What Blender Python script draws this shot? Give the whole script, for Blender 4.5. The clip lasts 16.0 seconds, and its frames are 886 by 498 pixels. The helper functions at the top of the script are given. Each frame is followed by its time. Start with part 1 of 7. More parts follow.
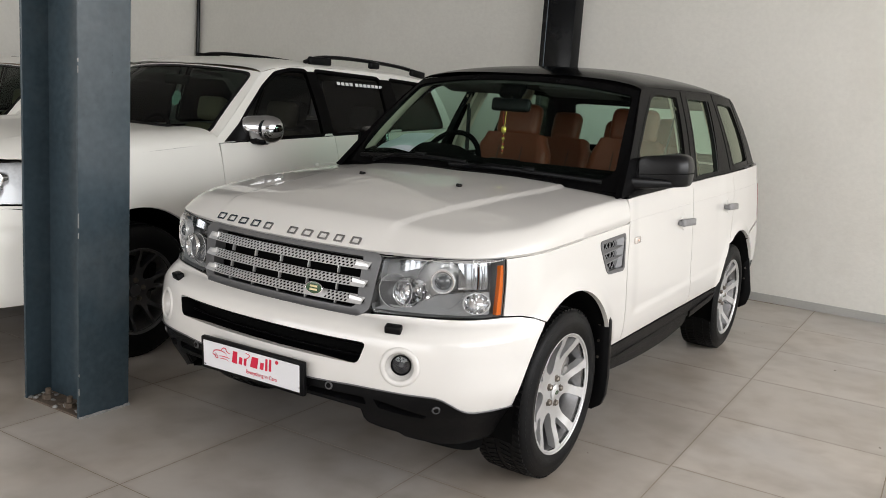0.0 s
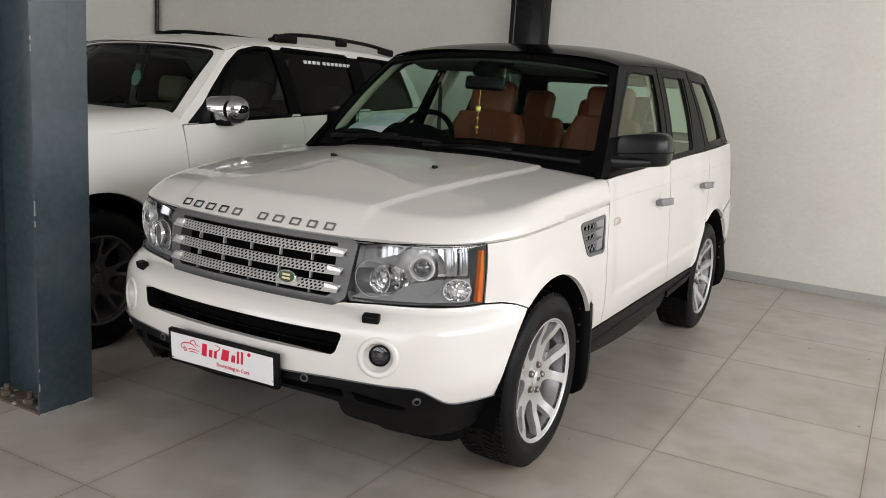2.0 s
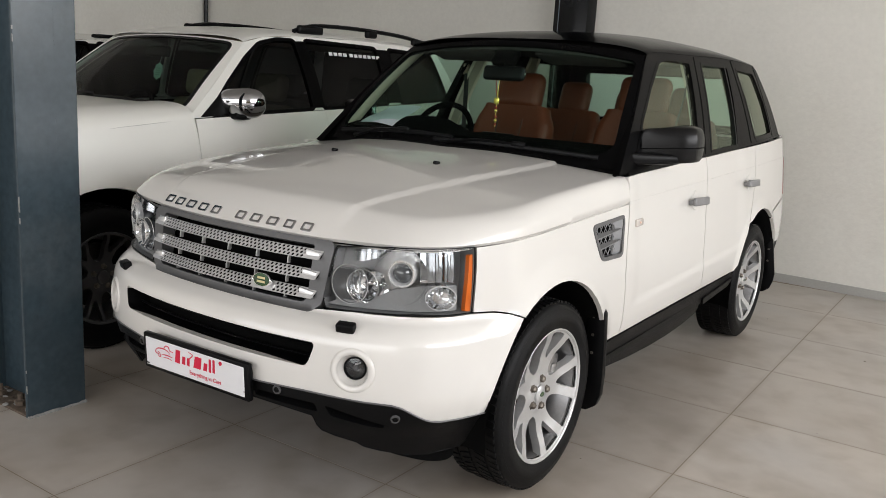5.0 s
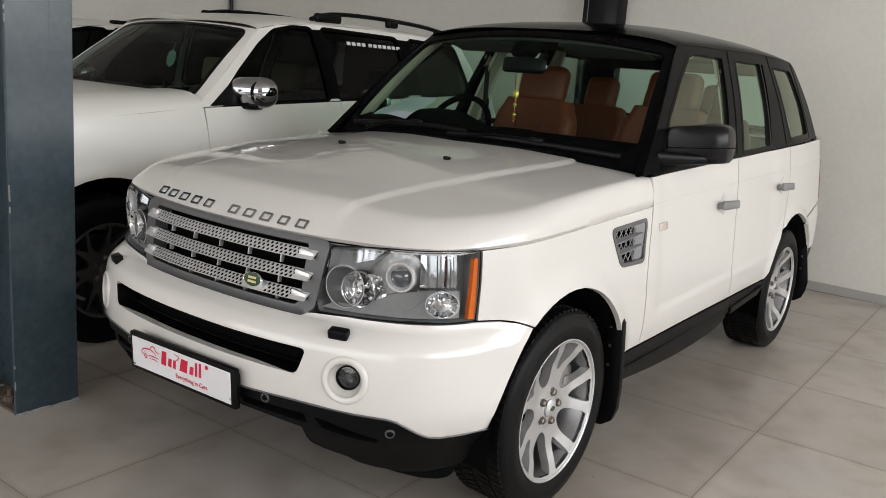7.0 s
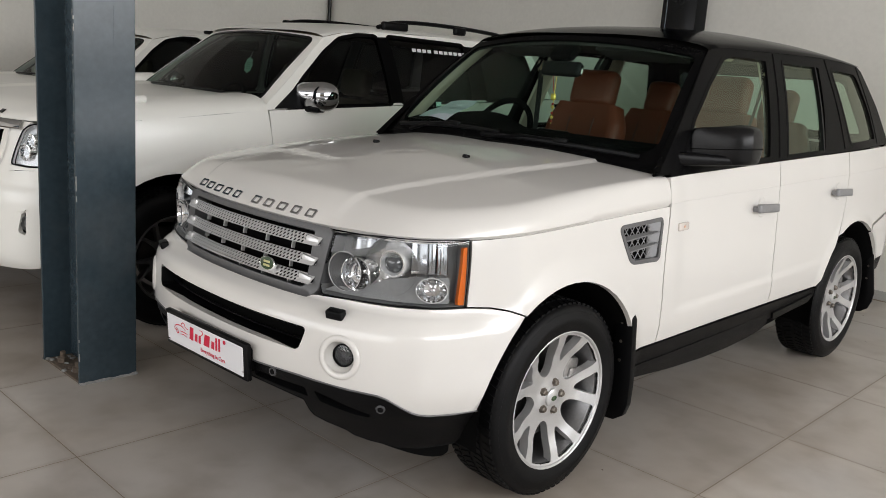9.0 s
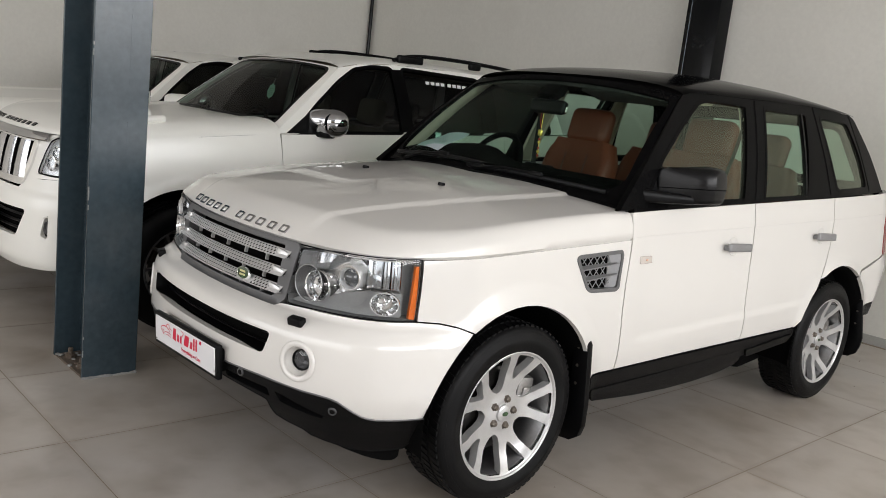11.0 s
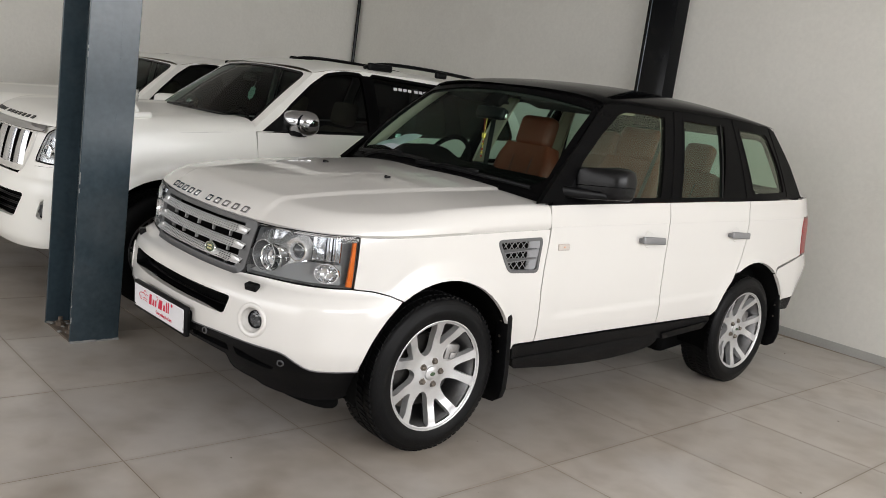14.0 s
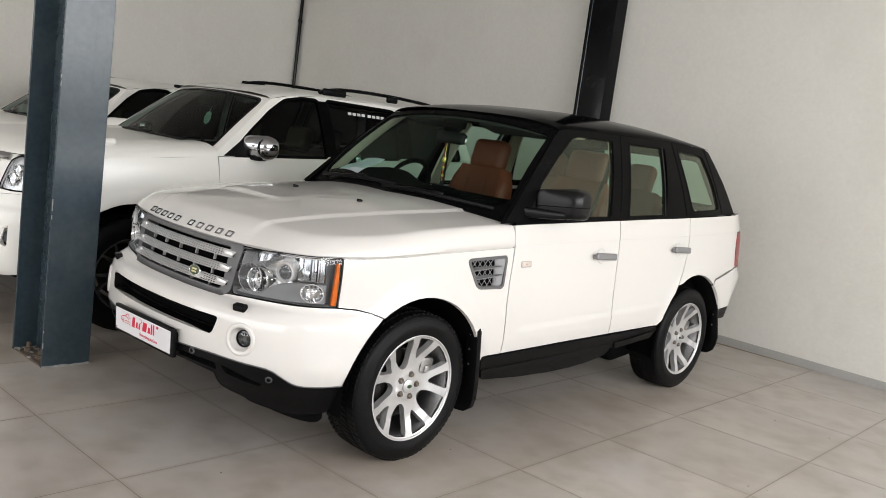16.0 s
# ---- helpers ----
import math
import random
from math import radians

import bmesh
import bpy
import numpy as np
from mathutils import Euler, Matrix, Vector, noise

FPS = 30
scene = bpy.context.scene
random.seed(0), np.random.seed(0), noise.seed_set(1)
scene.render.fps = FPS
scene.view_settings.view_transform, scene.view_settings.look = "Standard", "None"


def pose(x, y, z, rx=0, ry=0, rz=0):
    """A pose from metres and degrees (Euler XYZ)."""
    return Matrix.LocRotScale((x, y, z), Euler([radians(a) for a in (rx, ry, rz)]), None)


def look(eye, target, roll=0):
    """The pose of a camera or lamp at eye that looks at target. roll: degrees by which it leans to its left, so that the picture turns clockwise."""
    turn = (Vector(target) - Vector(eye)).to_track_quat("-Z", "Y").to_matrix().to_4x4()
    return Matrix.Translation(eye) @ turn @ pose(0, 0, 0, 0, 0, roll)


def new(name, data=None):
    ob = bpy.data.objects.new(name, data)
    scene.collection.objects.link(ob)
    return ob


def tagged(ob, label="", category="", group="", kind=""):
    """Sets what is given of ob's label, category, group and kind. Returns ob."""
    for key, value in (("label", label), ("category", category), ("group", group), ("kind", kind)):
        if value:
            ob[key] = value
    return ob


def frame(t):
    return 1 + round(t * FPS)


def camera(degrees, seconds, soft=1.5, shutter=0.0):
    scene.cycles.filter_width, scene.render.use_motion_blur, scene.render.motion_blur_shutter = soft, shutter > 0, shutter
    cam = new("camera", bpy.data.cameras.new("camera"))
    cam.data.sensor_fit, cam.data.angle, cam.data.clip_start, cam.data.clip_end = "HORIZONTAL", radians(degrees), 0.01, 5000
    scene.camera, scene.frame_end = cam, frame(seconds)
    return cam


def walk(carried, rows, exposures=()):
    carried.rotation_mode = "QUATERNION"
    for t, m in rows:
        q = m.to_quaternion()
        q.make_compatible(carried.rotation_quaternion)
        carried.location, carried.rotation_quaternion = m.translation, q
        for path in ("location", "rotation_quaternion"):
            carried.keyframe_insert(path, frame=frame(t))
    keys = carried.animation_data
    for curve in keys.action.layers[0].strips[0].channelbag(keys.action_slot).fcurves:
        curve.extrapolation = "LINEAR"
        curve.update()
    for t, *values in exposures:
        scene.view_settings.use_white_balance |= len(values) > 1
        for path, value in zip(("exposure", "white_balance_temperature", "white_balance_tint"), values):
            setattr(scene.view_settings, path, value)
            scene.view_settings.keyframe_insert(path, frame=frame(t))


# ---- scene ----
cam = camera(55.8, 16.0, soft=0.9)
PATH = [
    (0, (2.301, -3.186, 1.537), (1.24, -1.524, 1.203), 4.0),
    (0.5, (2.233, -3.154, 1.539), (1.211, -1.471, 1.189), 3.7),
    (1, (2.198, -3.139, 1.533), (1.199, -1.447, 1.16), 3.5),
    (1.5, (2.187, -3.131, 1.53), (1.196, -1.435, 1.151), 3.6),
    (2, (2.198, -3.107, 1.534), (1.212, -1.408, 1.157), 3.7),
    (2.5, (2.21, -3.066, 1.532), (1.221, -1.368, 1.16), 3.8),
    (3, (2.236, -3.007, 1.533), (1.227, -1.316, 1.182), 4.1),
    (3.5, (2.276, -2.945, 1.532), (1.221, -1.283, 1.179), 3.4),
    (4, (2.335, -2.882, 1.536), (1.232, -1.258, 1.156), 2.8),
    (6.5, (2.212, -2.553, 1.509), (1.08, -0.956, 1.101), 4.2),
    (7, (2.234, -2.522, 1.512), (1.064, -0.953, 1.1), 4.4),
    (7.5, (2.326, -2.47, 1.516), (1.102, -0.946, 1.094), 4.7),
    (8, (2.426, -2.407, 1.498), (1.14, -0.935, 1.076), 4.6),
    (8.5, (2.508, -2.386, 1.504), (1.18, -0.95, 1.088), 4.3),
    (9, (2.628, -2.399, 1.511), (1.254, -1.005, 1.101), 4.2),
    (11.5, (3.12, -2.323, 1.556), (1.654, -1.007, 1.217), 6.7),
    (12, (3.239, -2.391, 1.557), (1.801, -1.044, 1.214), 7.3),
    (12.5, (3.335, -2.438, 1.559), (1.912, -1.075, 1.218), 7.9),
    (13, (3.44, -2.46, 1.56), (2.006, -1.106, 1.224), 8.4),
    (13.5, (3.544, -2.5, 1.559), (2.093, -1.167, 1.218), 8.6),
    (14, (3.6, -2.51, 1.572), (2.143, -1.181, 1.239), 7.9),
    (14.2, (3.592, -2.509, 1.592), (2.137, -1.18, 1.253), 7.7),
    (14.4, (3.582, -2.5, 1.6), (2.121, -1.176, 1.264), 7.3),
    (14.5, (3.613, -2.775, 1.583), (2.22, -1.37, 1.289), 6.8),
    (15, (3.609, -2.807, 1.596), (2.213, -1.4, 1.324), 7.1),
    (15.5, (3.617, -2.818, 1.591), (2.24, -1.391, 1.328), 7.3),
    (16, (3.624, -2.824, 1.588), (2.274, -1.374, 1.319), 7.6),
]
walk(cam, [(t, look(eye, target, roll)) for t, eye, target, roll in PATH], exposures=[(0.0, 0.13), (1.5, 0.02), (4.0, 0.04), (6.5, -0.07), (8.0, -0.12), (12.0, -0.02), (14.0, -0.01), (14.5, 0.05), (16.0, 0.17)])

# ---------- world and light ----------
world = bpy.data.worlds.new("sky")
scene.world = world
world.use_nodes = True
_nt = world.node_tree
_sky = _nt.nodes.new("ShaderNodeTexSky")
_sky.sky_type = "NISHITA"
_sky.sun_disc = False
_sky.sun_elevation, _sky.sun_rotation = radians(48), radians(150)
_sky.dust_density = 4.0
_bg = _nt.nodes["Background"]
_bg.inputs["Strength"].default_value = 0.055
_nt.links.new(_sky.outputs[0], _bg.inputs[0])

_sun = new("sun", bpy.data.lights.new("sun", "SUN"))
_sun.data.energy, _sun.data.angle, _sun.data.color = 3.2, radians(12), (1.0, 0.98, 0.96)
_sun.matrix_world = look((6, -10, 14), (0, 0, 0))


def daylight(name, w, h, watts, eye, target, colour):
    """Sky light that comes in through one of the open sides."""
    la = bpy.data.lights.new(name, "AREA")
    la.shape, la.size, la.size_y, la.energy, la.color = "RECTANGLE", w, h, watts, colour
    ob = new(name, la)
    ob.matrix_world = look(eye, target)
    return ob


daylight("front_opening_light", 12.0, 2.4, 285, (0.2, -7.9, 2.2), (0.2, 0, 1.4), (0.99, 0.985, 0.995))
daylight("side_opening_light", 9.0, 2.2, 475, (7.8, 0.2, 2.78), (0, 0.2, 1.2), (0.99, 0.985, 0.995))

# ---------- materials ----------
def nodes_of(name):
    m = bpy.data.materials.new(name)
    m.use_nodes = True
    return m, m.node_tree, m.node_tree.nodes["Principled BSDF"]


def rgb(c):
    return (c[0], c[1], c[2], 1.0)


def surface(name, base, rough=0.5, metal=0.0, coat=0.0, vary=0.12, scale=6.0, fine=90.0, bump=0.0, spec=0.5, rvary=0.12, coat_rough=0.03, stain=None, stain_amount=0.0, stain_scale=1.5, ior=1.5):
    """A surface with mottling at two scales, uneven gloss and fine relief."""
    m, nt, p = nodes_of(name)
    n, l = nt.nodes, nt.links
    co = n.new("ShaderNodeTexCoord")
    a, b = n.new("ShaderNodeTexNoise"), n.new("ShaderNodeTexNoise")
    a.inputs["Scale"].default_value, a.inputs["Detail"].default_value = scale, 4
    b.inputs["Scale"].default_value, b.inputs["Detail"].default_value = fine, 3
    for k in (a, b):
        l.new(co.outputs["Object"], k.inputs["Vector"])
    mix = n.new("ShaderNodeMath")
    mix.operation = "ADD"
    l.new(a.outputs["Fac"], mix.inputs[0])
    l.new(b.outputs["Fac"], mix.inputs[1])
    rng = n.new("ShaderNodeMapRange")
    rng.inputs["From Min"].default_value, rng.inputs["From Max"].default_value = 0.6, 1.4
    l.new(mix.outputs[0], rng.inputs["Value"])
    ramp = n.new("ShaderNodeMix")
    ramp.data_type = "RGBA"
    ramp.inputs["A"].default_value = rgb([c * (1 - vary) for c in base])
    ramp.inputs["B"].default_value = rgb([min(1, c * (1 + vary)) for c in base])
    l.new(rng.outputs[0], ramp.inputs["Factor"])
    colour = ramp.outputs["Result"]
    if stain:
        s = n.new("ShaderNodeTexNoise")
        s.inputs["Scale"].default_value, s.inputs["Detail"].default_value, s.inputs["Roughness"].default_value = stain_scale, 8, 0.65
        l.new(co.outputs["Object"], s.inputs["Vector"])
        sr = n.new("ShaderNodeMapRange")
        sr.inputs["From Min"].default_value, sr.inputs["From Max"].default_value = 0.52, 0.72
        sr.inputs["To Max"].default_value = stain_amount
        l.new(s.outputs["Fac"], sr.inputs["Value"])
        sm = n.new("ShaderNodeMix")
        sm.data_type = "RGBA"
        sm.inputs["B"].default_value = rgb(stain)
        l.new(colour, sm.inputs["A"])
        l.new(sr.outputs[0], sm.inputs["Factor"])
        colour = sm.outputs["Result"]
    l.new(colour, p.inputs["Base Color"])
    rr = n.new("ShaderNodeMapRange")
    rr.inputs["To Min"].default_value, rr.inputs["To Max"].default_value = max(0.02, rough * (1 - rvary)), min(1, rough * (1 + rvary))
    l.new(a.outputs["Fac"], rr.inputs["Value"])
    l.new(rr.outputs[0], p.inputs["Roughness"])
    p.inputs["Metallic"].default_value = metal
    p.inputs["Specular IOR Level"].default_value = spec
    p.inputs["IOR"].default_value = ior
    p.inputs["Coat Weight"].default_value = coat
    p.inputs["Coat Roughness"].default_value = coat_rough
    if bump:
        bp = n.new("ShaderNodeBump")
        bp.inputs["Strength"].default_value, bp.inputs["Distance"].default_value = bump, 0.004
        l.new(mix.outputs[0], bp.inputs["Height"])
        l.new(bp.outputs[0], p.inputs["Normal"])
    return m


def pane(name, tint, gloss=0.02, base=0.05, slant=0.9, film=0.0, sheen=(1, 1, 1)):
    """Thin glass: lets tinted light through, and mirrors more at a slant."""
    m = bpy.data.materials.new(name)
    m.use_nodes = True
    nt = m.node_tree
    n, l = nt.nodes, nt.links
    for k in list(n):
        n.remove(k)
    out, mix = n.new("ShaderNodeOutputMaterial"), n.new("ShaderNodeMixShader")
    tr, gl, fr = n.new("ShaderNodeBsdfTransparent"), n.new("ShaderNodeBsdfGlossy"), n.new("ShaderNodeLayerWeight")
    tr.inputs["Color"].default_value = rgb(tint)
    gl.inputs["Roughness"].default_value = gloss
    gl.inputs["Color"].default_value = rgb(sheen)
    fr.inputs["Blend"].default_value = 0.5
    po, ma = n.new("ShaderNodeMath"), n.new("ShaderNodeMath")
    po.operation, ma.operation = "POWER", "MULTIPLY_ADD"
    po.inputs[1].default_value = 4.5
    ma.inputs[1].default_value, ma.inputs[2].default_value = slant, base
    l.new(fr.outputs["Facing"], po.inputs[0])
    l.new(po.outputs[0], ma.inputs[0])
    l.new(ma.outputs[0], mix.inputs[0])
    through_light = tr.outputs[0]
    if film:
        # a pale uneven film that paints the haze of reflections over the glass
        haze, df, no, rg, co = n.new("ShaderNodeMixShader"), n.new("ShaderNodeBsdfDiffuse"), n.new("ShaderNodeTexNoise"), n.new("ShaderNodeMapRange"), n.new("ShaderNodeTexCoord")
        df.inputs["Color"].default_value = (0.60, 0.62, 0.48, 1)
        no.inputs["Scale"].default_value, no.inputs["Detail"].default_value = 5, 6
        rg.inputs["To Min"].default_value, rg.inputs["To Max"].default_value = film * 0.7, film * 1.3
        l.new(co.outputs["Object"], no.inputs["Vector"])
        l.new(no.outputs["Fac"], rg.inputs["Value"])
        l.new(rg.outputs[0], haze.inputs[0])
        l.new(tr.outputs[0], haze.inputs[1])
        l.new(df.outputs[0], haze.inputs[2])
        through_light = haze.outputs[0]
    l.new(through_light, mix.inputs[1])
    l.new(gl.outputs[0], mix.inputs[2])
    l.new(mix.outputs[0], out.inputs[0])
    return m


PAINT = surface("white_paint", (0.695, 0.676, 0.645), 0.28, coat=0.85, vary=0.006, scale=1.2, fine=5, rvary=0.0)
PAINT_B = surface("pearl_white_paint", (0.86, 0.85, 0.80), 0.32, coat=0.5, coat_rough=0.16, vary=0.006, scale=1.2, fine=5, rvary=0.0)
BLACK_PAINT = surface("black_roof_paint", (0.0018, 0.0018, 0.002), 0.12, spec=0.5, ior=1.07, vary=0.2)
FRAME_BLACK = surface("satin_black_frame", (0.0030, 0.0029, 0.0031), 0.26, spec=0.5, ior=1.10, vary=0.2)
BLACK_TRIM = surface("satin_black_trim", (0.0032, 0.0032, 0.0036), 0.34, ior=1.22, spec=0.5, vary=0.2, bump=0.05)
MIRROR_BLACK = surface("satin_mirror_black", (0.0035, 0.0035, 0.004), 0.26, ior=1.32, spec=0.5, vary=0.15, fine=400, bump=0.04)
CLADDING = surface("grained_black_plastic", (0.0036, 0.0036, 0.004), 0.42, ior=1.22, spec=0.5, vary=0.25, scale=8, fine=500, bump=0.25)
LINER = surface("dull_black_liner", (0.003, 0.003, 0.003), 0.9, spec=0.05, vary=0.3)
RUBBER = surface("tyre_rubber", (0.0042, 0.0042, 0.0045), 0.48, spec=0.14, vary=0.25, scale=14, fine=220, bump=0.15, stain=(0.015, 0.0148, 0.0145), stain_amount=0.22, stain_scale=9)
ALLOY = surface("silver_alloy", (0.60, 0.60, 0.60), 0.30, metal=0.6, vary=0.10, scale=18, fine=420, bump=0.05, coat=0.3, coat_rough=0.1)
BARREL = surface("rim_barrel_metal", (0.30, 0.30, 0.305), 0.38, metal=1.0, vary=0.12, scale=12)
DIM_ALLOY = surface("dull_grey_alloy", (0.10, 0.10, 0.103), 0.35, metal=0.6, vary=0.1)
DISC_METAL = surface("dark_disc_metal", (0.06, 0.057, 0.054), 0.45, metal=0.9, vary=0.2, scale=20)
NUT_METAL = surface("tarnished_nut", (0.20, 0.175, 0.15), 0.4, metal=0.9, vary=0.2, scale=40)
STEEL = surface("worn_steel", (0.30, 0.29, 0.28), 0.42, metal=0.9, vary=0.2, scale=20)
CHROME = surface("chrome", (0.82, 0.82, 0.82), 0.06, metal=1.0, vary=0.02)
SILVER = surface("silver_plastic", (0.70, 0.70, 0.695), 0.26, metal=0.5, vary=0.05)
SATIN_CHROME = surface("satin_chrome", (0.50, 0.50, 0.51), 0.16, metal=0.95, vary=0.05)
GREY_TRIM = surface("grey_trim", (0.115, 0.115, 0.117), 0.42, metal=0.25, vary=0.08)
MIRROR_GLASS = surface("mirror_glass", (0.10, 0.104, 0.106), 0.22, metal=1.0, vary=0.02)
HANDLE_GREY = surface("handle_grey", (0.23, 0.23, 0.235), 0.36, metal=0.25, vary=0.08)
GLASS = pane("window_glass", (0.67, 0.84, 0.75), base=0.036, slant=0.7, film=0.026, sheen=(0.88, 1.0, 0.80))
SCREEN_GLASS = pane("windscreen_glass", (0.76, 0.90, 0.83), base=0.005, slant=0.28)
# tint darkened to carry the dimness of the cabin behind it
LC_SCREEN = pane("cabin_shade_windscreen_glass", (0.36, 0.44, 0.39), base=0.01, slant=0.34)
TINTED = pane("dark_tinted_glass", (0.09, 0.10, 0.10), base=0.012, slant=0.36)
QUARTER_GLASS = pane("green_tinted_glass", (0.58, 0.70, 0.61), film=0.05, sheen=(0.88, 0.96, 0.80))
LENS = pane("clear_lens", (0.95, 0.96, 0.97), base=0.03, slant=0.3)
# chrome with the dark surroundings it mirrors put into its colour
SHADED_CHROME = surface("shaded_chrome", (0.42, 0.42, 0.43), 0.05, metal=1.0, vary=0.03)
FOG_GLASS = pane("fog_lamp_glass", (0.62, 0.63, 0.65), base=0.05, slant=0.5)
LAMP_CHROME = surface("lamp_chrome", (0.40, 0.41, 0.42), 0.26, metal=1.0, vary=0.05)
AMBER = surface("amber_lens", (0.66, 0.135, 0.006), 0.30, spec=0.25, coat=0.0, vary=0.15, fine=300, scale=40)
RED_LENS = surface("red_lens", (0.26, 0.010, 0.012), 0.25, spec=0.3, coat=0.15, vary=0.15, fine=300)
PROJECTOR = surface("projector_glass", (0.05, 0.055, 0.06), 0.04, coat=1.0, vary=0.3)
LAMP_PLATE = surface("lamp_plate_chrome", (0.32, 0.33, 0.34), 0.22, metal=1.0, vary=0.12, scale=40, fine=90)
LAMP_GREY = surface("lamp_housing_grey", (0.185, 0.188, 0.188), 0.42, vary=0.1, scale=30)
LC_LAMP = surface("bright_lamp_housing", (0.55, 0.56, 0.57), 0.3, metal=0.5, vary=0.15, scale=40, fine=90)
LAMP_SHROUD = surface("lamp_shroud_grey", (0.15, 0.152, 0.155), 0.20, metal=0.3, vary=0.1, scale=30)
LEATHER = surface("tan_leather", (0.150, 0.029, 0.009), 0.5, vary=0.12, scale=9, fine=260, bump=0.3)
LEATHER_DARK = surface("black_leather", (0.015, 0.014, 0.014), 0.5, vary=0.2, scale=9, fine=260, bump=0.3)
DASH = surface("dashboard_black", (0.002, 0.002, 0.002), 0.75, spec=0.03, vary=0.2, fine=400, bump=0.15)
HEADLINER = surface("dark_headliner", (0.035, 0.033, 0.031), 0.9, spec=0.1, vary=0.1)
CREAM = surface("cream_trim", (0.58, 0.53, 0.42), 0.7, vary=0.05)
BEIGE = surface("beige_trim", (0.34, 0.27, 0.19), 0.7, vary=0.08)
PAPER = surface("paper", (0.78, 0.86, 0.90), 0.7, vary=0.04)
GOLD = surface("gold_ornament", (0.75, 0.55, 0.12), 0.3, metal=0.8, vary=0.1)
RED_THREAD = surface("red_thread", (0.35, 0.03, 0.02), 0.7)
WHITE_PLATE = surface("plate_white", (0.78, 0.78, 0.80), 0.35, vary=0.02)
RED_PRINT = surface("red_print", (0.62, 0.012, 0.05), 0.4, vary=0.05)
GREEN_ENAMEL = surface("green_enamel", (0.02, 0.065, 0.02), 0.2, coat=1.0, vary=0.1)
CREAM_PRINT = surface("pale_gold_print", (0.62, 0.55, 0.30), 0.35, metal=0.4)
MARKER_BULB = surface("marker_bulb_glass", (0.55, 0.32, 0.22), 0.3)
LAMP_AMBERCLEAR = surface("side_marker_lens", (0.60, 0.54, 0.49), 0.16, coat=1.0, vary=0.1, fine=200)
COLUMN_PAINT = surface("blue_grey_steel_paint", (0.037, 0.056, 0.069), 0.24, vary=0.22, scale=2.2, fine=30, bump=0.12, rvary=0.35, stain=(0.086, 0.103, 0.112), stain_amount=0.55, stain_scale=1.3)
COLUMN_DARK = surface("black_steel_paint", (0.0025, 0.003, 0.004), 0.22, spec=0.2, vary=0.25, scale=2.2, fine=30, bump=0.12, rvary=0.35, stain=(0.016, 0.018, 0.02), stain_amount=0.5, stain_scale=1.5)
RUST = surface("rust_and_dirt", (0.10, 0.075, 0.055), 0.85, vary=0.4, scale=25, fine=120, bump=0.6)
CHIPPED = surface("chipped_primer", (0.26, 0.26, 0.25), 0.8, vary=0.3, scale=30)
PLASTER = surface("painted_plaster", (0.735, 0.722, 0.672), 0.8, vary=0.045, scale=1.2, fine=28, bump=0.7, stain=(0.66, 0.64, 0.585), stain_amount=0.6, stain_scale=1.1)
SKIRTING = surface("grey_skirting_tile", (0.40, 0.395, 0.375), 0.55, vary=0.10, scale=4, stain=(0.27, 0.24, 0.20), stain_amount=0.5, stain_scale=3.5)
CEILING = surface("ceiling_sheet", (0.60, 0.595, 0.585), 0.75, vary=0.05, scale=1.5)
CONCRETE = surface("outside_paving", (0.46, 0.45, 0.43), 0.85, vary=0.15, scale=0.8, fine=20)
GROUT = surface("tile_joint", (0.24, 0.195, 0.15), 0.9, vary=0.25, scale=1.2, stain=(0.36, 0.31, 0.26), stain_amount=0.8, stain_scale=0.9)


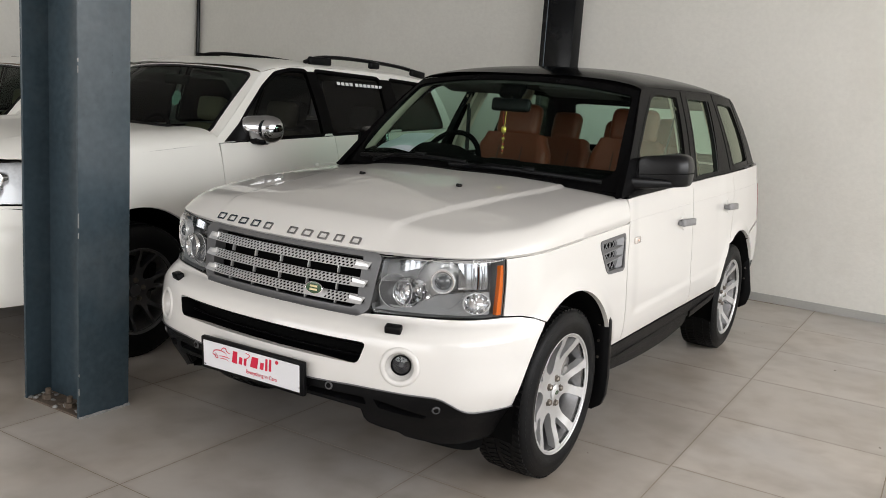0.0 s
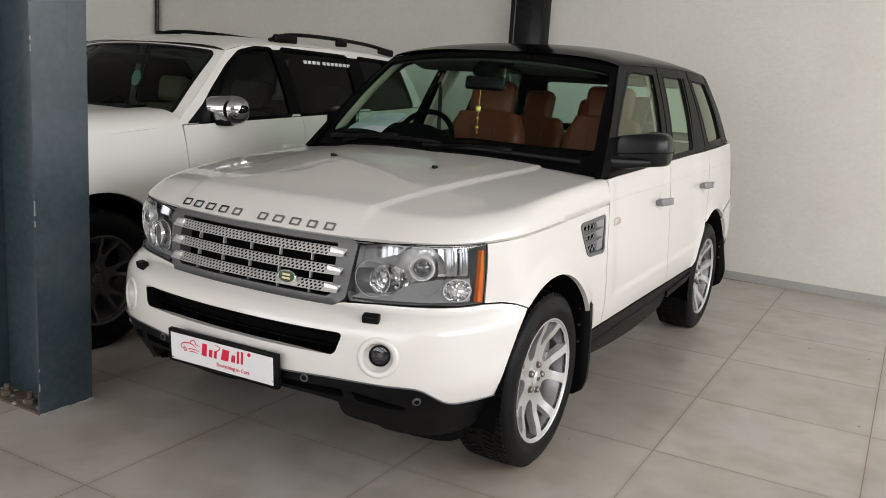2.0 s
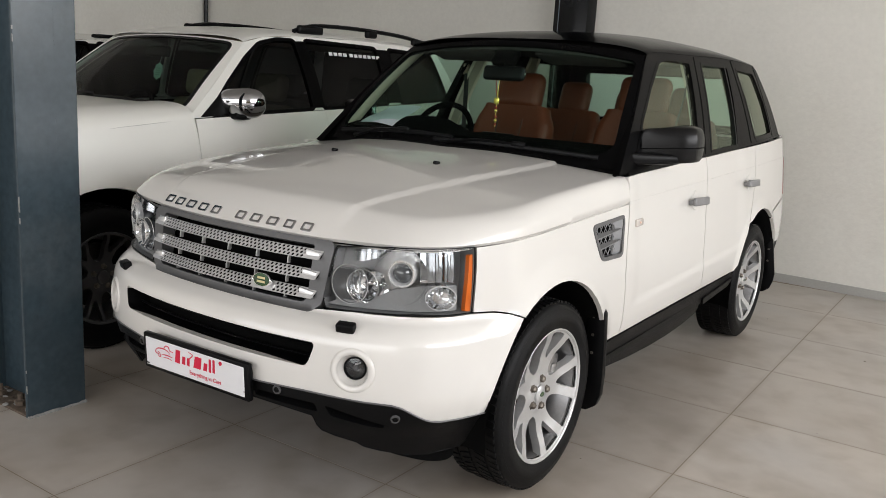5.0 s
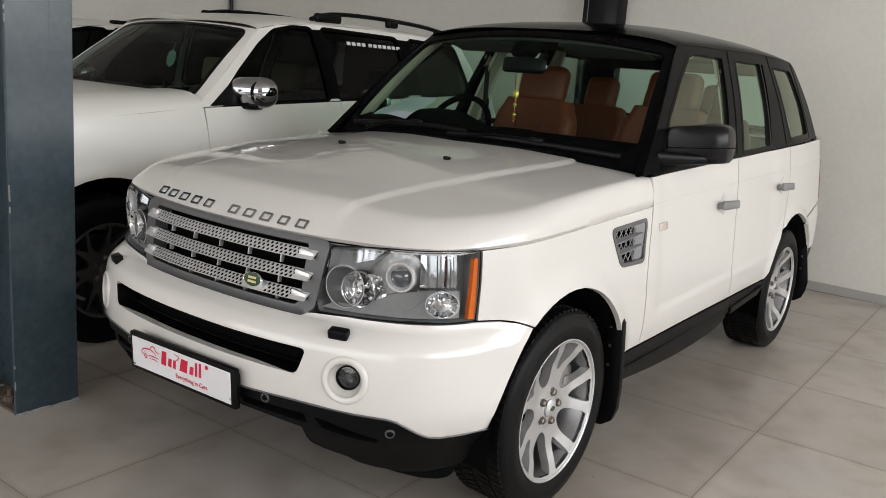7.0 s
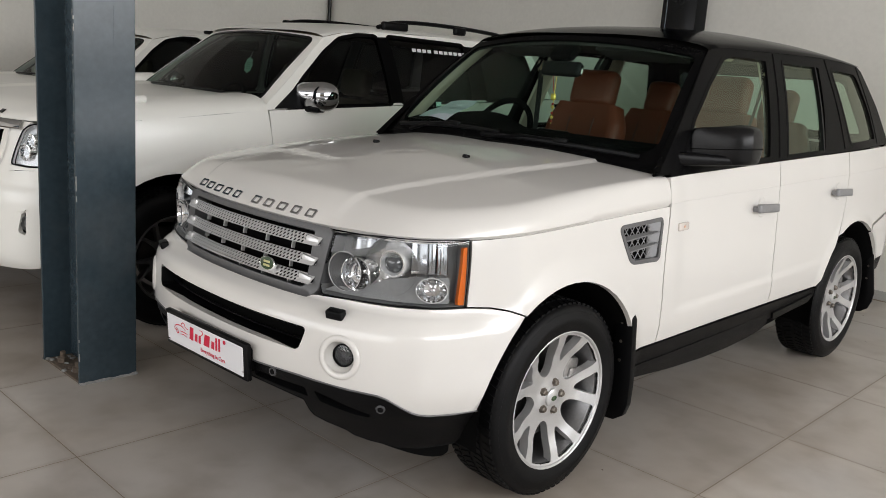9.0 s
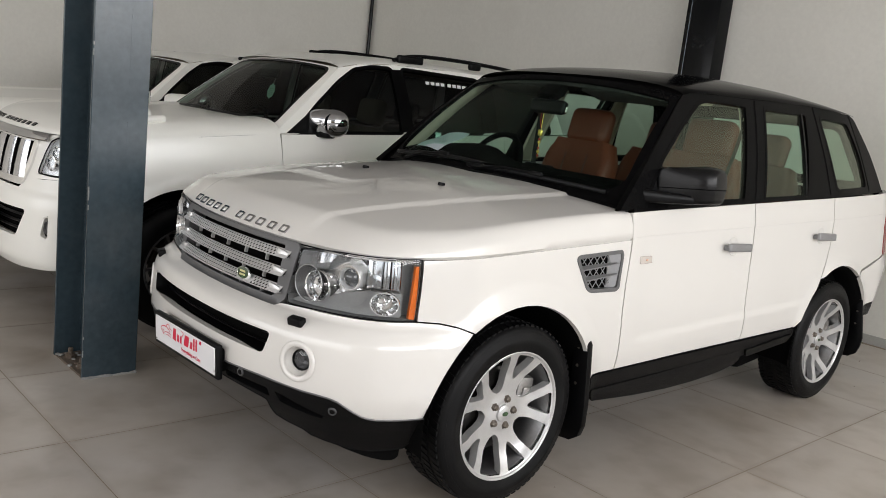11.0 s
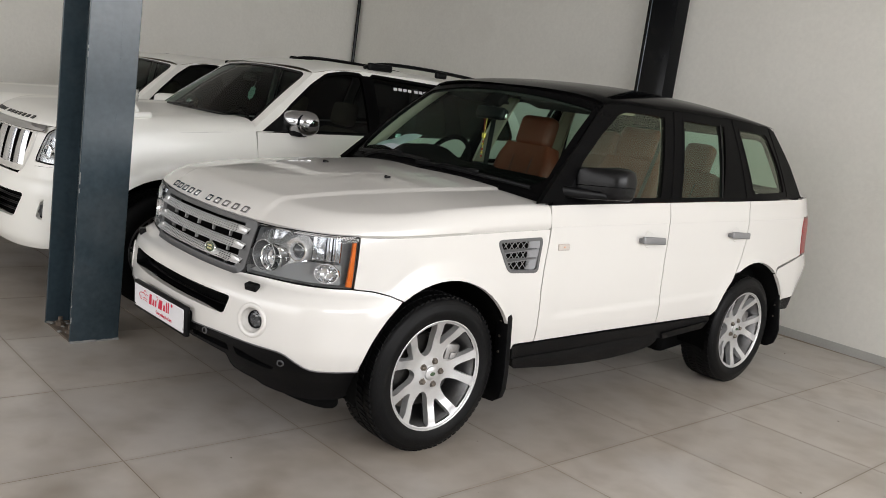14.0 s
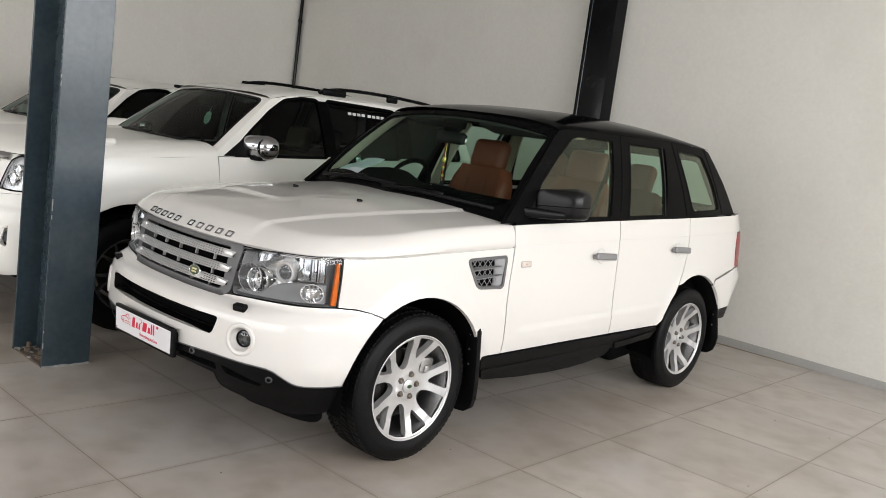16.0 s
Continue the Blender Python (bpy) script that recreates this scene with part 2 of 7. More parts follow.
def tile_material():
    m = surface("grey_floor_tile", (0.446, 0.404, 0.356), 0.28, vary=0.05, scale=2.4, fine=16, rvary=0.0, spec=0.9, stain=(0.325, 0.278, 0.225), stain_amount=0.8, stain_scale=1.7)
    nt = m.node_tree
    n, l = nt.nodes, nt.links
    p = n["Principled BSDF"]
    old = p.inputs["Base Color"].links[0].from_socket
    info, mul = n.new("ShaderNodeObjectInfo"), n.new("ShaderNodeMapRange")
    mul.inputs["To Min"].default_value, mul.inputs["To Max"].default_value = 0.94, 1.05
    l.new(info.outputs["Random"], mul.inputs["Value"])
    mx = n.new("ShaderNodeVectorMath")
    mx.operation = "SCALE"
    l.new(old, mx.inputs[0])
    l.new(mul.outputs[0], mx.inputs["Scale"])
    # drag marks and small brown spots trodden into the tiles
    spot, sr, sm = n.new("ShaderNodeTexNoise"), n.new("ShaderNodeMapRange"), n.new("ShaderNodeMix")
    spot.inputs["Scale"].default_value, spot.inputs["Detail"].default_value, spot.inputs["Distortion"].default_value = 4.0, 3, 0.2
    sr.inputs["From Min"].default_value, sr.inputs["From Max"].default_value, sr.inputs["To Max"].default_value = 0.50, 0.80, 0.55
    sm.data_type = "RGBA"
    sm.inputs["B"].default_value = (0.235, 0.19, 0.145, 1)
    l.new(spot.outputs["Fac"], sr.inputs["Value"])
    l.new(sr.outputs[0], sm.inputs["Factor"])
    l.new(mx.outputs[0], sm.inputs["A"])
    tc, sep, ax, ay, mx2 = n.new("ShaderNodeTexCoord"), n.new("ShaderNodeSeparateXYZ"), n.new("ShaderNodeMath"), n.new("ShaderNodeMath"), n.new("ShaderNodeMath")
    ax.operation = ay.operation = "ABSOLUTE"
    mx2.operation = "MAXIMUM"
    l.new(tc.outputs["Object"], sep.inputs[0])
    l.new(sep.outputs["X"], ax.inputs[0])
    l.new(sep.outputs["Y"], ay.inputs[0])
    l.new(ax.outputs[0], mx2.inputs[0])
    l.new(ay.outputs[0], mx2.inputs[1])
    edge, en, em, ex = n.new("ShaderNodeMapRange"), n.new("ShaderNodeTexNoise"), n.new("ShaderNodeMath"), n.new("ShaderNodeMix")
    edge.interpolation_type = "SMOOTHSTEP"
    edge.inputs["From Min"].default_value, edge.inputs["From Max"].default_value, edge.inputs["To Max"].default_value = 0.8365 / 2 - 0.030, 0.8365 / 2 - 0.001, 0.62
    en.inputs["Scale"].default_value, en.inputs["Detail"].default_value = 2.6, 5
    em.operation = "MULTIPLY"
    ex.data_type = "RGBA"
    ex.inputs["B"].default_value = (0.25, 0.20, 0.15, 1)
    l.new(mx2.outputs[0], edge.inputs["Value"])
    l.new(edge.outputs[0], em.inputs[0])
    l.new(en.outputs["Fac"], em.inputs[1])
    l.new(em.outputs[0], ex.inputs["Factor"])
    l.new(sm.outputs["Result"], ex.inputs["A"])
    # the mottling runs on in world space, so that no two tiles are alike
    geo = n.new("ShaderNodeNewGeometry")
    for k in n:
        if k.type == "TEX_NOISE":
            k.inputs["Detail"].default_value = min(3, k.inputs["Detail"].default_value)
            l.new(geo.outputs["Position"], k.inputs["Vector"])
        if k.type == "MAP_RANGE" and 0.49 < k.inputs["From Min"].default_value < 0.53:
            k.interpolation_type = "SMOOTHSTEP"
            k.inputs["From Min"].default_value = 0.42
    # broad cool and warm patches, many tiles wide
    broad, br, bx = n.new("ShaderNodeTexNoise"), n.new("ShaderNodeMapRange"), n.new("ShaderNodeMix")
    broad.inputs["Scale"].default_value, broad.inputs["Detail"].default_value, broad.inputs["Distortion"].default_value = 0.75, 3, 0.6
    br.interpolation_type = "SMOOTHSTEP"
    br.inputs["From Min"].default_value, br.inputs["From Max"].default_value, br.inputs["To Max"].default_value = 0.36, 0.66, 0.6
    bx.data_type = "RGBA"
    bx.blend_type = "MULTIPLY"
    bx.inputs["B"].default_value = (0.885, 0.93, 1.0, 1)
    l.new(geo.outputs["Position"], broad.inputs["Vector"])
    l.new(broad.outputs["Fac"], br.inputs["Value"])
    l.new(br.outputs[0], bx.inputs["Factor"])
    l.new(ex.outputs["Result"], bx.inputs["A"])
    l.new(bx.outputs["Result"], p.inputs["Base Color"])
    return m


TILE = tile_material()


# ---------- mesh helpers ----------
def part(name, bm, material, parent, label="", sharp=38, recalc=False):
    if recalc:
        bmesh.ops.recalc_face_normals(bm, faces=bm.faces)
    me = bpy.data.meshes.new(name)
    bm.to_mesh(me)
    bm.free()
    for f in me.polygons:
        f.use_smooth = True
    me.set_sharp_from_angle(angle=radians(sharp))
    if "true_normal" in me.attributes:
        # a sheet takes its shading from the surface that it was laid on
        n = len(me.vertices)
        buf = np.zeros(n * 3, np.float32)
        me.attributes["true_normal"].data.foreach_get("vector", buf)
        true = buf.reshape(n, 3)
        ok = np.linalg.norm(true, axis=1) > 0.5
        loops = []
        for f in me.polygons:
            sheet_face = all(ok[v] for v in f.vertices)
            for v in f.vertices:
                loops.append(tuple(true[v]) if sheet_face else tuple(f.normal))
        me.attributes.remove(me.attributes["true_normal"])
        free = me.attributes.new("custom_normal", "FLOAT_VECTOR", "CORNER")
        free.data.foreach_set("vector", np.array(loops, np.float32).ravel())
        me.update()
    me.materials.append(material)
    ob = new(name, me)
    if parent:
        ob.parent = parent
    if label:
        tagged(ob, label)
    return ob


def thing(name, label, category, group="", at=(0, 0, 0), turn=0):
    ob = new(name)
    ob.empty_display_size = 0.2
    ob.matrix_world = pose(*at, 0, 0, turn)
    return tagged(ob, label, category, group)


def rbox(sx, sy, sz, r=0.01, seg=3, m=None, taper=None):
    """A block with rounded edges, centred, then moved by m."""
    bm = bmesh.new()
    bmesh.ops.create_cube(bm, size=1.0)
    for v in bm.verts:
        v.co = Vector((v.co.x * sx, v.co.y * sy, v.co.z * sz))
        if taper and v.co.z > 0:
            v.co.x *= taper[0]
            v.co.y *= taper[1]
    if r > 0:
        bmesh.ops.bevel(bm, geom=list(bm.edges), offset=r, segments=seg, profile=0.5, affect="EDGES")
    return moved(bm, m) if m is not None else bm


def join(*bms):
    out = bmesh.new()
    for b in bms:
        me = bpy.data.meshes.new("scrap")
        b.to_mesh(me)
        b.free()
        out.from_mesh(me)
        bpy.data.meshes.remove(me)
    return out


def moved(bm, m):
    bmesh.ops.transform(bm, matrix=m, verts=bm.verts)
    la = bm.verts.layers.float_vector.get("true_normal")
    if la:
        r = m.to_3x3().inverted().transposed()
        for v in bm.verts:
            if v[la].length > 0.5:
                v[la] = (r @ v[la]).normalized()
    if m.determinant() < 0:
        bmesh.ops.reverse_faces(bm, faces=bm.faces)
    return bm


def revolve(profile, n=48, arc=360.0, start=0.0, axis="X"):
    """Turns (along, radius) points round the axis."""
    bm = bmesh.new()
    full = abs(arc - 360) < 1e-6
    rings = []
    for i in range(n if full else n + 1):
        a = radians(start + arc * i / n)
        ring = []
        for h, r in profile:
            c, s = math.cos(a) * r, math.sin(a) * r
            ring.append(bm.verts.new((h, c, s) if axis == "X" else (c, h, s) if axis == "Y" else (c, s, h)))
        rings.append(ring)
    m = len(rings)
    for i in range(m if full else m - 1):
        a, b = rings[i], rings[(i + 1) % m]
        for j in range(len(profile) - 1):
            q = [a[j], a[j + 1], b[j + 1], b[j]]
            try:
                bm.faces.new(q)
            except ValueError:
                pass
    bmesh.ops.remove_doubles(bm, verts=bm.verts, dist=1e-5)
    bmesh.ops.recalc_face_normals(bm, faces=bm.faces)
    return bm


def tube(points, r, n=8, closed=False, flat=1.0):
    """A round rod along points."""
    bm = bmesh.new()
    pts = [Vector(p) for p in points]
    rings = []
    up = Vector((0, 0, 1))
    for i, p in enumerate(pts):
        a = pts[(i - 1) % len(pts)] if closed or i else p
        b = pts[(i + 1) % len(pts)] if closed or i < len(pts) - 1 else p
        d = (b - a).normalized()
        u = d.cross(up)
        u = u.normalized() if u.length > 1e-3 else Vector((1, 0, 0))
        w = u.cross(d)
        rr = r[i] if isinstance(r, (list, tuple)) else r
        rings.append([bm.verts.new(p + u * math.cos(2 * math.pi * k / n) * rr + w * math.sin(2 * math.pi * k / n) * rr * flat) for k in range(n)])
    for i in range(len(rings) if closed else len(rings) - 1):
        a, b = rings[i], rings[(i + 1) % len(rings)]
        for k in range(n):
            bm.faces.new((a[k], a[(k + 1) % n], b[(k + 1) % n], b[k]))
    if not closed:
        bm.faces.new(rings[0][::-1])
        bm.faces.new(rings[-1])
    bmesh.ops.recalc_face_normals(bm, faces=bm.faces)
    return bm


def prism(outline, depth, m=None, bevel=0.0):
    """An outline in x and z, thickened along y."""
    bm = bmesh.new()
    lo = [bm.verts.new((x, -depth / 2, z)) for x, z in outline]
    hi = [bm.verts.new((x, depth / 2, z)) for x, z in outline]
    bm.faces.new(lo)
    bm.faces.new(hi[::-1])
    k = len(outline)
    for i in range(k):
        bm.faces.new((lo[i], hi[i], hi[(i + 1) % k], lo[(i + 1) % k]))
    bmesh.ops.recalc_face_normals(bm, faces=bm.faces)
    if bevel:
        bmesh.ops.bevel(bm, geom=list(bm.edges), offset=bevel, segments=2, profile=0.5, affect="EDGES")
    return moved(bm, m) if m is not None else bm


def loft(rows, close=False):
    """Quads between rows of equally many points."""
    bm = bmesh.new()
    vs = [[bm.verts.new(p) for p in row] for row in rows]
    for a, b in zip(vs, vs[1:]):
        k = len(a)
        for j in range(k if close else k - 1):
            bm.faces.new((a[j], a[(j + 1) % k], b[(j + 1) % k], b[j]))
    return bm


def pchip(tab):
    """A smooth curve through (key, value) pairs that does not overshoot."""
    xs, ys = np.array([p[0] for p in tab], float), np.array([p[1] for p in tab], float)
    h, dl = np.diff(xs), np.diff(ys) / np.diff(xs)
    m = np.zeros_like(xs)
    m[0], m[-1] = dl[0], dl[-1]
    for i in range(1, len(xs) - 1):
        if dl[i - 1] * dl[i] > 0:
            w1, w2 = 2 * h[i] + h[i - 1], h[i] + 2 * h[i - 1]
            m[i] = (w1 + w2) / (w1 / dl[i - 1] + w2 / dl[i])

    def at(q):
        q = np.clip(np.asarray(q, float), xs[0], xs[-1])
        i = np.clip(np.searchsorted(xs, q) - 1, 0, len(h) - 1)
        t = (q - xs[i]) / h[i]
        return (ys[i] * (1 + 2 * t) * (1 - t) ** 2 + m[i] * h[i] * t * (1 - t) ** 2 + ys[i + 1] * t * t * (3 - 2 * t) + m[i + 1] * h[i] * t * t * (t - 1))
    return at


def smooth01(q):
    q = np.clip(q, 0, 1)
    return q * q * (3 - 2 * q)


def flowing(pts, per=14):
    """A Catmull-Rom curve through points."""
    p = np.array(pts, float)
    p = np.vstack([2 * p[0] - p[1], p, 2 * p[-1] - p[-2]])
    out = []
    for i in range(1, len(p) - 2):
        for t in np.arange(per) / per:
            a, b, c, d = p[i - 1], p[i], p[i + 1], p[i + 2]
            out.append(0.5 * (2 * b + (c - a) * t + (2 * a - 5 * b + 4 * c - d) * t * t + (3 * b - a - 3 * c + d) * t ** 3))
    out.append(p[-2])
    return np.array(out)


def softened(poly, r, seg=4):
    """Rounds the corners of an outline."""
    out = []
    k = len(poly)
    for i in range(k):
        a, b, c = Vector(poly[i - 1]), Vector(poly[i]), Vector(poly[(i + 1) % k])
        d1, d2 = (a - b), (c - b)
        q = min(r, d1.length * 0.45, d2.length * 0.45)
        p1, p2 = b + d1.normalized() * q, b + d2.normalized() * q
        for j in range(seg + 1):
            t = j / seg
            out.append(tuple(p1 * (1 - t) ** 2 + b * 2 * t * (1 - t) + p2 * t * t))
    return out


def area2(poly):
    p = np.array(poly)
    return 0.5 * np.sum(p[:, 0] * np.roll(p[:, 1], -1) - np.roll(p[:, 0], -1) * p[:, 1])


def shrunk(poly, g):
    """The outline drawn in by g all round."""
    p = [Vector(q) for q in poly]
    sgn = 1 if area2(poly) > 0 else -1
    out = []
    k = len(p)
    for i in range(k):
        a, b, c = p[i - 1], p[i], p[(i + 1) % k]
        n1 = Vector((-(b - a).y, (b - a).x))
        n2 = Vector((-(c - b).y, (c - b).x))
        n1 = n1.normalized() if n1.length > 1e-9 else n2.normalized()
        n2 = n2.normalized() if n2.length > 1e-9 else n1
        n = n1 + n2
        n = n.normalized() if n.length > 1e-6 else n1
        out.append(tuple(b + n * sgn * g / max(0.5, n.dot(n1))))
    return out


def inside(poly, q):
    p = np.array(poly)
    x, y = q[:, 0][:, None], q[:, 1][:, None]
    x0, y0 = p[:, 0][None], p[:, 1][None]
    x1, y1 = np.roll(p[:, 0], -1)[None], np.roll(p[:, 1], -1)[None]
    cond = (y0 > y) != (y1 > y)
    with np.errstate(divide="ignore", invalid="ignore"):
        xi = x0 + (y - y0) * (x1 - x0) / (y1 - y0)
    return (np.sum(cond & (x < xi), axis=1) % 2) == 1


def finer(poly, step):
    out = []
    k = len(poly)
    for i in range(k):
        a, b = Vector(poly[i]), Vector(poly[(i + 1) % k])
        m = max(1, int(math.ceil((b - a).length / step)))
        out += [tuple(a.lerp(b, j / m)) for j in range(m)]
    return out


def skin(poly, f, step=0.03, depth=0.012, holes=(), face=None, hole_depth=None, edge=0.0):
    """A sheet over an outline with holes, laid on the surface f(u, v); its edges turn in by depth. face: a point that it turns its back on."""
    from mathutils.geometry import delaunay_2d_cdt
    outer = finer(poly, step)
    inner = [finer(h, step) for h in holes]
    pts, loops = list(outer), [list(range(len(outer)))]
    for h in inner:
        loops.append(list(range(len(pts), len(pts) + len(h))))
        pts += h
    lo, hi = np.min(np.array(outer), axis=0), np.max(np.array(outer), axis=0)
    nu, nv = max(2, int((hi[0] - lo[0]) / step)), max(2, int((hi[1] - lo[1]) / step))
    gu, gv = np.meshgrid(np.linspace(lo[0], hi[0], nu + 1), np.linspace(lo[1], hi[1], nv + 1))
    g = np.stack([gu.ravel(), gv.ravel()], 1)
    keep = inside(outer, g)
    for h in inner:
        keep &= ~inside(h, g)
    g = g[keep]
    if len(g):
        edges = np.array(pts)
        near = np.array([np.min(np.sum((edges - q) ** 2, axis=1)) for q in g])
        g = g[near > (0.45 * step) ** 2]
    base = len(pts)
    pts += [tuple(q) for q in g]
    cons = []
    for lp in loops:
        cons += [(lp[i], lp[(i + 1) % len(lp)]) for i in range(len(lp))]
    vs, _, fs, ov, _, _ = delaunay_2d_cdt([Vector(p) for p in pts], cons, [], 0, 1e-7)
    va = np.array([(v.x, v.y) for v in vs])
    tri = np.array([list(q) for q in fs])
    cen = va[tri].mean(axis=1)
    keep = inside(outer, cen)
    for h in inner:
        keep &= ~inside(h, cen)
    xyz = np.array(f(va[:, 0], va[:, 1]))
    e = 2e-3 if step < 0.06 else 6e-3
    du = np.array(f(va[:, 0] + e, va[:, 1])) - np.array(f(va[:, 0] - e, va[:, 1]))
    dv = np.array(f(va[:, 0], va[:, 1] + e)) - np.array(f(va[:, 0], va[:, 1] - e))
    nrm = np.cross(du.T, dv.T)
    nrm /= np.linalg.norm(nrm, axis=1)[:, None] + 1e-12
    bm = bmesh.new()
    la = bm.verts.layers.float_vector.new("true_normal")
    bv = [bm.verts.new(p) for p in xyz.T]
    for v, q in zip(bv, nrm):
        v[la] = Vector(q)
    for t3, ok in zip(tri, keep):
        if ok:
            try:
                bm.faces.new([bv[i] for i in t3])
            except ValueError:
                pass
    for v in [v for v in bm.verts if not v.link_faces]:
        bm.verts.remove(v)
    bm.normal_update()
    if face is not None:
        s = sum(((fc.calc_center_median() - Vector(face)).dot(fc.normal)) * fc.calc_area() for fc in bm.faces)
        if s < 0:
            bmesh.ops.reverse_faces(bm, faces=bm.faces)
            bm.normal_update()
    if sum(v.normal.dot(v[la]) for v in bm.verts) < 0:
        for v in bm.verts:
            v[la] = -v[la]
    if depth:
        rim = [e for e in bm.edges if len(e.link_faces) == 1]
        ring = {}
        for e in rim:
            for v in e.verts:
                if v not in ring:
                    ring[v] = v[la].copy()
        back = {v: bm.verts.new(v.co - n * depth) for v, n in ring.items()}
        for e in rim:
            a, b = e.verts
            lp = [q for q in e.link_loops][0]
            if lp.vert is not a:
                a, b = b, a
            bm.faces.new((b, a, back[a], back[b]))
    return bm


def mirrored(bm):
    out = bm.copy()
    la = out.verts.layers.float_vector.get("true_normal")
    for v in out.verts:
        v.co.x = -v.co.x
        if la:
            v[la] = Vector((-v[la].x, v[la].y, v[la].z))
    bmesh.ops.reverse_faces(out, faces=out.faces)
    return out


def ring2(cx, cz, r, n=20, rz=None):
    return [(cx + r * math.cos(2 * math.pi * k / n), cz + (rz or r) * math.sin(2 * math.pi * k / n)) for k in range(n)]


def lettering(words, size, depth, m, material, parent, name, label=""):
    cu = bpy.data.curves.new("words", "FONT")
    cu.body, cu.size, cu.extrude, cu.align_x, cu.align_y = words, size, depth, "LEFT", "BOTTOM"
    tmp = new("words", cu)
    me = bpy.data.meshes.new_from_object(tmp.evaluated_get(bpy.context.evaluated_depsgraph_get()))
    bpy.data.objects.remove(tmp)
    bm = bmesh.new()
    bm.from_mesh(me)
    bpy.data.meshes.remove(me)
    moved(bm, m)
    return part(name, bm, material, parent, label)
# ---------- the hall ----------
ROOM = pose(1.29, 0.45, 0, 0, 0, 1.1)
TS = 0.8365
BACK, LEFT_W, HEIGHT = 4.20, -8.45, 3.9
SKEW = -3.6  # the back wall is not quite square to the tiles


def in_room(ob):
    ob.matrix_world = ROOM @ ob.matrix_world
    return ob


def slab(name, x0, x1, y0, y1, z0, z1, mat, label, cat="", kind="structure", skew=0.0):
    bm = bmesh.new()
    bmesh.ops.create_cube(bm, size=1.0)
    for v in bm.verts:
        v.co = Vector((x0 if v.co.x < 0 else x1, y0 if v.co.y < 0 else y1, z0 if v.co.z < 0 else z1))
    ob = part(name, bm, mat, None)
    tagged(ob, label, cat or name.split("_")[0], kind=kind)
    if skew:
        ob.matrix_world = pose(0, BACK, 0, 0, 0, skew) @ pose(0, -BACK, 0)
    return in_room(ob)


FLOOR = slab("floor", LEFT_W - 0.3, 6.2, -8.6, BACK + 0.95, -0.12, -0.0007, GROUT, "concrete bed with brown joints under grey floor tiles", "floor")
slab("ground", -300, 300, -300, 300, -0.30, -0.122, CONCRETE, "pale paved ground outside the open hall", "ground")
slab("wall_back", LEFT_W - 0.4, 6.2, BACK, BACK + 0.23, -0.118, HEIGHT, PLASTER, "off-white painted plaster wall with faint trowel marks", "wall", skew=SKEW)
slab("wall_left", LEFT_W - 0.25, LEFT_W, -8.6, BACK + 0.60, -0.119, HEIGHT - 0.002, PLASTER, "off-white painted plaster wall at the far side", "wall")
slab("ceiling", LEFT_W - 0.25, 6.2, -8.6, BACK + 1.0, HEIGHT + 0.002, HEIGHT + 0.15, CEILING, "plain grey ceiling of the open hall", "ceiling")
slab("baseboard_back", LEFT_W, 6.2, BACK - 0.012, BACK - 0.001, -0.005, 0.072, SKIRTING, "grey tile skirting along the foot of the wall", "baseboard", skew=SKEW)
slab("baseboard_left", LEFT_W + 0.001, LEFT_W + 0.014, -8.6, BACK + 0.50, -0.005, 0.072, SKIRTING, "grey tile skirting along the foot of the wall", "baseboard")


def h_section(b, h, tf, tw, z0, z1, mat, parent):
    """An I-shaped steel section: two flanges that face along x, joined by a web."""
    part("flange", rbox(tf, b, z1 - z0, 0.003, 1, pose(h / 2 - tf / 2, 0, (z0 + z1) / 2)), mat, parent)
    part("flange", rbox(tf, b, z1 - z0, 0.003, 1, pose(-h / 2 + tf / 2, 0, (z0 + z1) / 2)), mat, parent)
    part("web", rbox(h - 2 * tf - 0.002, tw, z1 - z0, 0.0, 1, pose(0, 0, (z0 + z1) / 2)), mat, parent)


def weld_bead(x, y, z0, z1, seed):
    rnd = random.Random(seed)
    pts = [(x, y + rnd.uniform(-0.0012, 0.0012), z0 + (z1 - z0) * k / 40) for k in range(41)]
    return tube(pts, [0.0012 + rnd.uniform(0, 0.0019) for _ in pts], 6)


front_column = thing("steel_column", "blue-grey painted H-section steel column with bolted foot", "column")
front_column.matrix_world = pose(-1.252, -0.842, 0, 0, 0, 1.1)
h_section(0.272, 0.425, 0.016, 0.012, 0.0, HEIGHT, COLUMN_PAINT, front_column)
part("base_plate", rbox(0.39, 0.262, 0.012, 0.002, 1, pose(0, 0, 0.004)), RUST, front_column, "rusty base plate with dirt")
for bx, by in ((-0.10, -0.085), (0.07, -0.085), (-0.10, 0.085), (0.07, 0.085)):
    nut = join(revolve([(0.012, 0.0), (0.012, 0.026), (0.034, 0.026), (0.037, 0.02), (0.037, 0.0)], 6, axis="Z"), revolve([(0.03, 0.013), (0.062, 0.013), (0.065, 0.010), (0.065, 0.0)], 12, axis="Z"))
    part("anchor_bolt", moved(nut, pose(bx, by, 0, 0, 0, random.uniform(0, 60))), RUST, front_column, "rusty anchor bolt and nut")
for k in range(26):
    rx, ry = random.uniform(-0.19, 0.19), random.uniform(-0.128, -0.03)
    s = random.uniform(0.006, 0.02)
    bm = bmesh.new()
    bmesh.ops.create_icosphere(bm, subdivisions=1, radius=s)
    for v in bm.verts:
        v.co *= random.uniform(0.6, 1.2)
        v.co.z *= 0.5
    part("mortar_lump", moved(bm, pose(rx, ry, 0.012)), CHIPPED if k % 3 else RUST, front_column)
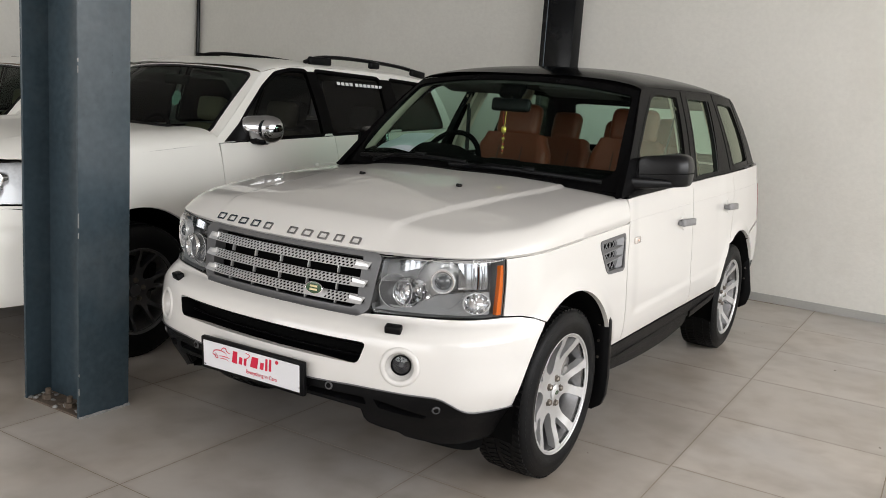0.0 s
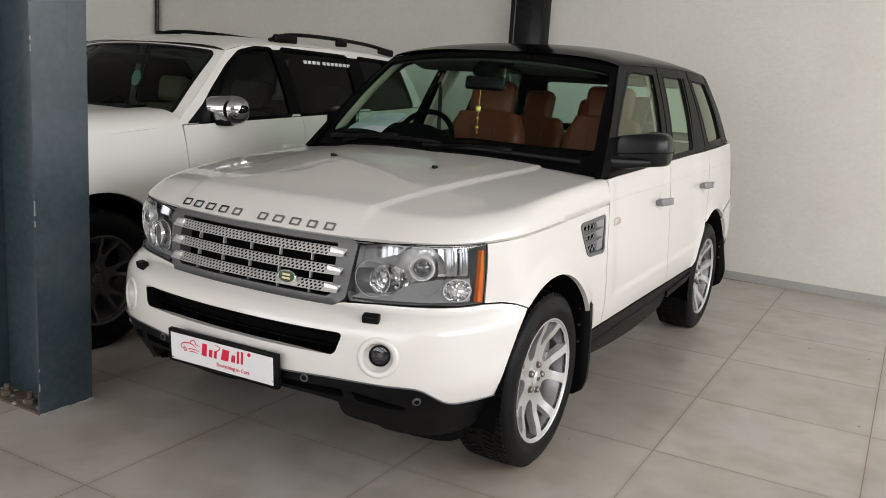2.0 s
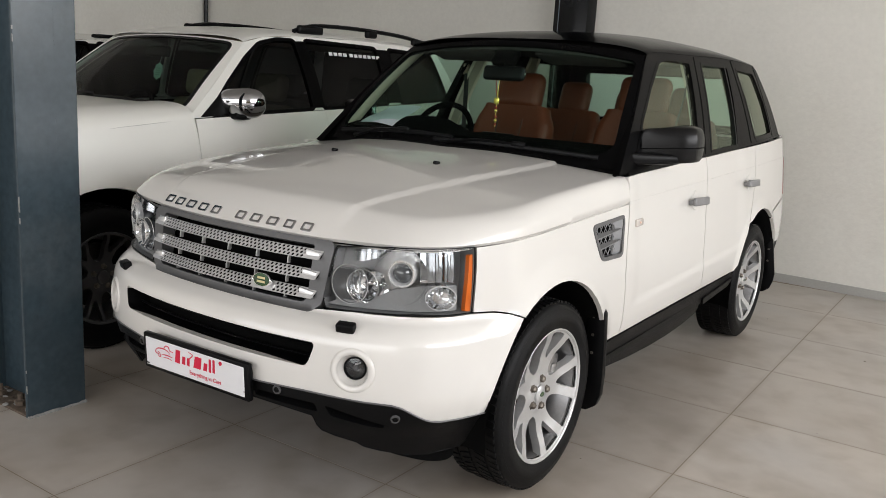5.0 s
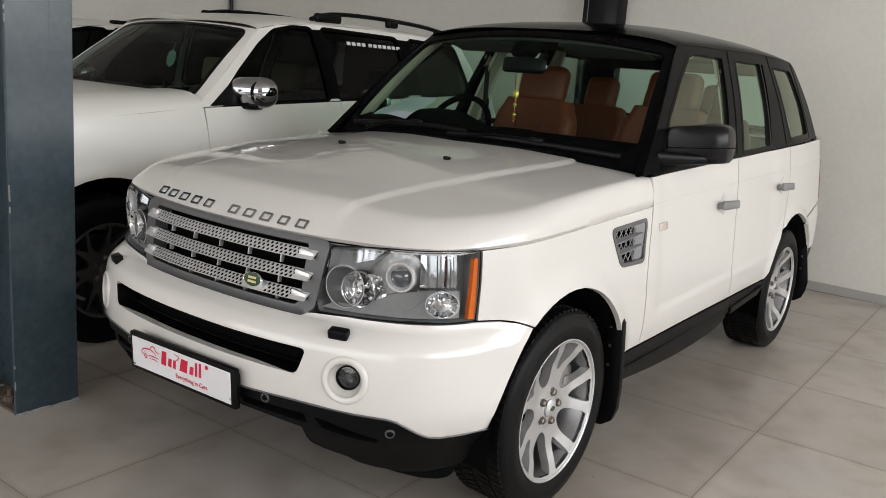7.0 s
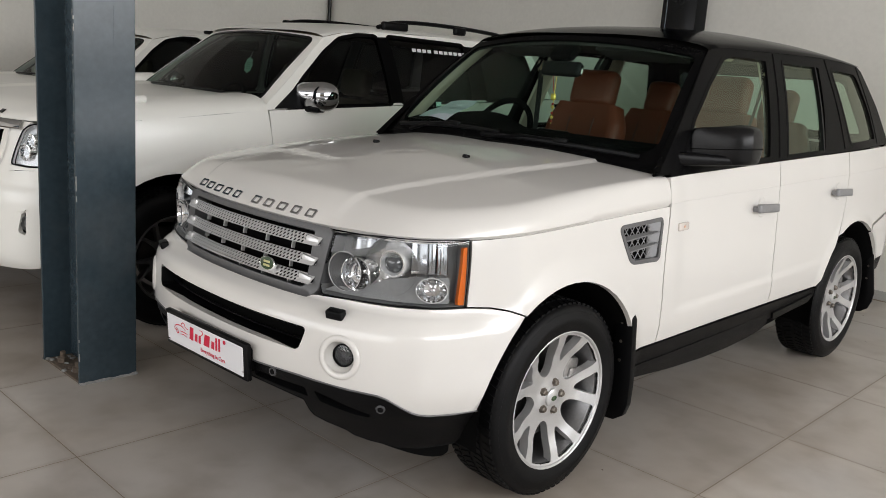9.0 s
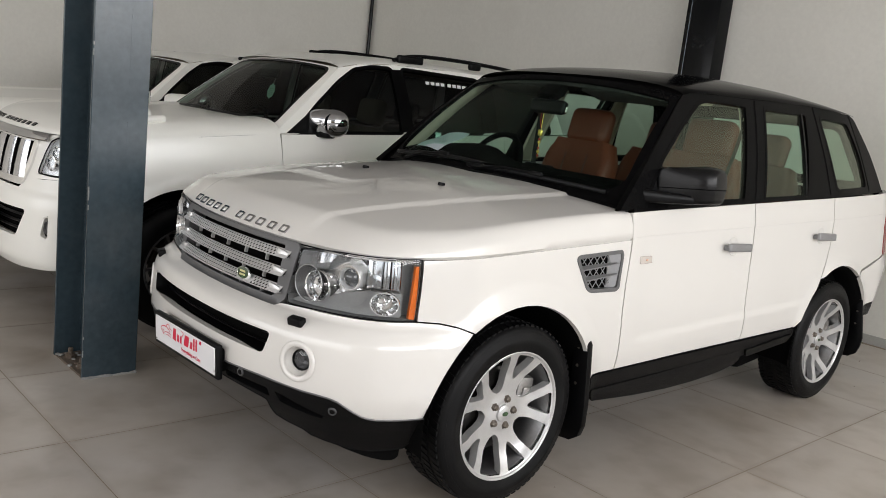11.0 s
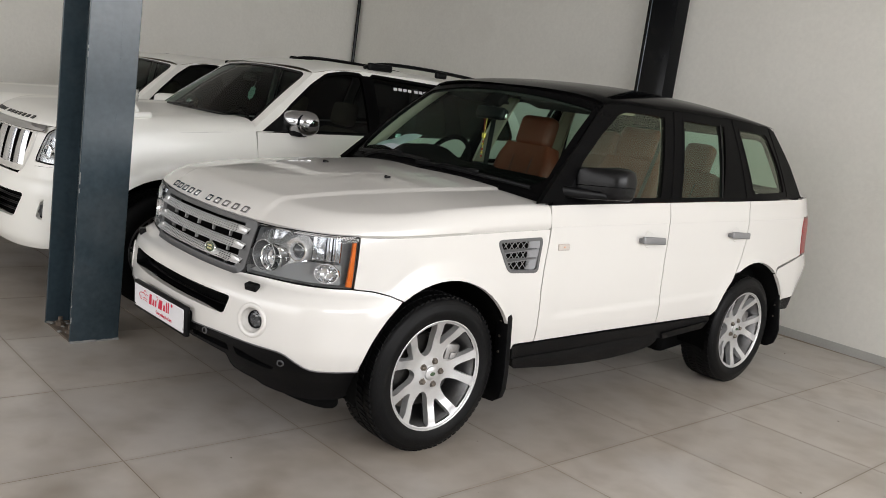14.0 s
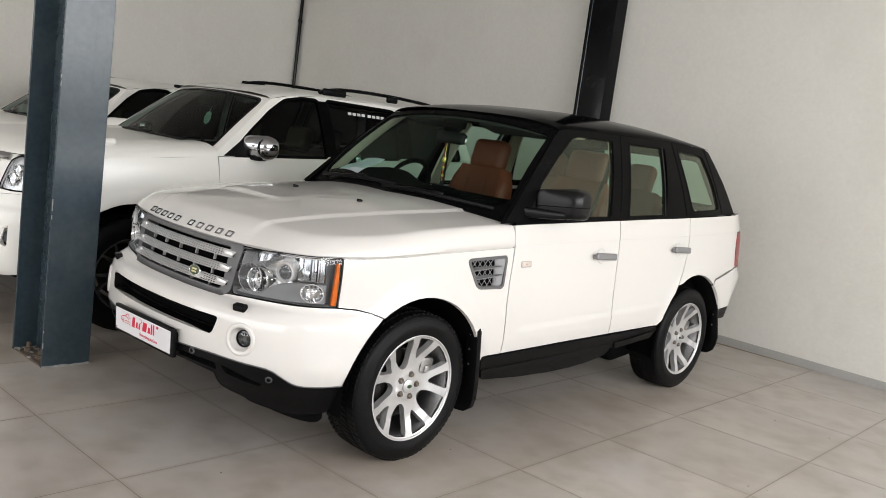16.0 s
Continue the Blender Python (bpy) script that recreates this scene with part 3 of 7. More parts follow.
for side in (1, -1):
    pts = [(0.2165 * side, -0.136 + 0.272 * k / 14, 0.002) for k in range(15)]
    part("grout_line", tube(pts, [0.004 + random.uniform(0, 0.004) for _ in pts], 5, flat=1.6), CHIPPED, front_column, "uneven pale grout along the foot")
for k in range(9):
    zz = random.choice((0.12, 0.18, 0.9, 1.6, 1.66, 1.3)) + random.uniform(-0.05, 0.05)
    part("paint_chip", rbox(0.003, random.uniform(0.003, 0.006), random.uniform(0.012, 0.05), 0.001, 1, pose(0.2128, -0.1345, zz)), CHIPPED, front_column, "pale chipped paint")

for y0, z0, z1, seed in ((0.038, 1.45, 1.95, 3), (0.036, 0.95, 1.30, 4)):
    part("weld_bead", weld_bead(0.2106, y0, z0, z1, seed), COLUMN_PAINT, front_column)

back_column = thing("steel_column", "near-black painted boxed steel column against the plaster wall", "column")
back_column.matrix_world = pose(-1.462, 4.67, 0, 0, 0, 1.1)
part("box_section", rbox(0.30, 0.42, HEIGHT, 0.006, 2, pose(0, 0.1025, HEIGHT / 2)), COLUMN_DARK, back_column)
part("edge_angle", rbox(0.065, 0.36, HEIGHT, 0.003, 1, pose(-0.184, 0.115, HEIGHT / 2)), COLUMN_DARK, back_column)
part("edge_bead", tube([(-0.145, -0.109, 0), (-0.145, -0.109, HEIGHT)], 0.005, 6), COLUMN_PAINT, back_column)

PIPE_X, PIPE_Y = -7.19, 4.955
corner_pipe = thing("corner_pipe", "thin dark pipe running up the corner of the walls", "pipe")
part("pipe", tube([(PIPE_X, PIPE_Y, 0.0), (PIPE_X, PIPE_Y, 3.89)], 0.026, 10), COLUMN_DARK, corner_pipe)
part("crossbar", tube([(PIPE_X, PIPE_Y, 3.50), (PIPE_X - 0.04, 0.9, 3.55)], 0.03, 10), COLUMN_DARK, corner_pipe)
for zz in (1.9, 3.0):
    part("pipe_clip", moved(revolve([(-0.02, 0.027), (-0.02, 0.034), (0.02, 0.034), (0.02, 0.027)], 12, axis="Z"), pose(PIPE_X, PIPE_Y, zz)), COLUMN_DARK, corner_pipe)
# ---------- body shells ----------
class Shell:
    """A car body's outer surface: a plan curve from the nose round to the tail, drawn in by a depth that depends on height."""

    def __init__(self, plan, front, corner, side, rear, stations, arches, crease=None):
        turn_in = lambda q: (-q[0], q[1])
        p = flowing([turn_in(plan[1])] + list(plan) + [turn_in(plan[-2])])[14:-14]
        seg = np.sqrt(np.sum(np.diff(p, axis=0) ** 2, axis=1))
        self.s = np.concatenate([[0], np.cumsum(seg)])
        self.x, self.y = p[:, 0], p[:, 1]
        tx, ty = np.gradient(self.x, self.s), np.gradient(self.y, self.s)
        ln = np.hypot(tx, ty)
        self.nx, self.ny = ty / ln, -tx / ln
        self.tabs = [pchip(t) for t in (front, corner, side, rear)]
        keys = [0.0, self.sx(stations[0]), self.sy(stations[1]), self.sy(stations[2]), self.sy(stations[3]), self.sy(stations[4]), self.s[-1]]
        self.w = [pchip(list(zip(keys, v))) for v in ((1, 1, 0, 0, 0, 0, 0), (0, 0, 1, 0, 0, 0, 0), (0, 0, 0, 1, 1, 0, 0), (0, 0, 0, 0, 0, 1, 1))]
        self.arches, self.crease = arches, crease

    def sx(self, x):
        k = int(np.argmax(self.x > 0.78 * self.x.max()))
        return float(np.interp(x, self.x[:k + 1], self.s[:k + 1]))

    def sy(self, y):
        return float(np.interp(y, self.y, self.s))

    def at(self, s, z, out=0.0):
        s, z = np.asarray(s, float), np.asarray(z, float)
        sg, a = np.where(s < 0, -1.0, 1.0), np.abs(s)
        x, y = np.interp(a, self.s, self.x), np.interp(a, self.s, self.y)
        nx, ny = np.interp(a, self.s, self.nx), np.interp(a, self.s, self.ny)
        d = sum(w(a) * t(z) for w, t in zip(self.w, self.tabs)) - out
        for cy, cz, r, size in self.arches:
            q = np.hypot(y - cy, z - cz)
            d = d - size * smooth01(1 - (q - r) / 0.115) * (np.abs(y - cy) < 1.2)
        if self.crease:
            y0, z0, slope, step = self.crease
            zl = z0 + slope * (y - y0)
            d = d + step * smooth01((z - zl) / 0.045 + 0.5) * smooth01((y - y0 + 0.02) / 0.12) * smooth01((2.42 - y) / 0.2)
        return sg * (x - nx * d), y - ny * d, z

    def on(self, out=0.0):
        return lambda u, v: self.at(u, v, out)

    def spot(self, s, z, out=0.0):
        return Vector([float(q) for q in self.at(s, z, out)])

    def frame_at(self, s, z, out=0.0):
        """A pose on the surface: x along it, y out of it, z up it."""
        o, a, b = self.spot(s, z, out), self.spot(s + 0.004, z, out), self.spot(s, z + 0.004, out)
        u, w = (a - o).normalized(), (b - o)
        n = u.cross(w).normalized()
        w = n.cross(u)
        m = Matrix((u, n, w)).transposed().to_4x4()
        m.translation = o
        return m


def outline(shell, pts):
    """Turns points given as ('x', x, z) or ('y', y, z) into places on the shell."""
    return [(shell.sx(a) if k == "x" else -shell.sx(-a) if k == "-x" else shell.sy(a) if k == "y" else a, z) for k, a, z in pts]


def Y(*pts):
    return [("y", a, z) for a, z in pts]


def S(*pts):
    return [("s", a, z) for a, z in pts]


def X(*pts):
    return [("x", a, z) for a, z in pts]


def arc(cy, cz, ry, rz, a0, a1, n=14):
    return [(cy + ry * math.cos(radians(a0 + (a1 - a0) * k / n)), cz + rz * math.sin(radians(a0 + (a1 - a0) * k / n))) for k in range(n + 1)]


# ---------- wheels ----------
def wheel(parent, at, side, r=0.368, w=0.255, rim=0.258, turn=0.0, dark=False, spokes=5, name="wheel"):
    """A tyre on a rim with split spokes; side 1 faces +x. Built flat, with its face towards +x."""
    hub = new(name)
    hub.empty_display_size = 0.1
    hub.parent = parent
    hub.matrix_basis = pose(*at, 0, 0, 0 if side > 0 else 180) @ pose(0, 0, 0, turn)
    h = w / 2
    prof = [(-h * 0.80, rim - 0.012), (-h * 0.97, rim + 0.012), (-h * 1.0, rim + 0.05), (-h * 0.93, r - 0.035), (-h * 0.80, r - 0.012), (-h * 0.6, r - 0.004), (0, r),
            (h * 0.6, r - 0.002), (h * 0.80, r - 0.007), (h * 0.90, r - 0.019), (h * 0.955, r - 0.041), (h * 0.985, r - 0.052), (h * 1.0, rim + 0.052), (h * 0.99, rim + 0.034), (h * 0.975, rim + 0.030), (h * 0.96, rim + 0.012), (h * 0.86, rim - 0.004), (h * 0.80, rim - 0.012)]
    tyre = part("tyre", revolve(prof, 72), RUBBER, hub, "black road tyre with worn tread", sharp=50)
    # tread blocks round the shoulders and the crown
    bm = bmesh.new()
    n = 76
    for k in range(n):
        for row, (x0, x1, top, skew) in enumerate(((0.52, 0.80, -0.001, 0.35), (0.80, 0.93, -0.012, 0.2), (-0.80, -0.52, -0.001, -0.35), (0.08, 0.42, 0.002, 0.5), (-0.42, -0.08, 0.002, -0.5))):
            a0, a1 = 2 * math.pi * (k + 0.08) / n, 2 * math.pi * (k + 0.72) / n
            vs = []
            for rr in (r + top - 0.012, r + top + (0.0012 if row != 1 else -0.005)):
                for x, a in ((x0, a0), (x1, a0 + skew * 0.08), (x1, a1 + skew * 0.08), (x0, a1)):
                    q = rr - (0.012 if row == 1 and abs(x) > 0.85 else 0.0)
                    vs.append(bm.verts.new((x * h, q * math.cos(a), q * math.sin(a))))
            for f in ((4, 5, 6, 7), (0, 1, 5, 4), (1, 2, 6, 5), (2, 3, 7, 6), (3, 0, 4, 7)):
                bm.faces.new([vs[i] for i in f])
    bmesh.ops.recalc_face_normals(bm, faces=bm.faces)
    part("tread", bm, RUBBER, tyre)
    metal = ALLOY if not dark else DIM_ALLOY
    barrel = [(-h * 0.8, rim - 0.012), (-h * 0.75, rim - 0.03), (-0.02, rim - 0.055), (h * 0.42, rim - 0.020), (h * 0.70, rim - 0.012), (h * 0.74, rim - 0.009), (h * 0.72, rim - 0.006)]
    rimob = part("rim", revolve(barrel, 72), BARREL if not dark else STEEL, hub, "silver alloy wheel rim" if not dark else "grey alloy wheel rim", sharp=45)
    holes = []
    ro = rim - 0.0065
    for k in range(spokes):
        c = 2 * math.pi * k / spokes
        d = 72 * 5 / spokes
        small = [(0.55, 0.0), (0.59, 3.6), (0.74, 8.2), (0.94, 11.2), (0.985, 10.8), (0.985, 0.0), (0.985, -10.8), (0.94, -11.2), (0.74, -8.2), (0.59, -3.6)]
        big = [(0.37, 0.0), (0.38, 6.0), (0.42, 12.0), (0.50, 15.8), (0.66, 16.8), (0.86, 15.4), (0.955, 14.6), (0.985, 13.6), (0.985, 0.0), (0.985, -13.6), (0.955, -14.6), (0.86, -15.4), (0.66, -16.8), (0.50, -15.8), (0.42, -12.0), (0.38, -6.0)]
        for shape, off in ((small, 0.0), (big, radians(36 * 5 / spokes))):
            pts = [(ro * q * math.cos(c + off + radians(a)), ro * q * math.sin(c + off + radians(a))) for q, a in shape]
            holes.append(softened(pts, 0.006, 2))
    bulge = pchip([(0, h * 0.60), (0.05, h * 0.60), (0.085, h * 0.56), (0.15, h * 0.60), (rim - 0.04, h * 0.79), (rim - 0.018, h * 0.84), (rim - 0.006, h * 0.88), (rim, h * 0.90)])
    face = skin(ring2(0, 0, rim - 0.0035, 96), lambda u, v: (bulge(np.hypot(u, v)), u, v), 0.014, 0.034, holes, face=(-1, 0, 0))
    lip = [(h * 0.80, rim - 0.006), (h * 0.88, rim - 0.0052), (h * 0.915, rim - 0.003), (h * 0.935, rim + 0.0005), (h * 0.942, rim + 0.003), (h * 0.932, rim + 0.0055), (h * 0.89, rim + 0.0055)]
    part("rim_lip", revolve(lip, 96), metal, rimob, sharp=60)
    part("spokes", face, metal, rimob, "split-spoke alloy wheel face" if not dark else "", sharp=35)
    cap = revolve([(h * 0.60, 0.036), (h * 0.66, 0.034), (h * 0.70, 0.026), (h * 0.71, 0.0)], 28)
    part("centre_cap", cap, metal, rimob)
    if not dark:
        part("cap_badge", moved(revolve([(0, 0.0), (0.0025, 0.0), (0.0025, 0.014), (0, 0.015)], 20), pose(h * 0.708, 0, 0) @ Matrix.Diagonal((1, 1, 0.62, 1))), GREEN_ENAMEL, rimob, "small green oval badge")
    for k in range(5):
        a = 2 * math.pi * k / 5
        nut = revolve([(h * 0.52, 0.018), (h * 0.60, 0.017), (h * 0.605, 0.0135), (h * 0.68, 0.013), (h * 0.71, 0.009), (h * 0.71, 0.0)], 6)
        part("wheel_nut", moved(nut, pose(0, 0.0575 * math.cos(a), 0.0575 * math.sin(a))), NUT_METAL, rimob, "bare steel wheel nut")
    disc = part("brake_disc", revolve([(h * 0.05, 0.06), (h * 0.22, 0.06), (h * 0.22, 0.085), (h * 0.10, 0.088), (h * 0.10, 0.172), (-h * 0.14, 0.172), (-h * 0.14, 0.07)], 48), DISC_METAL, hub, "dull steel brake disc")
    part("brake_caliper", join(rbox(0.10, 0.09, 0.17, 0.014, 2, pose(h * 0.05, 0.135, 0.03, -12)), rbox(0.03, 0.05, 0.09, 0.012, 2, pose(h * 0.40, 0.14, 0.03, -12))), LINER if dark else STEEL, hub, "grey brake caliper")
    return hub


# ---------- the white two-tone estate ----------
suv = thing("parked_suv", "white off-road car with black roof, silver grille and alloy wheels", "car")

RR = Shell(
    plan=[(0, -.905), (.2, -.899), (.4, -.875), (.58, -.830), (.72, -.755), (.82, -.655), (.882, -.54), (.917, -.40), (.932, -.22), (.936, 0), (.936, .3), (.937, .7), (.938, 1.5), (.937, 2.2),
          (.935, 2.745), (.925, 3.1), (.900, 3.45), (.85, 3.68), (.74, 3.82), (.5, 3.89), (0, 3.92)],
    front=[(.18, .20), (.26, .13), (.34, .07), (.42, .022), (.48, .004), (.56, 0), (.64, .004), (.695, .014), (.722, .034), (.738, .062), (.750, .098), (.80, .108), (.90, .120), (.96, .132), (1.0, .150), (1.05, .19), (1.3, .4)],
    corner=[(.18, .17), (.28, .10), (.36, .055), (.44, .008), (.52, -.012), (.62, -.017), (.69, -.009), (.735, .014), (.765, .035), (.80, .040), (.90, .044), (1.0, .056), (1.05, .08), (1.3, .2)],
    side=[(.25, .085), (.33, .050), (.42, .028), (.48, .014), (.56, .002), (.64, 0), (.74, .004), (.82, .010), (.90, .019), (.98, .027), (1.06, .036), (1.12, .043), (1.18, .054), (1.24, .062), (1.32, .075)],
    rear=[(.25, .28), (.40, .20), (.52, .125), (.60, .080), (.70, .038), (.78, .028), (.86, .048), (1.1, .07), (1.3, .12)],
    stations=(.44, -.52, -.24, 3.35, 3.72), arches=((0, .372, .43, .016), (2.745, .372, .43, .016)), crease=(.70, .600, .035, .0065))
CORE = (0, 1.4, .8)
GAP = .0034


def belt(y):
    return 1.172 + (y - .65) * .0385


def both(name, bm, mat, parent, label=""):
    """A part and its mirror image on the other flank."""
    other = mirrored(bm)
    return part(name, bm, mat, parent, label), part(name, other, mat, parent, label)


# front bumper
top = X((0, .750), (.40, .750), (.465, .760), (.60, .770), (.72, .774)) + Y((-.60, .776), (-.495, .777), (-.40, .7705), (-.33, .7565), (-.268, .7345))
arch_front = Y(*[p for p in arc(0, .375, .445, .440, 128, 188, 18) if .436 < p[1] < .715])
low = S((1.122, .430), (1.031, .423), (.948, .424), (.915, .429), (.891, .437), (.865, .451), (.837, .468), (.806, .486), (.776, .495), (.73, .499), (.681, .501), (.56, .507), (.47, .508), (.295, .501), (0, .494))
right = outline(RR, top + arch_front + low)
ring = right + [(-s, z) for s, z in right[::-1]][1:-1]
fog_s = RR.sx(.632)
intake = softened(outline(RR, X((.505, .674), (.478, .592)) + [("-x", -.478, .592), ("-x", -.505, .674)]), .022)
bumper = part("front_bumper", skin(shrunk(ring, .002), RR.on(), .014, .03, [intake, ring2(fog_s, .603, .052), ring2(-fog_s, .603, .052)], CORE), PAINT, suv)
# intake and its black duct
part("intake_duct", skin(shrunk(intake, -.012), lambda u, v: RR.at(u, v, -.085), .03, 0.0, (), CORE), LINER, bumper, "black lower air intake")
for zz in (.610, .648):
    part("intake_slat", tube([tuple(RR.spot(q, zz, -.058)) for q in np.linspace(-RR.sx(.49), RR.sx(.49), 19)], .007, 6, flat=.5), BLACK_TRIM, bumper, "thin black slat")
rim_rows = [[tuple(RR.spot(s, z, o)) for s, z in intake + intake[:1]] for o in (-.002, -.02, -.05, -.086)]
part("intake_rim", loft(rim_rows), BLACK_TRIM, bumper)

# fog lamps, washers, sensors
for sd in (1, -1):
    fm = RR.frame_at(sd * fog_s, .603)
    fog = part("fog_lamp", moved(revolve([(-.006, .052), (.001, .054), (.004, .059), (.0045, .066), (.002, .071), (-.003, .074)], 40, axis="Y"), fm), PAINT, bumper, "round fog lamp in a white ring")
    part("socket", moved(revolve([(.0, .053), (-.010, .051), (-.024, .043), (-.032, .038), (-.036, .037)], 36, axis="Y"), fm), PAINT, fog)
    part("bezel", moved(revolve([(-.040, .038), (-.028, .038), (-.026, .035), (-.030, .0325), (-.040, .032)], 36, axis="Y"), fm), BLACK_TRIM, fog, "thin black ring")
    part("reflector", moved(revolve([(-.034, .0325), (-.046, .028), (-.056, .016), (-.058, 0)], 32, axis="Y"), fm), LAMP_CHROME, fog)
    part("bulb_shield", moved(revolve([(-.036, 0), (-.036, .010), (-.056, .012)], 16, axis="Y"), fm), LAMP_SHROUD, fog)
    part("lens", moved(revolve([(-.024, 0), (-.0255, .016), (-.030, .0325)], 32, axis="Y"), fm), FOG_GLASS, fog, "smoky fog lamp glass")
    wm = RR.frame_at(sd * RR.sx(.597), .722)
    part("washer_cap", rbox(.062, .030, .034, .006, 3, wm @ pose(0, .006, .010, 28)), CLADDING, bumper, "black headlamp washer cap")
    for sx, sz in ((.366, .486), (.789, .444)):
        sm = RR.frame_at(sd * sx, sz)
        sensor = part("parking_sensor", moved(revolve([(-.004, .0), (.0035, .0), (.0035, .0085), (.002, .0095), (-.004, .0095)], 20, axis="Y"), sm), BLACK_TRIM, suv, "small round black parking sensor")
        part("collar", moved(revolve([(-.003, .0105), (.003, .0115), (.003, .0145), (-.003, .016)], 20, axis="Y"), sm), GREY_TRIM, sensor)

# black lower valance
S2 = lambda *p: list(p)
vtop = [(s, z - .001) for s, z in outline(RR, low[::-1])]
vlow = outline(RR, S((1.118, .400), (1.114, .305), (1.10, .278), (1.06, .266), (.96, .262), (.859, .268), (.74, .288), (.672, .302), (.645, .320), (.56, .336), (.512, .350), (.500, .372), (.494, .412), (.40, .420), (.25, .426), (0, .430)))
half = vtop + vlow
ring = half + [(-s, z) for s, z in half[::-1]][1:-1]
slot_a = softened(S2((.262, .466), (.510, .468), (.518, .436), (.262, .442)), .006)
slot_b = softened(S2((.548, .466), (.60, .457), (.758, .414), (.748, .402), (.70, .406), (.566, .430)), .006)
slots = [slot_a, slot_b] + [[(-q, z) for q, z in w] for w in (slot_a, slot_b)]
valance = part("lower_valance", skin(shrunk(ring, GAP), RR.on(-.004), .024, .03, slots, CORE), CLADDING, suv, "grained black plastic lower bumper")
for w in slots:
    part("valance_vent", skin(shrunk(w, -.008), RR.on(-.045), .03, 0, (), CORE), LINER, valance)
    part("vent_wall", loft([[tuple(RR.spot(q, z, o)) for q, z in w + w[:1]] for o in (-.006, -.046)]), BLACK_TRIM, valance)
tray = softened(S2((.70, .315), (1.10, .300), (1.098, .240), (1.075, .222), (1.04, .220), (.93, .240), (.80, .266), (.71, .285)), .012)
both("undertray_flap", skin(tray, lambda u, v: RR.at(u, v, -.030 + .045 * smooth01((.29 - v) / .08)), .03, .03, (), CORE), LINER, valance)
lip = [RR.spot(s, z, -.006) for s, z in [(q, zz + .005) for q, zz in vlow[1:]]]
part("valance_lip", tube([(p.x, p.y, p.z) for p in lip], .004, 6), CLADDING, valance)
part("valance_lip", tube([(-p.x, p.y, p.z) for p in lip], .004, 6), CLADDING, valance)
edge = [RR.spot(s, z + .002, .003) for s, z in vtop[::-1]]
for sg in (1, -1):
    part("bumper_edge_strip", tube([(sg * p.x, p.y, p.z) for p in edge], .003, 6), GREY_TRIM, valance, "thin grey strip under the white bumper")

# number plate with a dealer's card
plate = part("plate_holder", rbox(.536, .022, .136, .006, 2, pose(.016, -.928, .499, 4, 0, 2.2)), BLACK_TRIM, suv, "black plate holder with a white dealer card")
PM = pose(.016, -.9405, .499, 4, 0, 2.2)
part("plate_card", rbox(.502, .004, .108, .002, 1, PM), WHITE_PLATE, plate, "white card")
part("plate_bracket", rbox(.50, .06, .09, .01, 2, pose(.014, -.892, .50)), LINER, plate)


def stroke(pts, r, name="printed_mark"):
    # a flat red brush stroke on the card
    q = flowing(pts, 8)
    rows = []
    for i, p in enumerate(q):
        d = q[min(i + 1, len(q) - 1)] - q[max(i - 1, 0)]
        d = d / (np.hypot(*d) + 1e-9)
        w = r * (0.55 + 0.45 * math.sin(math.pi * (i + 0.5) / len(q)))
        rows.append([(p[0] - d[1] * w, -.0034, p[1] + d[0] * w), (p[0] + d[1] * w, -.0034, p[1] - d[0] * w)])
    return moved(loft(rows), PM)


# the dealer's sign as plain red shapes: a car outline and two slanted word blocks
for pts, r in (([(-.197, .010), (-.185, .022), (-.160, .027), (-.135, .024), (-.118, .014)], .0022), ([(-.150, .027), (-.140, .040), (-.125, .040), (-.118, .028), (-.100, .024)], .0022),
               ([(-.197, .010), (-.192, .004), (-.180, .002)], .002), ([(-.160, .004), (-.135, .006), (-.105, .004)], .002), ([(-.155, -.006), (-.13, -.004), (-.108, -.008)], .0016),
               ([(-.182, .012), (-.174, .006), (-.168, -.004), (-.176, -.008), (-.182, -.002), (-.178, .006)], .002), ([(-.020, .046), (.002, .040), (-.006, .028), (-.018, .022)], .002)):
    part("printed_mark", stroke(pts, r), RED_PRINT, plate)
wx = -.092
for w, h, z0 in ((.030, .048, -.008), (.020, .028, -.006), (.016, .028, -.006)):
    part("printed_bar", prism([(wx, z0), (wx + w * .82, z0 - .002), (wx + w, z0 + h), (wx + w * .25, z0 + h)], .0012, PM @ pose(0, -.0028, 0)), RED_PRINT, plate)
    wx += w + .006
wx += .012
for w, h, z0 in ((.044, .044, -.006), (.022, .028, -.004), (.013, .048, -.004), (.013, .048, -.002)):
    part("printed_bar", prism([(wx, z0), (wx + w * .82, z0), (wx + w, z0 + h), (wx + w * .25, z0 + h)], .0012, PM @ pose(0, -.0028, 0)), RED_PRINT, plate)
    wx += w + .006
part("printed_dot", moved(revolve([(0, 0), (.0012, 0), (.0012, .0075), (0, .0075)], 16, axis="Y"), PM @ pose(.142, -.0042, .042)), RED_PRINT, plate)
lettering("Everything in Cars", .0215, .0005, PM @ pose(-.018, -.0032, -.040, 90, 0, 0), RED_PRINT, plate, "printed_words")
part("maker_mark", rbox(.014, .0012, .004, 0, 1, PM @ pose(-.243, -.0028, -.046)), BLACK_TRIM, plate)
part("plate_screw", moved(revolve([(0, 0), (.002, 0), (.002, .003), (0, .004)], 10, axis="Y"), PM @ pose(.25, -.003, -.034)), STEEL, plate)

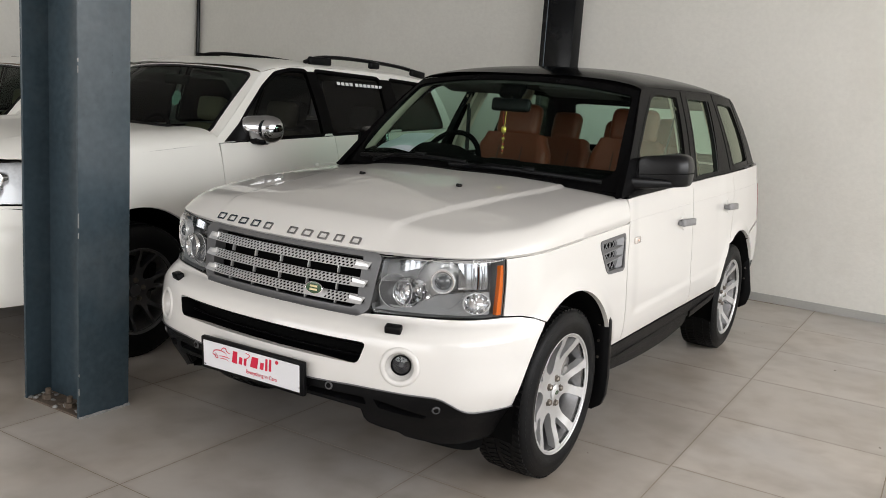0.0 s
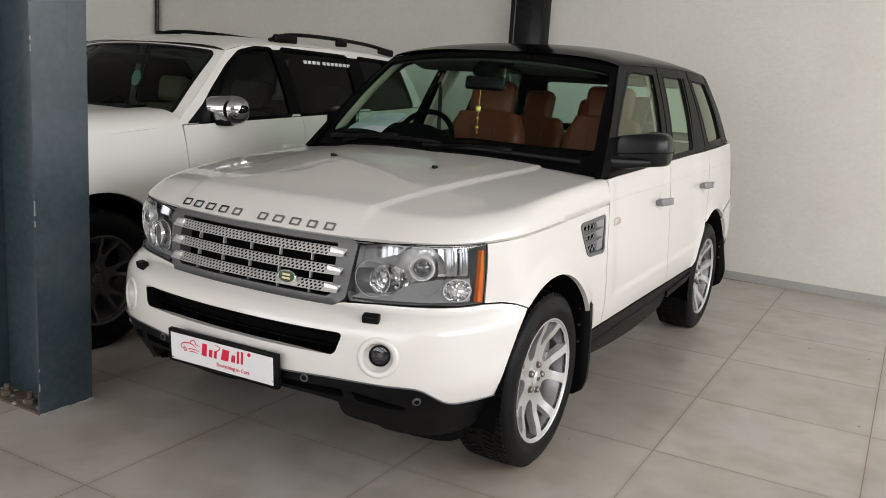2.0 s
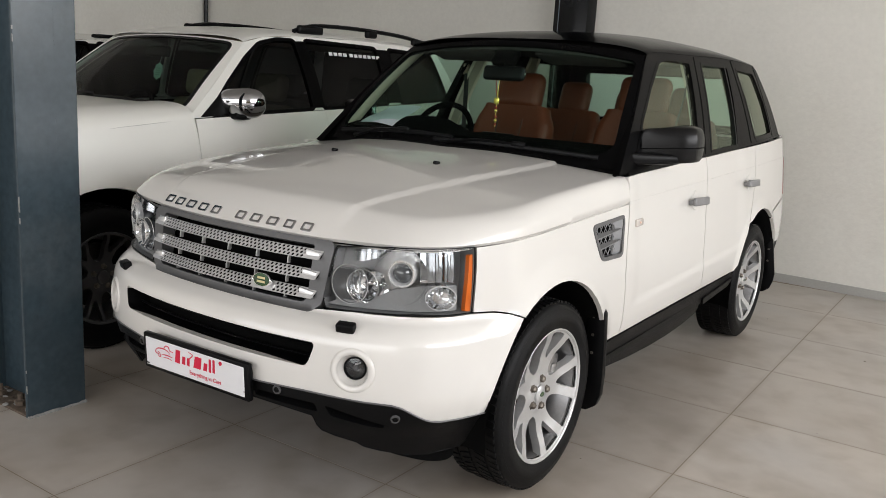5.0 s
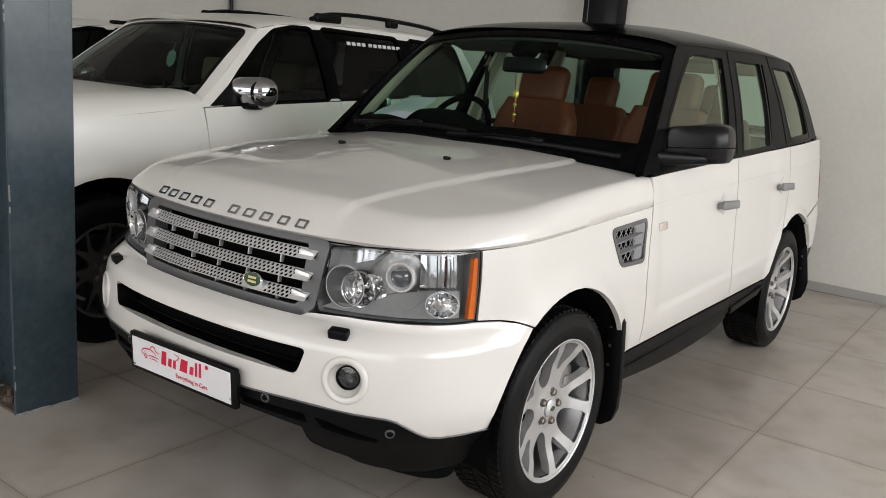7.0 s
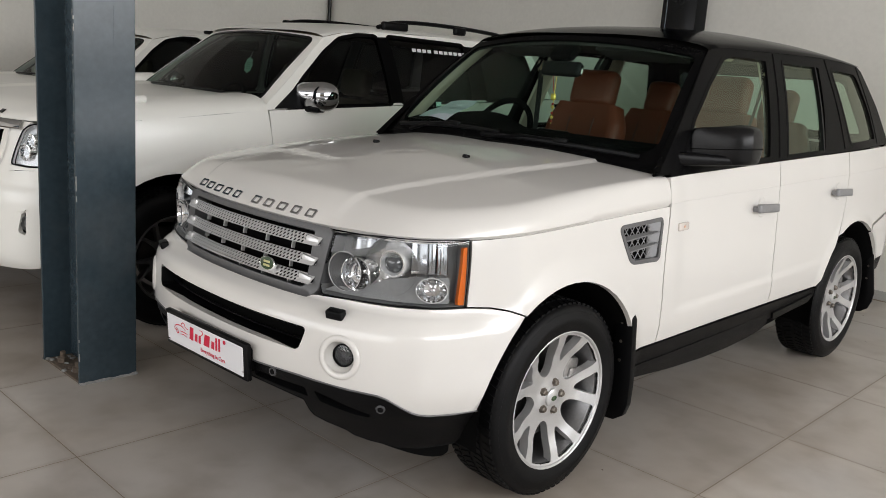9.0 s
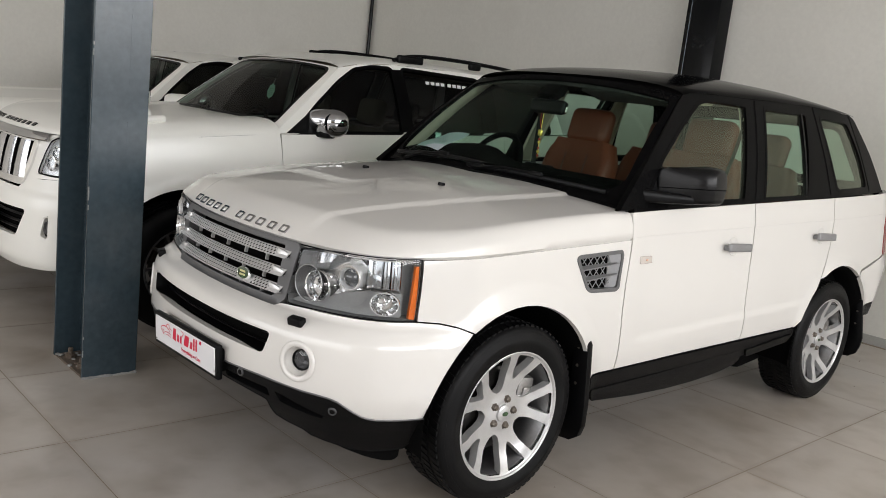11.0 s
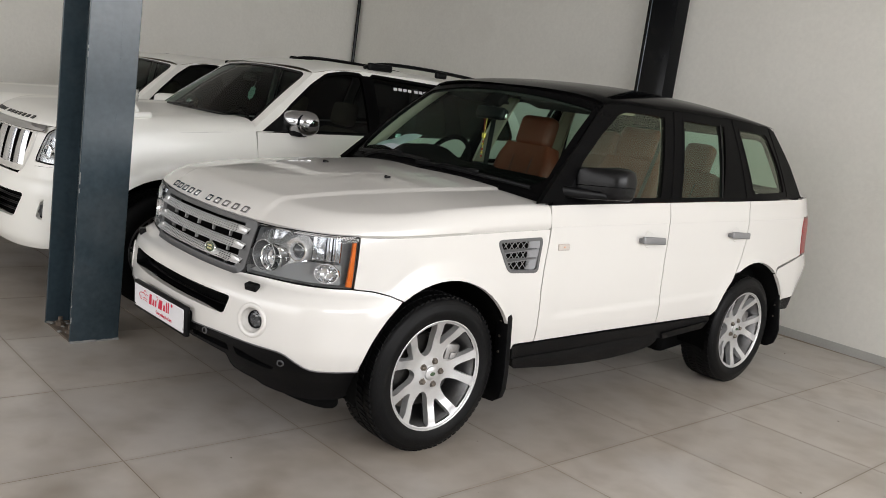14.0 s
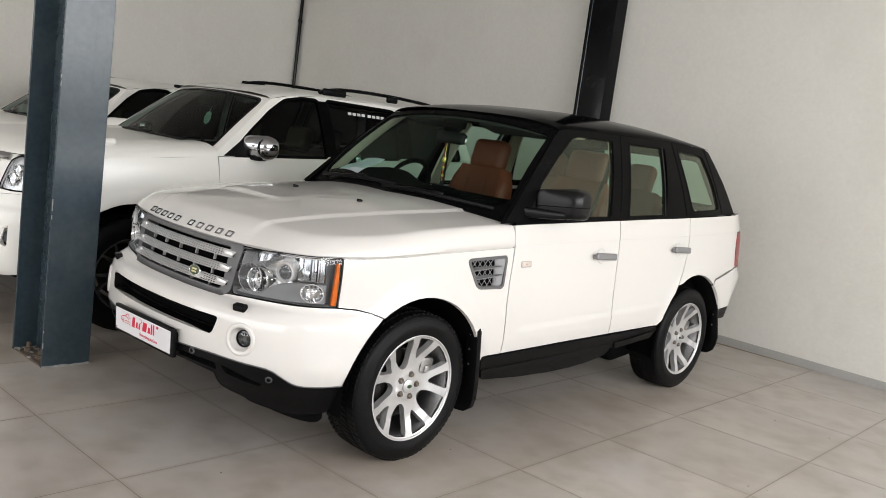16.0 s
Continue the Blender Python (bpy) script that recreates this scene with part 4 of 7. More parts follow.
# grille
GF = lambda u, v: RR.at(u, v, .004)
g_out = softened([(-RR.sx(.478), .985), (RR.sx(.478), .985), (RR.sx(.500), .968), (RR.sx(.488), .90), (RR.sx(.468), .775), (RR.sx(.430), .7465), (-RR.sx(.430), .7465), (-RR.sx(.468), .775), (-RR.sx(.488), .90), (-RR.sx(.500), .968)], .012)
g_in = softened([(-RR.sx(.418), .966), (RR.sx(.418), .966), (RR.sx(.410), .788), (RR.sx(.392), .772), (-RR.sx(.392), .772), (-RR.sx(.410), .788)], .012)
grille = part("grille", skin(g_out, GF, .025, .05, [g_in], CORE), GREY_TRIM, suv, "grey grille frame with three perforated silver bars")
part("grille_backing", skin(shrunk(g_in, -.01), RR.on(-.062), .05, 0, (), CORE), LINER, grille)
for k, (z0, xe) in enumerate(((.938, .452), (.872, .446), (.808, .440))):
    def bar_face(u, v, z0=z0):
        # each bar leans back towards its upper edge
        x, y, z = RR.at(u, np.full_like(u, z0), .012)
        return x, y + (v - z0) * 0.95, z0 + (v - z0) * 0.92
    se = RR.sx(xe)
    outl = [(-se, z0 - .016), (se, z0 - .016), (se + .004, z0 + .015), (-se - .004, z0 + .015)]
    dots = []
    n = 40
    for i in range(n):
        for j in range(3):
            u = (-1 + 2 * (i + .5 + (.5 if j % 2 else 0)) / n) * (se - .062)
            if abs(u - RR.sx(.220)) < .050 and k == 2:
                continue
            dots.append(ring2(u, z0 - .0100 + j * .0100, .0064, 8, .0044))
    bar = part("grille_bar", skin(outl, bar_face, .03, .0025, dots, CORE), SILVER, grille, "perforated silver grille bar")
    part("bar_backing", skin(shrunk(outl, .002), lambda u, v: (lambda q: (q[0], q[1] + .010, q[2]))(bar_face(u, v)), .05, .004, (), CORE), LINER, bar)
    for sg in (1, -1):
        m = RR.frame_at(sg * (se - .026), z0, .012)
        part("bar_end", prism([(-.034 * sg, -.017), (.022 * sg, -.017), (.022 * sg, .006), (-.034 * sg, .014)], .016, m @ pose(0, -.004, 0), .003), SILVER, bar, "plain silver bar end")
for q in (-.30, -.15, 0, .15, .30):
    for z0 in (.905, .840, .787):
        s = RR.sx(abs(q)) * (1 if q >= 0 else -1)
        part("grille_stud", rbox(.0045, .016, .036, .0015, 2, RR.frame_at(s, z0, -.016)), SILVER, grille)
BM = RR.frame_at(RR.sx(.220), .824, .026)
badge = part("oval_badge", moved(revolve([(-.012, .0), (-.012, .041), (-.002, .041), (.002, .038), (.0008, .036)], 40, axis="Y"), BM @ Matrix.Diagonal((1, 1, .60, 1))), CHROME, grille, "green oval badge with a pale rim")
part("badge_face", moved(revolve([(.002, 0), (.001, .0365)], 40, axis="Y"), BM @ Matrix.Diagonal((1, 1, .60, 1))), GREEN_ENAMEL, badge)
for zz, w in ((.006, .034), (-.007, .036)):
    part("badge_bar", rbox(w, .0016, .0075, .0006, 1, BM @ pose(0, .0022, zz, 0, 0, 0)), CREAM_PRINT, badge)

# headlamps
hl = outline(RR, X((.500, .972), (.60, .985), (.72, .994)) + Y((-.62, .998), (-.483, 1.000), (-.487, .88), (-.495, .778), (-.60, .777)) + X((.72, .776), (.58, .769), (.482, .764), (.466, .80), (.474, .86), (.492, .89)))
hl = softened(hl, .010, 3)
s_mid = RR.sx(.682)
for sd in (1, -1):
    shape = hl if sd > 0 else [(-s, z) for s, z in hl[::-1]]
    inner = shrunk(shape, .004)

    def aimed(s, z, out, turn_, sd=sd):
        return Matrix.Translation(RR.spot(sd * s, z, out)) @ pose(0, 0, 0, 0, 0, 180 + sd * turn_)
    lamp = part("headlamp", skin(shrunk(shape, .001), RR.on(.001), .02, .012, [inner], CORE), BLACK_TRIM, suv, "clear headlamp with round reflectors and amber side strip")
    housing = part("housing", skin(shrunk(shape, .002), RR.on(-.075), .02, 0, (), CORE), LAMP_GREY, lamp, "grey lamp housing")
    wall = [[tuple(RR.spot(s, z, o)) for s, z in inner + inner[:1]] for o in (-.002, -.076)]
    part("housing_wall", loft(wall), LAMP_GREY, housing)
    # the grey bezel: a sheet with three round openings, just behind the lens
    c_in, c_pr, c_lo = sd * (s_mid - .060), sd * (s_mid + .075), sd * RR.sy(-.606)
    low_z, up_z = [(sd * s, z) for s, z in outline(RR, X((.476, .776), (.58, .779), (.72, .785)) + Y((-.60, .787), (-.545, .788), (-.548, .872), (-.66, .872)) + X((.745, .855), (.66, .815), (.60, .80), (.53, .80)))], None
    part("bezel", skin(softened(low_z, .006, 2), RR.on(-.020), .012, .05, [ring2(c_lo, .833, .050, 28, .041)], CORE), LAMP_GREY, housing, "grey stippled bezel")
    part("lens", skin(inner, RR.on(.0005), .02, 0, (), CORE), LENS, lamp, "clear plastic lens")
    # dark shroud with the inner reflector, chrome bowl with the projector
    sh = aimed(s_mid - .118, .856, -.022, 14)
    part("shroud", moved(revolve([(.014, .066), (.010, .064), (-.008, .056), (-.026, .040), (-.036, .020), (-.038, 0)], 44, axis="Y"), sh), LAMP_SHROUD, housing, "smooth dark grey cup")
    ring_pts = [tuple(sh @ Vector((.066 * math.cos(a), .014, .066 * math.sin(a)))) for a in [2 * math.pi * k / 44 for k in range(44)]]
    part("lamp_ring", tube(ring_pts, .0014, 6, True), SILVER, lamp)
    lf = aimed(s_mid - .060, .857, -.014, 17)
    inn = part("reflector", moved(revolve([(-.05, .056), (.010, .0575), (.014, .055), (.010, .052), (-.006, .049), (-.022, .041), (-.034, .025), (-.038, 0)], 44, axis="Y"), lf), CHROME, lamp, "round chrome reflector")
    for k in range(14):
        a = 360 * k / 14
        for rr_, dz, ang in ((.043, -.010, 48), (.027, -.026, 28)):
            part("facet", moved(rbox(.0125 if rr_ > .03 else .008, .003, .013, .001, 1), lf @ pose(0, 0, 0, 0, a + (12 if rr_ < .03 else 0)) @ pose(0, dz, rr_, ang, 0, 14 * (-1) ** k)), LAMP_CHROME, inn)
    part("bulb", moved(revolve([(-.04, .009), (-.012, .009), (-.006, .006), (-.005, 0)], 16, axis="Y"), lf), CHROME, inn)
    pf = aimed(s_mid + .097, .910, -.020, 22)
    bowl = part("lamp_bowl", moved(revolve([(-.050, .030), (-.046, .050), (-.034, .070), (-.018, .085), (.000, .093), (.006, .095)], 48, axis="Y"), aimed(s_mid + .088, .897, -.022, 20)), CHROME, lamp, "wide chrome bowl")
    for k in range(9):
        a = 100 + 20 * k
        part("bowl_rib", moved(rbox(.011, .004, .026, .0015, 1), aimed(s_mid + .088, .897, -.022, 20) @ pose(0, 0, 0, 0, a) @ pose(0, -.026, .071, 50, 0, 16 * (-1) ** k)), CHROME, bowl)
    proj = part("projector", moved(revolve([(-.045, .044), (-.004, .046), (.012, .047), (.018, .044), (.018, .039), (.010, .034), (.004, .031)], 44, axis="Y"), pf), SILVER, lamp, "silver ringed projector lamp")
    part("ring_step", moved(revolve([(.016, .0425), (.0195, .042), (.0195, .0395), (.015, .039)], 44, axis="Y"), pf), CHROME, proj)
    part("projector_lens", moved(revolve([(.026, 0), (.024, .010), (.018, .022), (.006, .032)], 36, axis="Y"), pf), PROJECTOR, proj)
    # lower lamp
    lo = aimed(RR.sy(-.606), .833, -.020, 42) @ Matrix.Diagonal((1.13, 1, .90, 1))
    low_l = part("indicator_lamp", moved(revolve([(-.03, .046), (.010, .046), (.013, .044), (.008, .041), (-.006, .034), (-.016, .020), (-.02, 0)], 40, axis="Y"), lo), CHROME, lamp, "oval clear indicator lamp")
    part("lamp_rim", moved(revolve([(.006, .0465), (.014, .0465), (.014, .0435), (.008, .043)], 40, axis="Y"), lo), SILVER, low_l)
    for k in range(10):
        a = 36 * k
        part("facet", moved(rbox(.011, .003, .014, .001, 1), lo @ pose(0, 0, 0, 0, a) @ pose(0, -.004, .029, 42, 0, 16 * (-1) ** k)), LAMP_CHROME, low_l)
    part("bulb", moved(revolve([(-.02, .008), (.002, .008), (.006, .004), (.006, 0)], 14, axis="Y"), lo), CHROME, low_l)
    # bright compartment over the lower lamp, in three bent plates
    for k, (a0, a1, bow) in enumerate(((.164, .222, .007), (.225, .268, -.006), (.271, .300, .008))):
        up = [(sd * (s_mid + a), z) for a, z in ((a0, .880), (a1, .880), (a1, .980), (a0, .980))]
        mid_u, half_u = sd * (s_mid + (a0 + a1) / 2), (a1 - a0) / 2
        part("upper_reflector", skin(up, lambda u, v, m_=mid_u, h_=half_u, b_=bow: RR.at(u, v, -.034 + b_ * ((u - m_) / h_) ** 2 + .002 * np.sin((v - .88) * 45)), .008, .006, (), CORE), LAMP_PLATE, lamp, "bright chrome plate")
    # a bright plate along the top, over the cup
    crown = [(sd * (s_mid + a), z) for a, z in ((-.118, .925), (-.010, .945), (.030, .984), (-.060, .974), (-.125, .964))]
    part("upper_reflector", skin(softened(crown, .008, 3), lambda u, v: RR.at(u, v, -.030 + .010 * np.sin((u - sd * s_mid) * 60)), .008, .006, (), CORE), LAMP_CHROME, lamp, "bright chrome plate")
    am = [(sd * s, z) for s, z in outline(RR, Y((-.506, .970), (-.493, .973), (-.496, .785), (-.521, .785), (-.513, .880)))]
    part("amber_strip", skin(softened(am, .003, 2), RR.on(-.006), .012, .02, (), CORE), AMBER, lamp, "amber side reflector")

# bonnet, which wraps down to the shut line on the flanks
s_end = RR.sy(.652)
bs = np.concatenate([np.linspace(0, RR.sy(-.30), 46), np.linspace(RR.sy(-.30), s_end, 26)[1:]])
zline = pchip([(0, .990), (RR.sx(.44), .990), (RR.sx(.60), .995), (RR.sy(-.50), 1.004), (RR.sy(-.2), 1.016), (RR.sy(.2), 1.036), (s_end, 1.058)])
zc = pchip([(-.80, 1.055), (-.6, 1.098), (-.4, 1.128), (-.2, 1.152), (.05, 1.180), (.3, 1.200), (.55, 1.216)])
edge_pts = np.stack(RR.at(bs, zline(bs)), 1)
edge_pts[:, 2] = zline(bs)
spine = pchip([(0, -.60), (.35, -.52), (.62, -.36), (RR.sy(-.2), -.12), (RR.sy(.2), .20), (s_end, .50)])


def bonnet_height(x, y):
    # a shallow dome with a raised middle that ends in a crease
    ax = np.abs(x)
    crown = zc(y) - .046 * (ax / .85) ** 2.2
    xc = .442 + .132 * smooth01((y + .74) / 1.2)
    return crown + .009 * smooth01((xc - ax) / .015 + .5) - .004


rows = []
dense = np.stack(RR.at(np.linspace(0, s_end, 7000), zline(np.linspace(0, s_end, 7000))), 1)


def to_edge(px, py):
    """Distance to the bonnet's lower edge, and that edge's height there."""
    q = np.array((px, py))
    j = int(np.argmin((dense[:, 0] - px) ** 2 + (dense[:, 1] - py) ** 2))
    best = (1e9, 0.0)
    for k in (j - 1, j):
        if 0 <= k < len(dense) - 1:
            p0, p1 = dense[k], dense[k + 1]
            dv = p1[:2] - p0[:2]
            t = float(np.clip(np.dot(q - p0[:2], dv) / (np.dot(dv, dv) + 1e-18), 0, 1))
            gap = float(np.hypot(*(q - p0[:2] - dv * t)))
            if gap < best[0]:
                best = (gap, float(p0[2] + (p1[2] - p0[2]) * t))
    return best


round_off_tab = pchip([(-.9, .19), (-.62, .145), (-.38, .092), (-.15, .070), (.2, .055), (.65, .042)])


def round_off(y):
    return float(round_off_tab(y))


def shoulder(t, y):
    # gentle over the nose, steep along the flanks
    e = 1.05 + .70 * float(smooth01((y + .66) / .30))
    return (1 - (1 - t) ** 2.2) ** (1 / e)

for i, s in enumerate(bs):
    tgt = np.array((0.0, float(spine(s))))
    row = []
    for k in range(61):
        w = (k / 60) ** 1.5
        px, py = edge_pts[i, 0] * (1 - w) + tgt[0] * w, edge_pts[i, 1] * (1 - w) + tgt[1] * w
        b, ze_ = to_edge(px, py)
        R = round_off(py)
        t = min(1.0, b / R)
        p = shoulder(t, py)
        z = ze_ + (float(bonnet_height(px, py)) - ze_) * p
        row.append((px, py, z))
    rows.append(row)
bm = loft(rows)
bm.normal_update()
if sum(f.normal.z for f in bm.faces) < 0:
    bmesh.ops.reverse_faces(bm, faces=bm.faces)
rim = {}
for i in range(len(rows)):
    rim[i] = rows[i][0]
other = mirrored(bm)
bm = join(bm, other)
bmesh.ops.remove_doubles(bm, verts=bm.verts, dist=.0004)
rimE = [e for e in bm.edges if len(e.link_faces) == 1]
bm.normal_update()
back = {}
for e in rimE:
    for v in e.verts:
        if v not in back:
            nn = v.normal
            back[v] = bm.verts.new(v.co + Vector((-.022 * nn.x, -.022 * nn.y, -.022)))
for e in rimE:
    a, b = e.verts
    lp = e.link_loops[0]
    if lp.vert is not a:
        a, b = b, a
    bm.faces.new((b, a, back[a], back[b]))
bonnet = part("bonnet", bm, PAINT, suv, "white bonnet with a raised middle", sharp=50)


def bonnet_z(x, y):
    gap, ze_ = to_edge(abs(x), y)
    return ze_ + (float(bonnet_height(x, y)) - ze_) * shoulder(min(1.0, gap / round_off(y)), y)


# raised marks across the nose, one block for each letter
wx = -.432
for wide in (.046, .047, .049, .047, .044, 0, .046, .050, .049, .044, .046):
    if not wide:
        wx += .060
        continue
    wide *= .92
    cx = wx + wide / 2
    cy = None
    ys = np.linspace(float(np.interp(abs(cx), dense[:2500, 0], dense[:2500, 1])), -.55, 120)
    zs = np.array([bonnet_z(cx, y) for y in ys])
    yi = float(np.interp(1.012, zs, ys))
    za, zb = bonnet_z(cx, yi - .008), bonnet_z(cx, yi + .008)
    tilt = math.degrees(math.atan2(zb - za, .016))
    turn_ = math.degrees(math.atan2(float(np.interp(cx + .02, dense[:, 0], dense[:, 1]) - np.interp(abs(cx - .02), dense[:, 0], dense[:, 1])), .04)) if cx > .02 else 0
    lm = pose(cx, yi, bonnet_z(cx, yi) + .001, tilt, 0, turn_ * .6)
    q = .0068
    o = prism([(-wide / 2, -.017), (wide / 2, -.017), (wide / 2, .017), (-wide / 2, .017)], .004)
    bmr = bmesh.new()
    lo_ = [(-wide / 2, -.017), (wide / 2, -.017), (wide / 2, .017), (-wide / 2, .017)]
    frame_bm = skin(softened(lo_, .004, 2), lambda u, v: (u, v, np.full_like(u, .004)), .02, .005, [softened([(-wide / 2 + q, -.017 + q), (wide / 2 - q, -.017 + q), (wide / 2 - q, .017 - q), (-wide / 2 + q, .017 - q)], .002, 2)], (0, 0, -1))
    o.free()
    bmr.free()
    part("chrome_mark", moved(frame_bm, lm), SHADED_CHROME, bonnet, "raised chrome letter block")
    wx += wide / .92 + .029
for sg in (1, -1):
    jz = bonnet_z(.283, .075)
    part("washer_jet", rbox(.020, .030, .016, .005, 2, pose(.283 * sg, .075, jz + .005, -8)), BLACK_TRIM, bonnet, "small black washer jet")

# front wings
wing_top = [(s, z - .0075) for s, z in zip(np.linspace(RR.sy(-.4805), s_end, 70), zline(np.linspace(RR.sy(-.4805), s_end, 70)))]
cut1 = Y((.655, 1.052), (.640, .95), (.622, .85), (.614, .75), (.620, .62), (.630, .474))
arch = Y(*[p for p in arc(0, .375, .445, .440, -2, 126, 18)])
wing = wing_top + outline(RR, cut1[1:] + Y((.475, .472), (.462, .44)) + arch + Y((-.268, .735), (-.33, .757), (-.40, .771), (-.4905, .777), (-.485, .88)))
vent = softened(outline(RR, Y((.285, .992), (.585, 1.006), (.592, .985), (.572, .850), (.553, .838), (.385, .842), (.362, .856))), .034, 6)
wa, wb = both("front_wing", skin(shrunk(wing, GAP), RR.on(), .014, .02, [shrunk(vent, .004)], CORE), PAINT, suv)

for sg, parent in ((1, wa), (-1, wb)):
    flip = lambda b, sg=sg: b if sg > 0 else moved(b, Matrix.Diagonal((-1, 1, 1, 1)))
    vf = part("side_vent", flip(skin(shrunk(vent, -.004), RR.on(.004), .02, .03, [shrunk(vent, .012)], CORE)), GREY_TRIM, parent, "grey side vent with silver mesh")
    part("vent_backing", flip(skin(vent, RR.on(-.026), .03, 0, (), CORE)), LINER, vf)
    panel_ = outline(RR, Y((.524, 1.0), (.585, 1.003), (.570, .845), (.510, .845)))
    part("vent_cheek", flip(skin(panel_, lambda u, v: RR.at(u, v, -.022 + .024 * smooth01((u - panel_[0][0]) / (panel_[1][0] - panel_[0][0]))), .012, .01, (), CORE)), HANDLE_GREY, vf, "smooth light grey vent cheek")
    for k, (z0, z1, ya, yb) in enumerate(((.936, .953, .322, .572), (.892, .907, .348, .566))):
        # long pointed blades with a bright lower edge
        top_, low_ = [], []
        for q in np.linspace(0, 1, 9):
            yy, zz = ya + (yb - ya) * q, z0 + (z1 - z0) * q
            w = .008 * (1 - q ** 2.2) + .002
            top_.append(tuple(RR.spot(RR.sy(yy), zz + w, -.016 + .010 * q)))
            low_.append(tuple(RR.spot(RR.sy(yy), zz - w * .5, -.001)))
        bl = loft([top_, low_, [(p[0] - .010, p[1], p[2] + .004) for p in low_]])
        blade = part("vent_blade", flip(bl), GREY_TRIM, vf, "pointed grey vent blade")
        part("blade_edge", flip(tube(low_, .0024, 6)), HANDLE_GREY, blade)
    for y0 in np.arange(.19, .66, .041):
        for lean_ in (1, -1):
            run = []
            for q in np.linspace(0, 1, 9):
                yy, zz = y0 + lean_ * .130 * (q - .5), .852 + .138 * q
                if .305 + .07 * (1 - q) < yy < .530:
                    run.append(tuple(RR.spot(RR.sy(yy), zz, -.014)))
            if len(run) > 1:
                part("vent_wire", flip(tube([run[0], run[-1]], .0021, 5)), HANDLE_GREY, vf)

# doors
cut2 = Y((1.695, belt(1.695) - .004), (1.700, 1.13), (1.690, 1.0), (1.672, .86), (1.664, .74), (1.668, .62), (1.674, .498))
belt_f = Y(*[(y, belt(y) - .004) for y in (.648, .9, 1.2, 1.45, 1.695)])
door_f = outline(RR, belt_f + cut2[1:] + Y((1.2, .489), (.630, .474)) + cut1[::-1][1:] + Y((.650, 1.10)))
da, db = both("front_door", skin(shrunk(door_f, GAP), RR.on(), .014, .02, (), CORE), PAINT, suv)
cut3 = Y((2.600, belt(2.60) - .004), (2.598, 1.11), (2.575, .98), (2.535, .87), (2.470, .775))
arch_r = arc(2.745, .378, .470, .462, 0, 180, 26)
door_r = outline(RR, Y(*[(y, belt(y) - .004) for y in (1.695, 2.0, 2.3, 2.60)]) + cut3[1:] + Y(*[p for p in arch_r if p[0] < 2.46 and p[1] > .50]) + Y((2.262, .508), (1.95, .503)) + cut2[::-1][:-1])
ra, rb = both("rear_door", skin(shrunk(door_r, GAP), RR.on(), .014, .02, (), CORE), PAINT, suv)
for sg, fd, rd in ((1, da, ra), (-1, db, rb)):
    flip = lambda b, sg=sg: b if sg > 0 else moved(b, Matrix.Diagonal((-1, 1, 1, 1)))
    for parent, hy, hz, dish in ((fd, 1.505, .990, 1.475), (rd, 2.445, 1.022, 2.42)):
        hm = RR.frame_at(RR.sy(hy), hz)
        grip = join(rbox(.212, .020, .042, .009, 3, hm @ pose(0, .034, 0, 0, 2)), rbox(.03, .034, .026, .006, 2, hm @ pose(-.085, .016, 0)), rbox(.03, .034, .026, .006, 2, hm @ pose(.085, .016, 0)))
        h = part("door_handle", flip(grip), HANDLE_GREY, parent, "grey pull handle")
        part("handle_dish", flip(moved(revolve([(-.002, 0), (-.002, .020), (.0025, .040), (.0035, .046), (.001, .050)], 28, axis="Y"), hm @ pose(-.01, .0, .006) @ Matrix.Diagonal((.95, 1, 1, 1)))), PAINT, h)
    mm = RR.frame_at(RR.sy(.762), .958)
    sm_ = part("side_marker", flip(rbox(.092, .012, .034, .006, 3, mm @ pose(0, .003, 0))), LAMP_AMBERCLEAR, wa if sg > 0 else wb, "clear oblong side marker lamp")
    part("marker_bulb", flip(rbox(.018, .004, .009, .002, 2, mm @ pose(0, .009, 0))), MARKER_BULB, sm_)

# rear quarter, tail lamp, bumper and tailgate
def sr(x):
    # places on the tail, by x from the middle
    k = int(np.argmax(RR.y > 3.6))
    return float(np.interp(-x, -RR.x[k:], RR.s[k:]))
tail_y = 3.432
quarter = outline(RR, Y(*[(y, belt(y) - .004) for y in (2.60, 2.9, 3.2, 3.40)])) + [(RR.sy(3.58), belt(3.5)), (sr(.72), belt(3.5)), (sr(.72), 1.145)] + outline(RR, Y((3.60, 1.145), (tail_y + .03, 1.140), (tail_y, 1.06), (tail_y - .004, .95), (tail_y + .012, .872), (3.25, .838), (3.05, .795), (3.015, .760)) + Y(*[p for p in arch_r if p[0] > 2.49 and p[1] > .765 and p[0] < 3.0]) + cut3[::-1][:-1])
qa, qb = both("rear_quarter", skin(shrunk(quarter, GAP), RR.on(), .014, .02, (), CORE), PAINT, suv)
tl = outline(RR, Y((tail_y + .032, 1.136), (3.62, 1.140))) + [(sr(.72), 1.140), (sr(.72), .880)] + outline(RR, Y((3.6, .876), (tail_y + .014, .876), (tail_y, .95), (tail_y + .004, 1.06)))
both("tail_lamp", skin(shrunk(tl, GAP), RR.on(.002), .03, .02, (), CORE), RED_LENS, suv, "red wrap-round tail lamp")
rb_half = outline(RR, Y((3.02, .752), (3.06, .788), (3.26, .830), (tail_y, .866), (3.6, .870))) + [(sr(.72), .872), (sr(.4), .872), (sr(0.0), .872), (sr(0.0), .605), (sr(.4), .605)] + outline(RR, Y((3.60, .600), (3.38, .568), (3.17, .56))) + outline(RR, Y(*[p for p in arch_r if p[0] > 3.0 and .56 < p[1] < .745][::1]))
